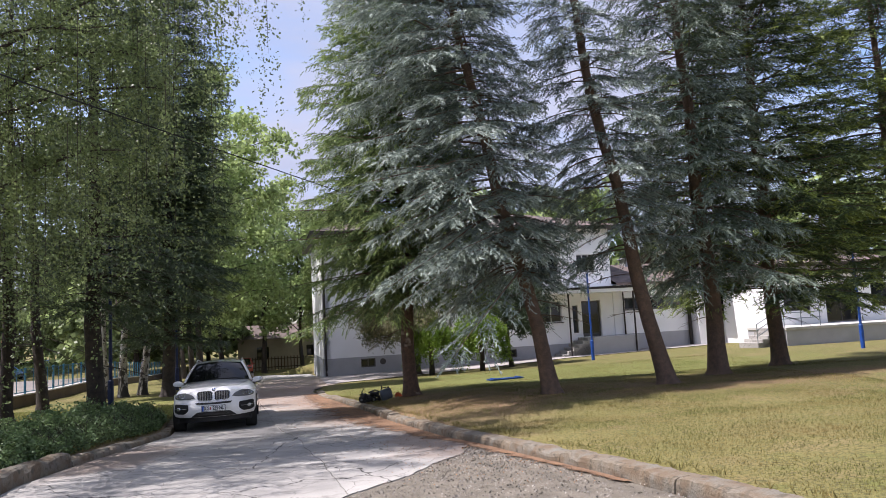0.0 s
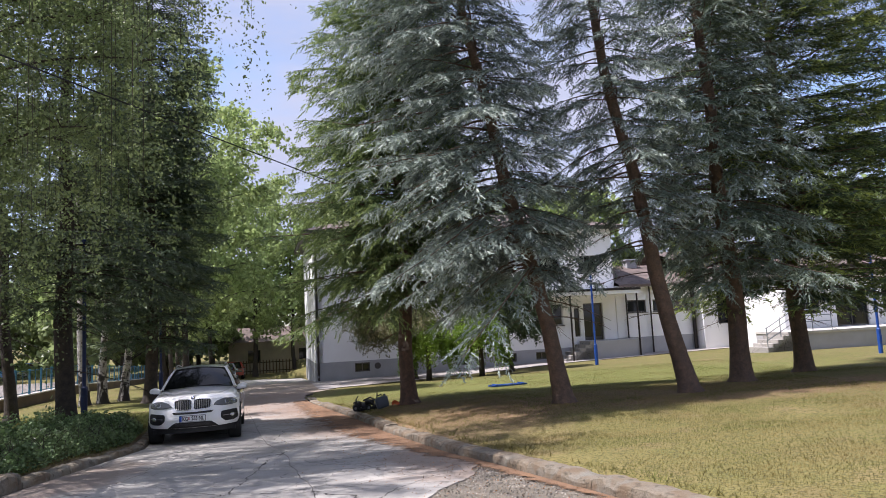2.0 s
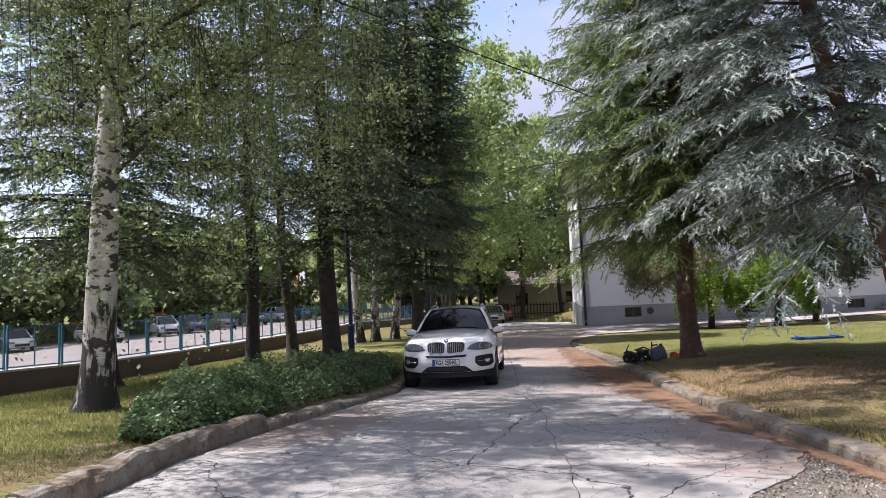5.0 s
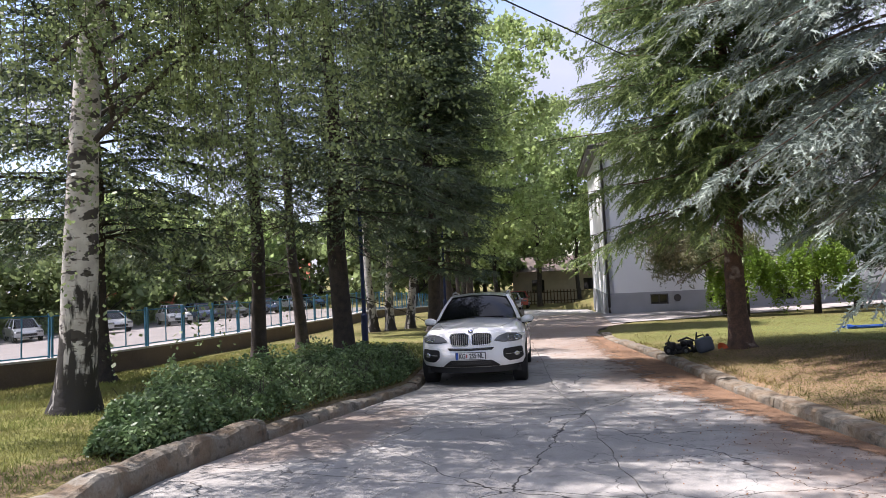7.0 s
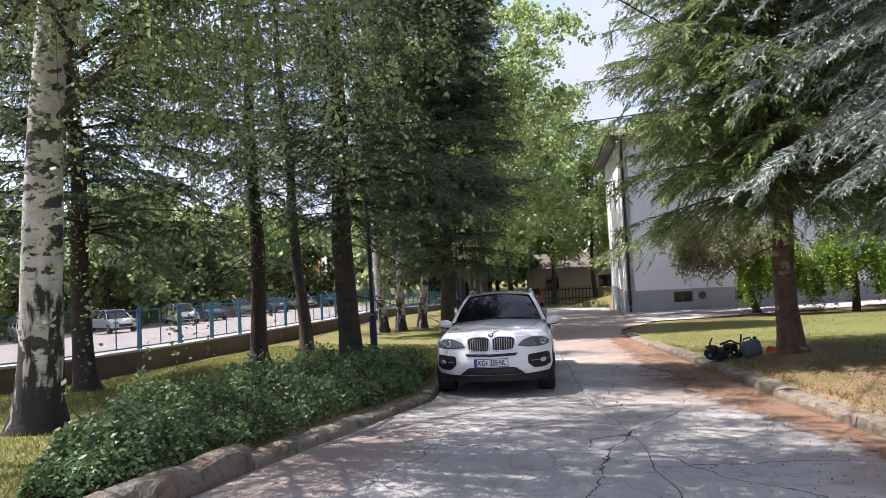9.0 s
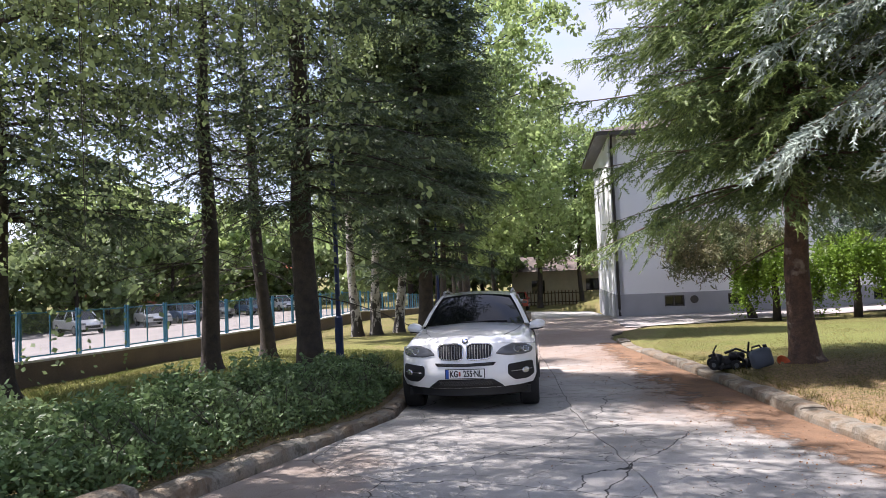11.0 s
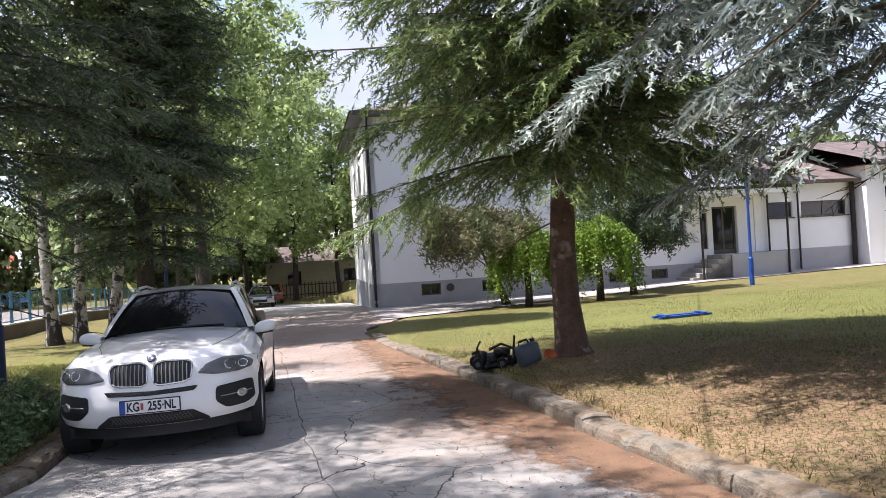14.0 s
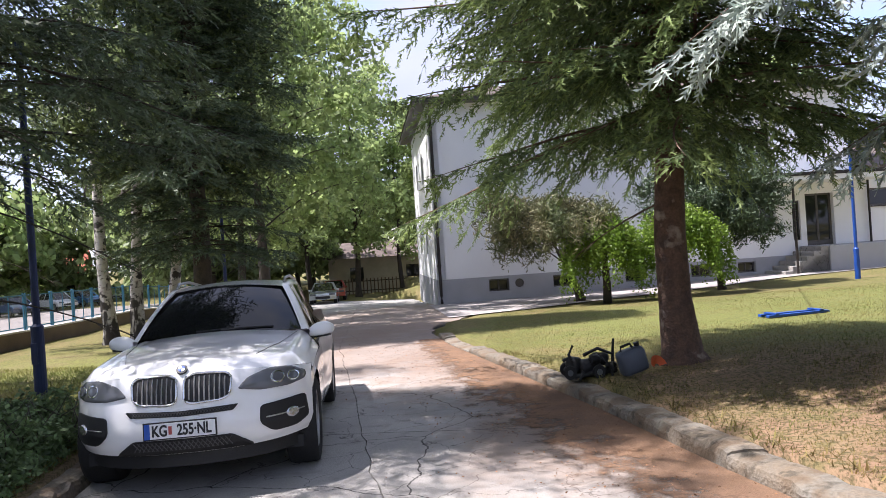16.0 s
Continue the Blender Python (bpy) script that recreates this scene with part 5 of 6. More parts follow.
    loft(bm, [[(x, 4.80 + 0.06 * (1 - (x / 0.82) ** 2), z) for x in np.linspace(-0.82, 0.82, 9)] for z in np.linspace(0.3, 1.03, 6)])
    loft(bm, [[(x, y, lerp(y, [3.9, 4.4, 4.86], [1.25, 1.12, 1.03])) for x in np.linspace(-0.86, 0.86, 9)] for y in (3.9, 4.4, 4.84)])
    part("tail_panel", bm, M_PAINT, car, smooth=True)
    # underbody and dark lower lip
    bm = bmesh.new()
    box(bm, -0.86, 0.5, 0.22, 0.86, 4.7, 0.32)
    box(bm, -0.58, 0.42, 0.30, 0.58, 4.6, 0.9)
    part("underbody", bm, M_BLACK, car)
    bm = bmesh.new()
    loft(bm, [[(x * 0.94, nose_y(x, max(z, 0.36)) + 0.05, z + (0.05 * max(0, abs(x) - 0.45) if z > 0.34 else 0.03 * max(0, abs(x) - 0.5))) for x in xs] for z in (0.24, 0.27, 0.31, 0.35)])
    part("bumper_lip", bm, M_BLACK, car, "black plastic bumper lip", True)
    # roof, pillars and glass
    ys = np.linspace(2.22, 4.3, 12)
    bm = bmesh.new()
    loft(bm, [[(x, y + 0.07 * (1 - (x / 0.58) ** 2) * (-1 if y < 2.4 else 0), lerp(y, [2.2, 2.7, 3.2, 3.8, 4.3], [1.575, 1.64, 1.635, 1.52, 1.30]) + 0.045 * (1 - (x / 0.6) ** 2)) for x in np.linspace(-0.60, 0.60, 13)] for y in ys])
    part("roof", bm, M_PAINT, car, smooth=True)
    bm = bmesh.new()
    loft(bm, [[(x * (0.80 - 0.235 * t), 1.56 + 0.14 * (x ** 2) * (1 - 0.3 * t) + 0.62 * t, 1.135 + 0.45 * t + 0.03 * math.sin(t * 3.14) + 0.045 * (1 - x * x) * (0.6 + 0.4 * t)) for x in np.linspace(-1, 1, 15)] for t in np.linspace(0, 1, 9)])
    bmesh.ops.recalc_face_normals(bm, faces=bm.faces)
    part("windscreen", bm, M_CARGLASS, car, "dark tinted windscreen", True)
    for sg in (-1, 1):
        bm = bmesh.new()
        rows = []
        for t in np.linspace(0, 1, 8):
            y, z, x = 1.68 + 0.56 * t, 1.12 + 0.47 * t + 0.03 * math.sin(t * 3.14), 0.81 - 0.235 * t
            rows.append([(sg * (x - 0.02), y - 0.01, z + 0.012), (sg * (x + 0.03), y + 0.01, z + 0.014), (sg * (x + 0.06), y + 0.05, z - 0.01), (sg * (x + 0.05), y + 0.09, z - 0.05)])
        for t in np.linspace(0, 1, 10)[1:]:
            y = 2.24 + 2.0 * t
            z = lerp(y, [2.2, 2.7, 3.2, 3.8, 4.3], [1.59, 1.645, 1.64, 1.525, 1.30])
            rows.append([(sg * 0.56, y, z + 0.012), (sg * 0.605, y + 0.01, z + 0.012), (sg * 0.635, y + 0.02, z - 0.012), (sg * 0.645, y + 0.03, z - 0.05)])
        loft(bm, rows)
        part("pillar", bm, M_PAINT, car, smooth=True)
        bm = bmesh.new()
        rows = []
        for y in np.linspace(1.86, 4.1, 12):
            zt = lerp(y, [1.86, 2.2, 2.7, 3.2, 3.8, 4.15], [1.20, 1.52, 1.60, 1.595, 1.48, 1.32])
            xt = lerp(y, [1.86, 2.24, 4.2], [0.83, 0.645, 0.64])
            rows.append([(sg * (0.905 + (xt - 0.905) * t), y, 1.0 + (zt - 1.0) * t) for t in (0, 0.12, 0.5, 1)])
        loft(bm, rows)
        part("side_window", bm, M_CARGLASS, car, "dark tinted side glass", True)
        bm = bmesh.new()
        tube(bm, [(sg * 0.57, 2.36, 1.625), (sg * 0.575, 2.44, 1.675), (sg * 0.575, 2.9, 1.70), (sg * 0.575, 3.5, 1.66), (sg * 0.575, 3.62, 1.60)], 0.017, 8)
        part("roof_rail", bm, M_ALLOY, car, smooth=True)
        # mirror
        mir = empty("mirror", pose(sg * 0.98, 1.80, 1.10))
        mir.parent = car
        bm = bmesh.new()
        bmesh.ops.create_uvsphere(bm, u_segments=20, v_segments=12, radius=1.0, matrix=Matrix.Diagonal((0.135, 0.075, 0.088, 1)))
        for v_ in bm.verts:
            if v_.co.z < -0.045:
                v_.co.z = -0.045 + (v_.co.z + 0.045) * 0.2
            if v_.co.y > 0.03:
                v_.co.y = 0.03
            v_.co.z += sg * v_.co.x * 0.10
        part("mirror_shell", bm, M_PAINT, mir, smooth=True)
        bm = bmesh.new()
        loft(bm, [[(-sg * 0.17, 0.02 + dy, -0.085 + dz) for dy, dz in ((-0.03, 0), (0.03, 0), (0.03, 0.03), (-0.03, 0.03))], [(sg * 0.09, dy, -0.058 + dz) for dy, dz in ((-0.045, 0), (0.03, 0), (0.03, 0.02), (-0.045, 0.02))]], True)
        part("mirror_arm", bm, M_BLACK, mir)
        # headlight
        out = [(sg * a, b) for a, b in ((0.41, 0.80), (0.58, 0.775), (0.79, 0.79), (0.90, 0.83), (0.905, 0.895), (0.80, 0.945), (0.64, 0.94), (0.49, 0.88))]
        hl = fascia_patch("headlight", rounded(out, 0.03), 0.010, M_LENS, car, "grey glass headlight")
        for cx, r in ((0.70, 0.048), (0.81, 0.042)):
            fascia_patch("lamp_ring", [(sg * cx + r * math.cos(a), 0.865 + r * math.sin(a)) for a in np.linspace(0, 6.2832, 17)[:-1]], 0.004, M_CHROME, hl, offset=0.016)
            fascia_patch("lamp_core", [(sg * cx + (r - 0.012) * math.cos(a), 0.865 + (r - 0.012) * math.sin(a)) for a in np.linspace(0, 6.2832, 17)[:-1]], 0.003, M_LENS, hl, offset=0.021)
        # fog recess
        out = [(sg * a, b) for a, b in ((0.575, 0.655), (0.895, 0.70), (0.915, 0.50), (0.83, 0.445), (0.66, 0.44), (0.57, 0.52))]
        fr = fascia_patch("fog_recess", rounded(out, 0.035), 0.004, M_BLACK, car, "black air inlet", rim=0.006)
        fascia_patch("fog_lamp", [(sg * 0.80 + 0.044 * math.cos(a), 0.565 + 0.044 * math.sin(a)) for a in np.linspace(0, 6.2832, 17)[:-1]], 0.014, M_FOG, fr, "round fog lamp", offset=0.010)
        bm = bmesh.new()
        tube(bm, [(sg * x, nose_y(x, 0.56) - 0.014, 0.555 + 0.03 * (x - 0.6)) for x in np.linspace(0.62, 0.89, 8)], 0.006, 6)
        part("inlet_bar", bm, M_ALLOY, fr)
        # kidney grille
        ko = rounded([(sg * a, b) for a, b in ((0.028, 0.745), (0.028, 0.915), (0.10, 0.945), (0.33, 0.935), (0.375, 0.90), (0.36, 0.765), (0.30, 0.735), (0.08, 0.725))], 0.03)
        kg = fascia_patch("kidney_grille", ko, 0.004, M_BLACK, car, "black grille with chrome surround", rim=0.004)
        bm = bmesh.new()
        loop = [(x, nose_y(x, z) - 0.012, z) for x, z in ko]
        tube(bm, loop + [loop[0], loop[1]], 0.010, 6)
        part("grille_surround", bm, M_CHROME, kg, smooth=True)
        for k in range(8):
            x = sg * (0.065 + 0.037 * k)
            bm = bmesh.new()
            za, zb = 0.742 + (0.012 if k in (0, 7) else 0), 0.925 - (0.018 if k in (0, 7) else 0)
            loft(bm, [[(x - 0.006, nose_y(x, z) - 0.009, z), (x, nose_y(x, z) - 0.022, z), (x + 0.006, nose_y(x, z) - 0.009, z)] for z in np.linspace(za, zb, 5)])
            part("slat", bm, M_SLAT, kg)
        # wiper
        bm = bmesh.new()
        tube(bm, [(sg * 0.12 - 0.1, 1.585, 1.185), (sg * 0.12 + 0.15, 1.60, 1.195), (sg * 0.12 + 0.40, 1.645, 1.185)], 0.009, 6)
        part("wiper", bm, M_BLACK, car)
    # lower grille and intake strip
    gr_ = fascia_patch("lower_grille", rounded([(-0.52, 0.358), (0.52, 0.358), (0.37, 0.468), (-0.37, 0.468)], 0.03), 0.005, M_BLACK, car, "black honeycomb lower grille", rim=0.006)
    bm = bmesh.new()
    for k in range(-10, 11):
        for sg in (-1, 1):
            x0 = k * 0.034
            tube(bm, [(x0 - sg * 0.025, nose_y(x0, 0.385) - 0.020, 0.385), (x0 + sg * 0.025, nose_y(x0, 0.455) - 0.020, 0.455)], 0.0035, 4, False)
    part("grille_mesh", bm, M_GREY_MESH, gr_)
    bm = bmesh.new()
    for k in range(-16, 17):
        for sg in (-1, 1):
            x0 = k * 0.022
            zc = 0.656 + 0.012 * (abs(x0) / 0.38) ** 2
            tube(bm, [(x0 - sg * 0.011, nose_y(x0, zc) - 0.013, zc - 0.013), (x0 + sg * 0.011, nose_y(x0, zc) - 0.013, zc + 0.016)], 0.0022, 3, False)
    part("intake_mesh", bm, M_GREY_MESH, car)
    fascia_patch("intake_strip", rounded([(-0.38, 0.645), (0, 0.635), (0.38, 0.645), (0.42, 0.69), (0, 0.675), (-0.42, 0.69)], 0.012), 0.004, M_BLACK, car, "black mesh intake strip", rim=0.003)
    # badge
    disc = lambda r_, a0, a1: [(1.3 * r_ * math.cos(a), 0.972 + 0.95 * r_ * math.sin(a)) for a in np.linspace(a0, a1, 15)]
    badge = fascia_patch("badge", disc(0.032, 0, 6.2832)[:-1], 0.004, M_INK, car, "round dark emblem disc", offset=0.012)
    for q, m_ in enumerate((M_PLATE_BLUE, M_PLATE, M_PLATE_BLUE, M_PLATE)):
        a0 = math.pi / 2 * q
        fascia_patch("badge_field", [(0.0, 0.972)] + disc(0.021, a0 + 0.05, a0 + 1.52), 0.002, m_, badge, offset=0.019, rim=0.001)
    # number plate
    np_ = empty("number_plate", pose(0, -0.014, 0.545))
    np_.parent = car
    bm = bmesh.new()
    box(bm, -0.270, -0.004, -0.066, 0.270, 0.012, 0.066, 0.003)
    part("plate_holder", bm, M_BLACK, np_)
    bm = bmesh.new()
    box(bm, -0.218, -0.009, -0.056, 0.26, -0.0045, 0.056)
    part("plate_face", bm, M_PLATE, np_)
    bm = bmesh.new()
    box(bm, -0.26, -0.0093, -0.056, -0.2185, -0.0045, 0.056)
    part("plate_band", bm, M_PLATE_BLUE, np_)
    word("KG", 0.115, pose(-0.148, -0.011, -0.002, 90, 0, 0) @ Matrix.Diagonal((0.72, 1, 1, 1)), M_INK, np_)
    word("255\u00b7NL", 0.115, pose(0.105, -0.011, -0.002, 90, 0, 0) @ Matrix.Diagonal((0.72, 1, 1, 1)), M_INK, np_)
    bm = bmesh.new()
    box(bm, -0.083, -0.0102, -0.03, -0.058, -0.0095, 0.032)
    part("plate_crest", bm, mat("plate_red", (0.45, 0.08, 0.07), 0.5, bump=0), np_)


white_suv()


# ---- other cars ----
def plain_car(at, paint, label, length=4.2, high=1.46, estate=False, group="", rest=None):
    """A small everyday car from side profile and plan."""
    car = empty("parked_car", at, label, "car", group)
    W = 0.86
    belt = 0.90
    roof = high
    prof = [(0.0, 0.35), (0.0, 0.62), (0.12, 0.74), (1.0, 0.90), (1.15, belt), (length - 0.25, belt + 0.04), (length, 0.80), (length, 0.35)]
    bm = bmesh.new()
    rows = []
    for x in (-W, -W * 0.97, -W * 0.6, 0, W * 0.6, W * 0.97, W):
        inset = 0.10 * (abs(x) / W) ** 4
        row = []
        for y, z in prof:
            yy = y + inset * 1.6 if y < 0.5 else (y - inset if y > length - 0.5 else y)
            zz = z - (0.05 if abs(x) == W and z > 0.6 else 0)
            row.append((x, yy, zz))
        rows.append(row)
    vr = loft(bm, rows, True)
    bm.faces.new(vr[0])
    bm.faces.new(vr[-1][::-1])
    bmesh.ops.recalc_face_normals(bm, faces=bm.faces)
    part("body", bm, paint, car)
    rear = length - (0.22 if estate else 0.5)
    gh = [(1.05, belt + 0.0), (1.75, roof - 0.04), (2.1, roof), (rear - 0.45, roof - 0.02), (rear, belt + 0.05)]
    bm = bmesh.new()
    loft(bm, [[(x, y, z) for y, z in gh] for x in (-0.56, 0, 0.56)])
    for sg in (-1, 1):
        loft(bm, [[(sg * (0.56 if z > belt + 0.2 else 0.74), y, z) for y, z in gh], [(sg * 0.80, y, belt - 0.01) for y, z in gh]])
    part("glasshouse", bm, M_CARGLASS, car, "dark car windows")
    bm = bmesh.new()
    box(bm, -0.57, 1.85, roof - 0.02, 0.57, rear - 0.5, roof + 0.012, 0.01)
    for sg in (-1, 1):
        for y0, y1 in ((1.05, 1.78), (rear, rear - 0.47)):
            tube(bm, [(sg * 0.78, y0, belt), (sg * 0.57, y1, roof - 0.01)], 0.035, 6)
        tube(bm, [(sg * 0.79, 2.55, belt), (sg * 0.585, 2.5, roof - 0.01)], 0.03, 6)
    part("roof", bm, paint, car)
    for sg in (-1, 1):
        for y in (0.75, length - 0.8):
            bm = bmesh.new()
            tube(bm, [(sg * 0.66, y, 0.31), (sg * 0.87, y, 0.31)], 0.31, 20)
            w = part("wheel", bm, M_RUBBER, car)
            bm = bmesh.new()
            tube(bm, [(sg * 0.86, y, 0.31), (sg * 0.885, y, 0.31)], 0.20, 16)
            part("rim", bm, M_ALLOY, w)
        bm = bmesh.new()
        box(bm, sg * 0.42, 0.02, 0.62, sg * 0.78, 0.16, 0.74, 0.02)
        part("headlight", bm, M_LENS, car)
        bm = bmesh.new()
        box(bm, sg * 0.80, 1.35, 0.90, sg * 0.98, 1.45, 1.02, 0.03)
        part("mirror", bm, paint, car)
    bm = bmesh.new()
    box(bm, -0.45, -0.012, 0.40, 0.45, 0.05, 0.56, 0.01)
    part("grille", bm, M_BLACK, car)
    return car


M_SILVER = mat("silver_paint", (0.42, 0.44, 0.46), 0.3, 0.6, var=0.02, bump=0, coat=1)
M_DBLUE = mat("dark_blue_paint", (0.02, 0.04, 0.09), 0.3, var=0.02, bump=0, coat=1)
M_RED = mat("red_paint", (0.40, 0.05, 0.03), 0.3, var=0.02, bump=0, coat=1)
M_WHITE2 = mat("plain_white_paint", (0.72, 0.73, 0.74), 0.3, var=0.02, bump=0, coat=1)
M_MBLUE = mat("mid_blue_paint", (0.03, 0.13, 0.30), 0.3, var=0.02, bump=0, coat=1)
M_GREYP = mat("grey_paint", (0.12, 0.13, 0.135), 0.3, 0.4, var=0.02, bump=0, coat=1)
plain_car(pose(-16.6, 54.8, road_z(56) - 0.01, -2.5, 0, 14), M_SILVER, "silver hatchback parked at the end of the driveway", 4.0, 1.42)
plain_car(pose(-17.6, 60.4, road_z(62) - 0.01, -1.5, 0, 14), M_RED, "red car parked behind the silver one", 4.1, 1.45)
lot = [(-49.8, 36.3, M_GREYP, "dark grey"), (-44.3, 37.6, M_SILVER, "silver"), (-38.7, 39.9, M_SILVER, "silver estate"), (-38.9, 45.6, M_SILVER, "pale silver"), (-39.6, 49.6, M_DBLUE, "dark blue"),
       (-40.6, 54.6, M_GREYP, "dark grey"), (-41.0, 59.5, M_DBLUE, "dark blue"), (-42.2, 66.0, M_WHITE2, "white"), (-43.0, 71.0, M_MBLUE, "blue"), (-45.5, 78.0, M_WHITE2, "white"), (-47.0, 86.0, M_MBLUE, "blue")]
for k, (x, y, m_, word_) in enumerate(lot):
    plain_car(pose(x, y, ground_z(x, y) + 0.02, 0, 0, 58 + 6 * (k % 3)), m_, word_ + " car parked on the lot behind the fence", 4.2 + 0.1 * (k % 3), 1.45 + 0.04 * (k % 2), "estate" in word_, "cars on the parking lot")
bm = bmesh.new()
rows = []
for y in np.arange(-20, 70, 3.0):
    fx = fence_x(y)
    rows.append([(fx - d, y, ground_z(fx - d, y) + 0.015) for d in (0.3, 1.0, 4, 8, 12, 16, 20, 26, 34, 42)])
loft(bm, rows)
tagged(part("parking_lot", bm, M_LOT_DARK), "pale worn asphalt parking lot", "parking lot", kind="structure")


# ---- fence on a retaining wall ----
def fence():
    root = empty("retaining_wall", pose(0, 0, 0), "low brown retaining wall under the fence", "wall", kind="structure")
    bm = bmesh.new()
    bmc = bmesh.new()
    rows, rows2 = [], []
    for y in np.arange(-20, 66, 0.7):
        fx, z = fence_x(y), road_z(y)
        t = z + 0.52
        rows.append([(fx - 0.12, y, z - 0.2), (fx + 0.10, y, z - 0.2), (fx + 0.10, y, t), (fx - 0.12, y, t)])
        rows2.append([(fx - 0.14, y, t + 0.002), (fx + 0.12, y, t + 0.002), (fx + 0.12, y, t + 0.05), (fx - 0.14, y, t + 0.05)])
    loft(bm, rows, True)
    loft(bmc, rows2, True)
    part("wall_body", bm, M_RETAIN, root)
    part("coping", bmc, M_COPING, root, "pale concrete coping")
    L = 1.46
    base = None
    y = 6.0
    n = 0
    while y < 60:
        fx, fx2 = fence_x(y), fence_x(y + L)
        yaw = math.degrees(math.atan2(-(fx2 - fx), L))
        z = road_z(y + L / 2) + 0.572
        m = pose(fx, y, z, math.degrees(math.atan2(road_z(y + L) - road_z(y), L)), 0, yaw)
        if base is None:
            base = empty("fence_panel", m, "blue metal fence panel with wire mesh on the wall", "fence", "fence panels")
            for yy in (0.03, L - 0.05):
                bm = bmesh.new()
                box(bm, -0.022, yy - 0.02, 0, 0.022, yy + 0.02, 1.02, 0.004)
                part("post", bm, M_FENCE, base)
            for zz in (0.06, 0.94):
                bm = bmesh.new()
                box(bm, -0.012, 0.052, zz, 0.012, L - 0.072, zz + 0.03, 0.003)
                part("rail", bm, M_FENCE, base)
            bm = bmesh.new()
            box(bm, -0.010, L / 2 - 0.012, 0.092, 0.010, L / 2 + 0.012, 0.938)
            part("mid_bar", bm, M_FENCE, base)
            wires, faces = [], []
            step, h = 0.065, 0.85
            for sg in (1, -1):
                for k in range(-int(h / step), int(L / step) + 1):
                    y0 = 0.06 + k * step
                    a, b = (0.0, h) if sg == 1 else (h, 0.0)
                    t0 = max(0.0, (0.06 - y0) / h)
                    t1 = min(1.0, (L - 0.08 - y0) / h)
                    if t1 - t0 < 0.05:
                        continue
                    q = len(wires)
                    for t in (t0, t1):
                        yy, zz = y0 + t * h, 0.09 + (t if sg == 1 else 1 - t) * h
                        wires += [(0.004 * sg, yy - 0.003, zz), (0.004 * sg, yy + 0.003, zz)]
                    faces.append((q, q + 1, q + 3, q + 2))
            mesh_np("wire_mesh", wires, faces, M_WIRE, base)
        else:
            copy_thing(base, m)
        y += L
        n += 1


fence()


# ---- lamps, cable ----
def lamp_post(x, y, h, label, z=None):
    z = ground_z(x, y) if z is None else z
    paint = M_NAVY_PAINT if x < 0 else M_BLUE_PAINT
    lp = empty("street_lamp", pose(x, y, z), label, "lamp post", "blue lamp posts")
    bm = bmesh.new()
    tube(bm, [(0, 0, -0.1), (0, 0, 0.98), (0, 0, 1.02)], [0.085, 0.085, 0.055], 14)
    part("base_sleeve", bm, paint, lp)
    bm = bmesh.new()
    tube(bm, [(0, 0, 1.0), (0, 0, h)], [0.052, 0.045], 12)
    part("pole", bm, paint, lp)
    bm = bmesh.new()
    box(bm, -0.05, -0.095, 0.45, 0.05, -0.08, 0.75, 0.004)
    part("hatch", bm, paint, lp)
    bm = bmesh.new()
    tube(bm, [(0, 0, h), (0, 0, h + 0.06), (0, 0, h + 0.09)], [0.07, 0.07, 0.02], 12)
    part("cap", bm, paint, lp)


lamp_post(-10.04, 21.03, 5.0, "dark blue steel lamp post on the verge")
lamp_post(-12.2, 31.8, 5.0, "dark blue steel lamp post among the birches")
lamp_post(7.36, 36.3, 4.4, "blue steel lamp post near the entrance")
lamp_post(17.6, 30.2, 4.4, "blue steel lamp post near the terrace")


# ---- hedge ----
def hedge():
    n = 54000
    y = rng.uniform(10.0, 18.6, n)
    u = rng.random(n)
    l = np.array([left_x(a) for a in y])
    width = np.interp(y, [10.0, 11, 12.5, 16, 18.6], [0.6, 1.4, 2.0, 1.9, 1.4])
    lump = np.array([0.75 + 0.6 * noise.noise((a * 1.5, b * 3, 2.0)) + 0.4 * noise.noise((a * 5, b * 9, 5.0)) for a, b in zip(y, u)])
    top = np.interp(y, [10.0, 10.8, 12, 16, 18.6], [0.25, 0.5, 0.64, 0.68, 0.55]) * lump * np.sqrt(np.clip(1 - (2 * u - 1) ** 4, 0.02, 1))
    x = l - 0.26 - u * width
    s = np.sqrt(rng.random(n))
    z = np.array([ground_z(a, b) for a, b in zip(x, y)]) + 0.02 + top * s
    pts = np.stack([x + rng.normal(0, 0.03, n), y, z], 1)
    ob = scatter("hedge", pts, 0.062, M_HEDGE, "", "", tilt=0.7, aspect=1.9)
    tagged(ob, "low green leafy hedge along the kerb", "hedge", kind="stuff")
    bm = bmesh.new()
    for k in range(260):
        yy = rng.uniform(11.4, 18.2)
        xx = left_x(yy) - 0.4 - rng.random() * 1.5
        z0 = ground_z(xx, yy)
        tube(bm, [(xx, yy, z0 - 0.02), (xx + rng.normal(0, 0.08), yy + rng.normal(0, 0.08), z0 + 0.3), (xx + rng.normal(0, 0.14), yy + rng.normal(0, 0.14), z0 + 0.5)], [0.008, 0.006, 0.003], 4, False)
    tagged(part("hedge_stems", bm, M_BARK_DARK), "thin brown stems inside the hedge", "hedge stems", kind="stuff")


hedge()


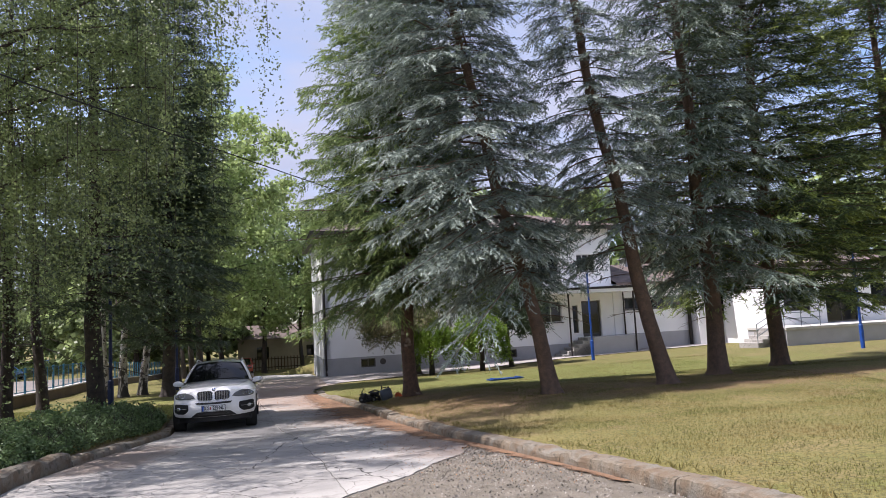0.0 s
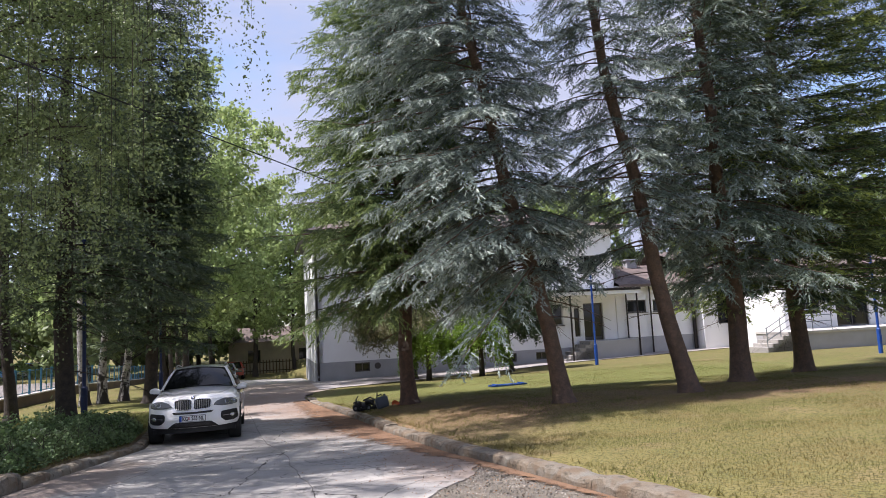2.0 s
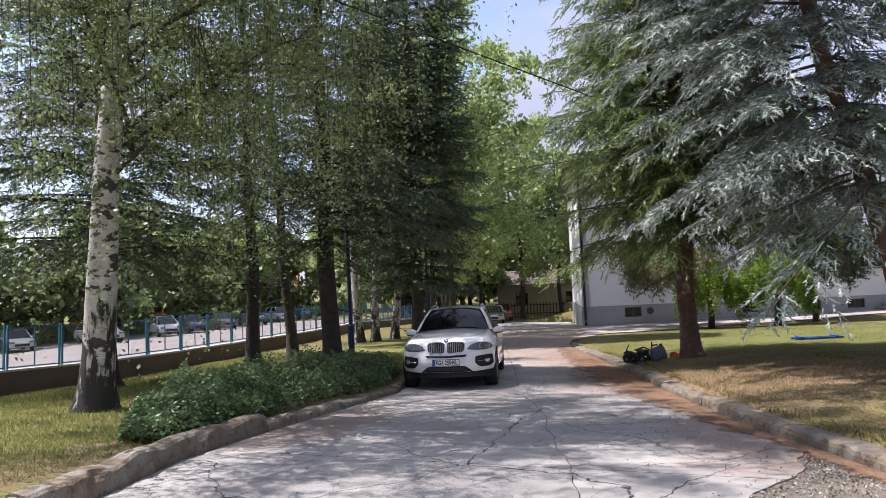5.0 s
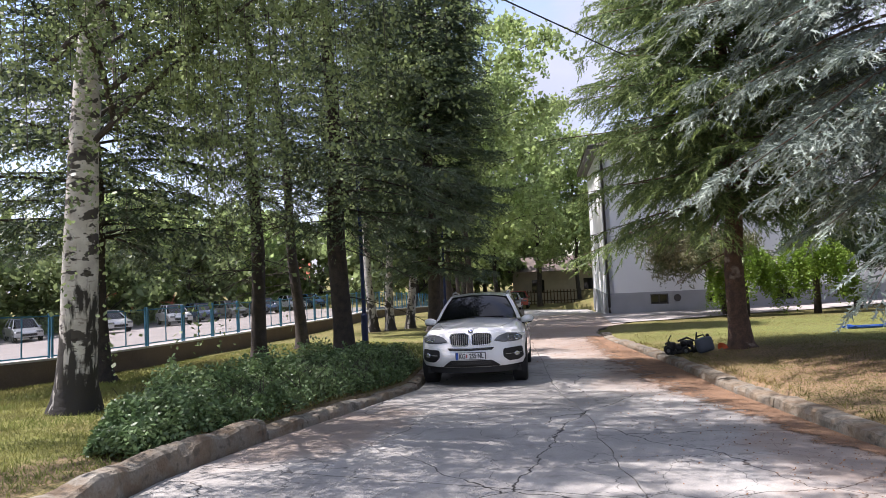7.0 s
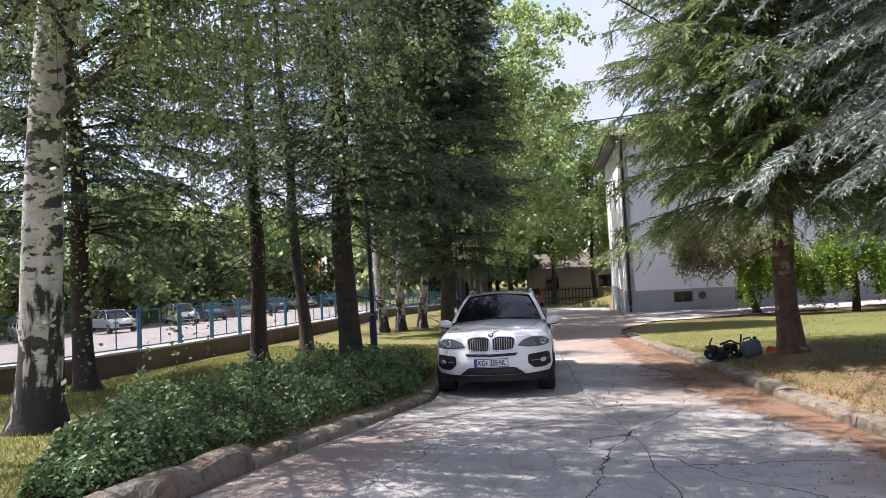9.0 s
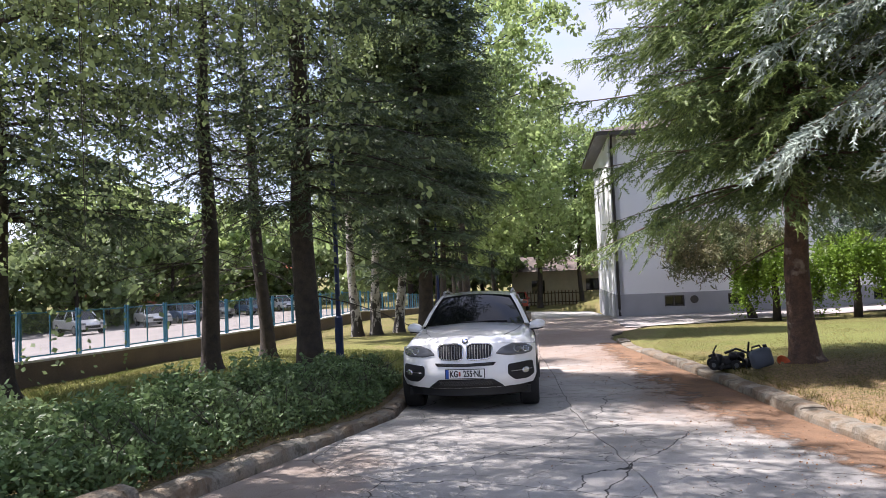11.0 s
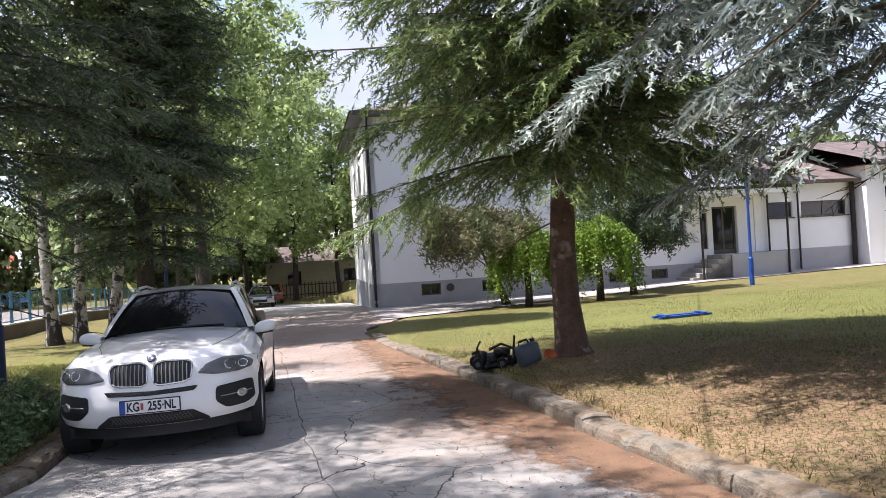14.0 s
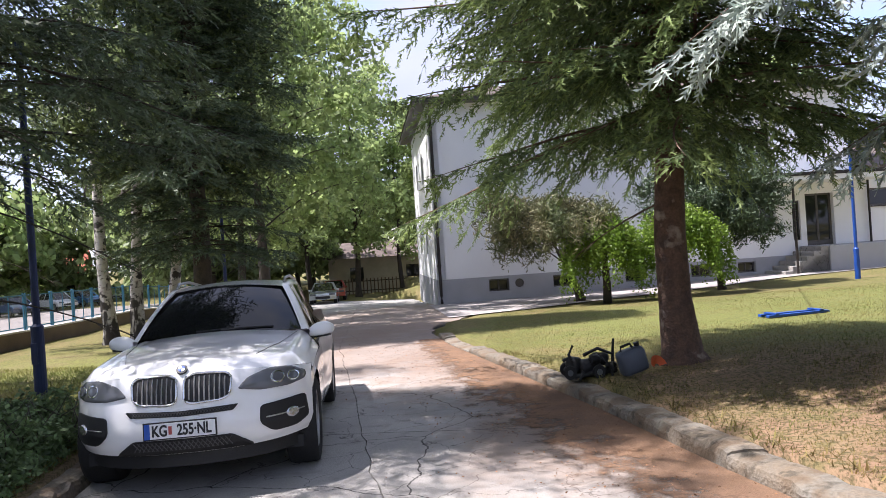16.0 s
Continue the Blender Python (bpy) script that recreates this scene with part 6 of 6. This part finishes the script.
def grass(name, n, x0, x1, y0, y1, h, label, cond, material=None):
    x, y = rng.uniform(x0, x1, n), rng.uniform(y0, y1, n)
    keep = np.array([cond(a, b) for a, b in zip(x, y)])
    x, y = x[keep], y[keep]
    z = np.array([ground_z(a, b) for a, b in zip(x, y)])
    m = len(x)
    a = rng.uniform(0, 6.28, m)
    hh = h * rng.uniform(0.4, 1.3, m)
    w = 0.003 + 0.05 * hh
    b = rng.normal(0, 0.5, (m, 2)) * hh[:, None]
    p = np.stack([x, y, z - 0.005], 1)
    d = np.stack([np.cos(a), np.sin(a), np.zeros(m)], 1) * w[:, None]
    tip = p + np.stack([b[:, 0], b[:, 1], hh], 1)
    v = np.stack([p - d, p + d, tip], 1).reshape(-1, 3)
    tagged(mesh_np(name, v, np.arange(3 * m).reshape(m, 3), material or M_BLADE), label, "grass", kind="stuff")


grass("lawn_blades", 300000, -2.5, 9, 6, 20, 0.028, "short patchy lawn grass, partly dry", lambda x, y: x > right_x(y) + 0.31 and noise.noise((x * 0.6, y * 0.6, 0)) > rng.uniform(-0.7, 0.35))
grass("far_lawn_blades", 90000, -4, 12, 20, 33, 0.035, "patchy lawn grass near the building", lambda x, y: x > right_x(y) + 0.31 and noise.noise((x * 0.5, y * 0.5, 3)) > rng.uniform(-0.7, 0.35))
grass("verge_blades", 110000, -15, -6.5, 7, 24, 0.06, "short green verge grass under the trees", lambda x, y: fence_x(y) + 0.15 < x < left_x(y) - 0.26, M_VERGE)
grass("kerb_tufts", 90000, -4, 4.5, 5, 24, 0.075, "longer grass tufts growing over the kerb", lambda x, y: right_x(y) + 0.28 < x < right_x(y) + 0.48 and noise.noise((x * 2, y * 2.4, 6)) > rng.uniform(-0.5, 0.4))
n_ = 9000
yy_ = rng.uniform(3.5, 12.8, n_)
xa_ = np.array([apron_edge(a) for a in yy_])
xb_ = np.array([right_x(a) for a in yy_])
xx_ = xa_ + (xb_ - xa_) * rng.random(n_)
scatter("gravel_stones", np.stack([xx_, yy_, np.array([road_z(a) for a in yy_]) + 0.0], 1), 0.022, M_STONE, "small grey gravel stones", "gravel", tilt=0.6, aspect=1.1)


# ---- small trees by the facade ----
def weeping(x, y, h, r_, seed):
    r = np.random.default_rng(seed)
    z0 = ground_z(x, y)
    t = empty("weeping_tree", pose(x, y, z0), "small weeping tree with bright green leaves", "weeping tree", "weeping trees")
    bm = bmesh.new()
    tube(bm, [(0, 0, -0.1), (0.02, 0, 0.6), (-0.03, 0.02, h * 0.75), (0, 0, h * 0.9)], [0.15, 0.12, 0.10, 0.06], 10)
    part("trunk", bm, M_BARK_DARK, t, smooth=True)
    pts = []
    bm = bmesh.new()
    for k in range(170):
        a = r.uniform(0, 6.28)
        rr = r_ * math.sqrt(r.random()) * r.uniform(0.85, 1.1)
        z1 = h * (0.64 + 0.38 * math.sqrt(max(0, 1 - (rr / (r_ * 1.2)) ** 2)) + 0.07 * math.sin(3 * a + seed))
        ln = (h * 0.28 + h * 0.44 * (rr / r_)) * r.uniform(0.5, 1.2)
        m = 110
        u = r.random(m)
        p = np.stack([rr * math.cos(a) * (1 + 0.12 * u), rr * math.sin(a) * (1 + 0.12 * u), z1 - u * ln], 1) + r.normal(0, 0.07, (m, 3))
        pts.append(p)
        if k % 6 == 0:
            tube(bm, [(0, 0, h * 0.8), (rr * 0.5 * math.cos(a), rr * 0.5 * math.sin(a), z1), (rr * math.cos(a), rr * math.sin(a), z1 - 0.1)], [0.035, 0.02, 0.01], 5, False)
    part("branchwork", bm, M_BARK_DARK, t)
    global rng
    keep_rng, rng = rng, r
    scatter("crown", np.concatenate(pts), 0.085, M_LEAF_LIME, "", "", parent=t, aspect=1.4)
    rng = keep_rng


weeping(-0.85, 34.1, 2.5, 1.2, 61)
weeping(1.6, 34.5, 2.65, 1.25, 62)
leafy("pine_tree", (-1.6, 36.0), 3.5, 1.2, 2.6, 0.13, M_PINE_BROWN, M_BARK_DARK, "low spreading pine with brownish needles by the wall", "pine tree", seed=70, limbs=13, strands=30, per=70, leaf=0.20, hang=0.8, spread=0.17, lean=(-1.5, 0), leaf_aspect=5)
leafy("pine_tree", (3.2, 36.8), 5.0, 1.3, 2.0, 0.11, M_DARKFIR, M_BARK_DARK, "grey-green pine beside the entrance steps", "pine tree", seed=72, limbs=18, strands=28, per=70, leaf=0.19, hang=0.6, spread=0.16, leaf_aspect=5)

# ---- things on the lawn ----
def junk():
    x, y = -2.32, 20.6
    z = ground_z(x, y)
    k = empty("garden_machine", pose(x + 0.03, y, z, 0, 0, 12) @ Matrix.Diagonal((0.76, 0.8, 0.84, 1)), "heap of black garden machine parts beside the spruce", "garden machine")
    lump = np.random.default_rng(12)
    for name, c, d, turn in (("engine", (-0.05, 0.0, 0.13), (0.34, 0.26, 0.24), 14), ("tank", (0.16, 0.06, 0.24), (0.26, 0.22, 0.18), -20), ("housing", (-0.27, 0.05, 0.16), (0.22, 0.24, 0.26), 35),
                             ("air_filter", (0.02, -0.12, 0.26), (0.18, 0.14, 0.13), 8), ("deck", (0.02, 0.02, 0.05), (0.70, 0.36, 0.08), 4), ("muffler", (0.30, -0.06, 0.12), (0.16, 0.18, 0.16), 50)):
        bm = bmesh.new()
        box(bm, -d[0] / 2, -d[1] / 2, -d[2] / 2, d[0] / 2, d[1] / 2, d[2] / 2, min(d) * 0.33)
        bmesh.ops.subdivide_edges(bm, edges=bm.edges, cuts=1, use_grid_fill=True)
        for v_ in bm.verts:
            v_.co += Vector(lump.normal(0, 0.008, 3))
        bmesh.ops.transform(bm, matrix=pose(*c, 10 * math.sin(turn), 8 * math.cos(turn), turn), verts=bm.verts)
        part(name, bm, M_BLACK, k, smooth=True)
    for p in (((-0.32, 0.0, 0.22), (-0.36, 0.02, 0.34), (-0.28, 0.05, 0.46)), ((-0.20, -0.1, 0.1), (-0.22, -0.26, 0.10), (-0.30, -0.36, 0.03)),
              ((0.36, 0.05, 0.10), (0.38, 0.08, 0.32), (0.40, 0.06, 0.52)), ((-0.1, 0.1, 0.3), (0.15, 0.14, 0.38), (0.36, 0.04, 0.30)), ((-0.44, 0.1, 0.24), (-0.36, 0.06, 0.28), (-0.25, 0.06, 0.26)),
              ((0.12, -0.14, 0.28), (0.22, -0.22, 0.20), (0.26, -0.24, 0.03))):
        bm = bmesh.new()
        tube(bm, p, [0.028, 0.024, 0.02], 8)
        part("handle", bm, M_BLACK, k)
    for wx, wy, r0 in ((-0.40, -0.14, 0.10), (0.05, -0.22, 0.10), (-0.38, 0.20, 0.10)):
        bm = bmesh.new()
        tube(bm, [(wx, wy - 0.035, r0), (wx, wy - 0.03, r0), (wx + 0.01, wy + 0.03, r0), (wx + 0.01, wy + 0.035, r0)], [r0 * 0.8, r0, r0, r0 * 0.8], 18)
        wh = part("wheel", bm, M_RUBBER, k)
        bm = bmesh.new()
        tube(bm, [(wx, wy - 0.045, r0), (wx, wy - 0.034, r0)], 0.045, 12)
        part("hub", bm, M_GREYP, wh)
    c = empty("grey_canister", pose(x + 0.52, y - 0.30, ground_z(x + 0.52, y - 0.3) + 0.01, 0, -14, 20), "grey plastic canister leaning beside the machine", "canister")
    bm = bmesh.new()
    box(bm, -0.17, -0.10, 0.03, 0.17, 0.10, 0.33, 0.06)
    part("canister_body", bm, mat("grey_plastic", (0.085, 0.10, 0.13), 0.5, var=0.1, bump=0.1), c, smooth=True)
    bm = bmesh.new()
    tube(bm, [(-0.11, 0, 0.32), (-0.09, 0, 0.38), (0.03, 0, 0.38), (0.05, 0, 0.32)], 0.016, 8)
    part("handle", bm, M_BLACK, c)
    bm = bmesh.new()
    tube(bm, [(0.11, 0, 0.32), (0.11, 0, 0.37)], 0.032, 12)
    part("cap", bm, M_BLACK, c)
    o = empty("orange_guard", pose(x + 0.78, y - 0.02, ground_z(x + 0.78, y) + 0.02, 60, 0, 40), "small orange plastic guard on the grass", "tool part")
    bm = bmesh.new()
    loft(bm, [[(0.13 * math.cos(a) * s, 0.13 * math.sin(a) * s, 0.02 + 0.06 * s) for a in np.linspace(0, 3.1, 9)] for s in (0.3, 0.7, 1.0)])
    part("guard_shell", bm, mat("orange_plastic", (0.62, 0.10, 0.02), 0.45, var=0.08, bump=0), o)


junk()
bx_, by_ = 2.05, 26.5
bd = empty("blue_frame", pose(bx_, by_, ground_z(bx_, by_) + 0.01, 0, 0, 20), "blue painted wooden frame lying on the lawn", "wooden frame")
for q in (-0.12, 0.12):
    bm = bmesh.new()
    box(bm, -0.68, q - 0.05, 0.0, 0.68, q + 0.05, 0.05, 0.006)
    part("plank", bm, M_BLUE_PAINT, bd)
for q in (-0.5, 0.5):
    bm = bmesh.new()
    box(bm, q - 0.04, -0.18, 0.051, q + 0.04, 0.18, 0.08, 0.006)
    part("batten", bm, M_BLUE_PAINT, bd)

# overhead cable
bm = bmesh.new()
pa, pb = Vector((-9.6, -5.0, 4.9)), Vector((3.55, 41.55, 5.9))
tube(bm, [pa.lerp(pb, t) + Vector((0, 0, -0.12 * 4 * t * (1 - t))) for t in np.linspace(0, 1, 30)], 0.012, 5)
tagged(part("overhead_cable", bm, M_BLACK), "black overhead cable crossing the driveway", "cable")

# ---- far things ----
def far_house(x, y, z, w, d, h, yaw, wallm, roofm, label):
    hs = empty("far_house", pose(x, y, z, 0, 0, yaw), label, "house")
    bm = bmesh.new()
    box(bm, -w / 2, 0, -1.5, w / 2, d, h)
    part("wall", bm, wallm, hs)
    bm = bmesh.new()
    loft(bm, [[(-w / 2 - 0.4, -0.5, h - 0.1), (w / 2 + 0.4, -0.5, h - 0.1)], [(-w / 2 - 0.4, d / 2, h + d * 0.33), (w / 2 + 0.4, d / 2, h + d * 0.33)], [(-w / 2 - 0.4, d + 0.5, h - 0.1), (w / 2 + 0.4, d + 0.5, h - 0.1)]])
    part("roof", bm, roofm, hs)
    for k in range(3):
        bm = bmesh.new()
        c = -w / 2 + w * (k + 0.5) / 3
        box(bm, c - 0.6, -0.04, h * 0.35, c + 0.6, 0.03, h * 0.35 + 1.2)
        part("window", bm, M_GLASS, hs)
    return hs


M_REDROOF = mat("red_roof_tile", (0.42, 0.10, 0.055), 0.85, var=0.2, scale=2, bump=0.4)
M_REDWALL = mat("red_plaster", (0.38, 0.10, 0.06), 0.9, var=0.12, scale=1, bump=0.2)
M_CREAM = mat("cream_plaster", (0.50, 0.44, 0.36), 0.9, var=0.1, scale=1, bump=0.2)
far_house(-62, 62, -2.4, 8, 8, 4.6, 35, M_REDWALL, M_REDROOF, "red plastered house behind the parking lot")
far_house(-74, 50, -2.4, 10, 8, 4.2, 45, M_CREAM, M_REDROOF, "cream house with red tiled roof behind the lot")
far_house(-56, 80, -2.6, 9, 8, 3.8, 30, M_CREAM, M_REDROOF, "cream house with red tiled roof far off")
far_house(-14.0, 73.0, -2.4, 15, 4, 3.3, 6, M_CREAM, M_ROOF, "low cream building behind the far fence")
ff = empty("far_fence", pose(-14.5, 70.0, road_z(70), 0, 0, 6), "dark slatted fence in front of the far building", "fence")
for k in range(46):
    bm = bmesh.new()
    box(bm, -7 + 0.31 * k, 0, 0, -7 + 0.31 * k + 0.09, 0.03, 1.35)
    part("slat", bm, M_BARK, ff)
for z in (0.3, 1.1):
    bm = bmesh.new()
    box(bm, -7.1, 0.031, z, 7.3, 0.06, z + 0.08)
    part("fence_rail", bm, M_BARK_DARK, ff)

far_a = leafy("far_tree", (-52.0, 70.0), 10.0, 1.2, 4.6, 0.25, M_FAR_LEAF, M_BARK_DARK, "leafy tree far behind the lot, some copies unseen behind the camera", "tree", seed=80, limbs=22, strands=8, per=20, leaf=0.6, hang=1.0, spread=0.35, base_z=-2.6)
far_b = leafy("far_tree", (-60.0, 40.0), 7.5, 0.8, 4.2, 0.22, M_LEAF, M_BARK_DARK, "rounded leafy tree far behind the lot, some copies unseen behind the camera", "tree", seed=83, limbs=20, strands=8, per=20, leaf=0.58, hang=1.0, spread=0.35, base_z=-2.4)
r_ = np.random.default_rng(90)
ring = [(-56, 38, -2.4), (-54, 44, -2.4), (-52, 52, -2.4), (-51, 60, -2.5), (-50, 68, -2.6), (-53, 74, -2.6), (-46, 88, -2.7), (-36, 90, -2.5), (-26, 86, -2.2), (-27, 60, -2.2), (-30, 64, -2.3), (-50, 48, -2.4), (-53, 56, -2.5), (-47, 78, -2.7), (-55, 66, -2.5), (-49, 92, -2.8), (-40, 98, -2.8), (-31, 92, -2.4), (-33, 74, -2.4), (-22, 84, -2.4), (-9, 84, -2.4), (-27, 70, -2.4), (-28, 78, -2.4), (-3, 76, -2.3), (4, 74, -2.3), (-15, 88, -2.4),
        # the last of these stand unseen behind the camera, added for reflections and closure
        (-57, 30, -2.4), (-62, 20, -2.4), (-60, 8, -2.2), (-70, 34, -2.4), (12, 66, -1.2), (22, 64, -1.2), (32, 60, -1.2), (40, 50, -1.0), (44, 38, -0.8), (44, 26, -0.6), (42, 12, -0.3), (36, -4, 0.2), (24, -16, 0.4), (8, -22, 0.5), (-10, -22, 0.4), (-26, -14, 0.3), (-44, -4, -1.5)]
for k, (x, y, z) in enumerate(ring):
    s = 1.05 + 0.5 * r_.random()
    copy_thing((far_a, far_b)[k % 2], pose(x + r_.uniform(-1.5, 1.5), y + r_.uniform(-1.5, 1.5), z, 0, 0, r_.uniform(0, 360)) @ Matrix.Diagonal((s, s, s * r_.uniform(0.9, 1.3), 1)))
# shrubs at the lot's far side
n_ = 30000
tt_ = rng.random(n_)
sx_ = -55 + 9 * tt_ + rng.normal(0, 1.2, n_)
sy_ = 33 + 52 * tt_ + rng.normal(0, 1.2, n_)
hump = np.array([1.6 + 1.3 * noise.noise((a * 0.35, b * 0.35, 0)) for a, b in zip(sx_, sy_)])
scatter("far_shrubs", np.stack([sx_, sy_, -2.3 + np.clip(hump, 0.3, 4) * rng.random(n_) ** 0.6], 1), 0.28, M_FAR_LEAF, "yellow-green shrubs along the far side of the lot", "shrubs", aspect=1.4)
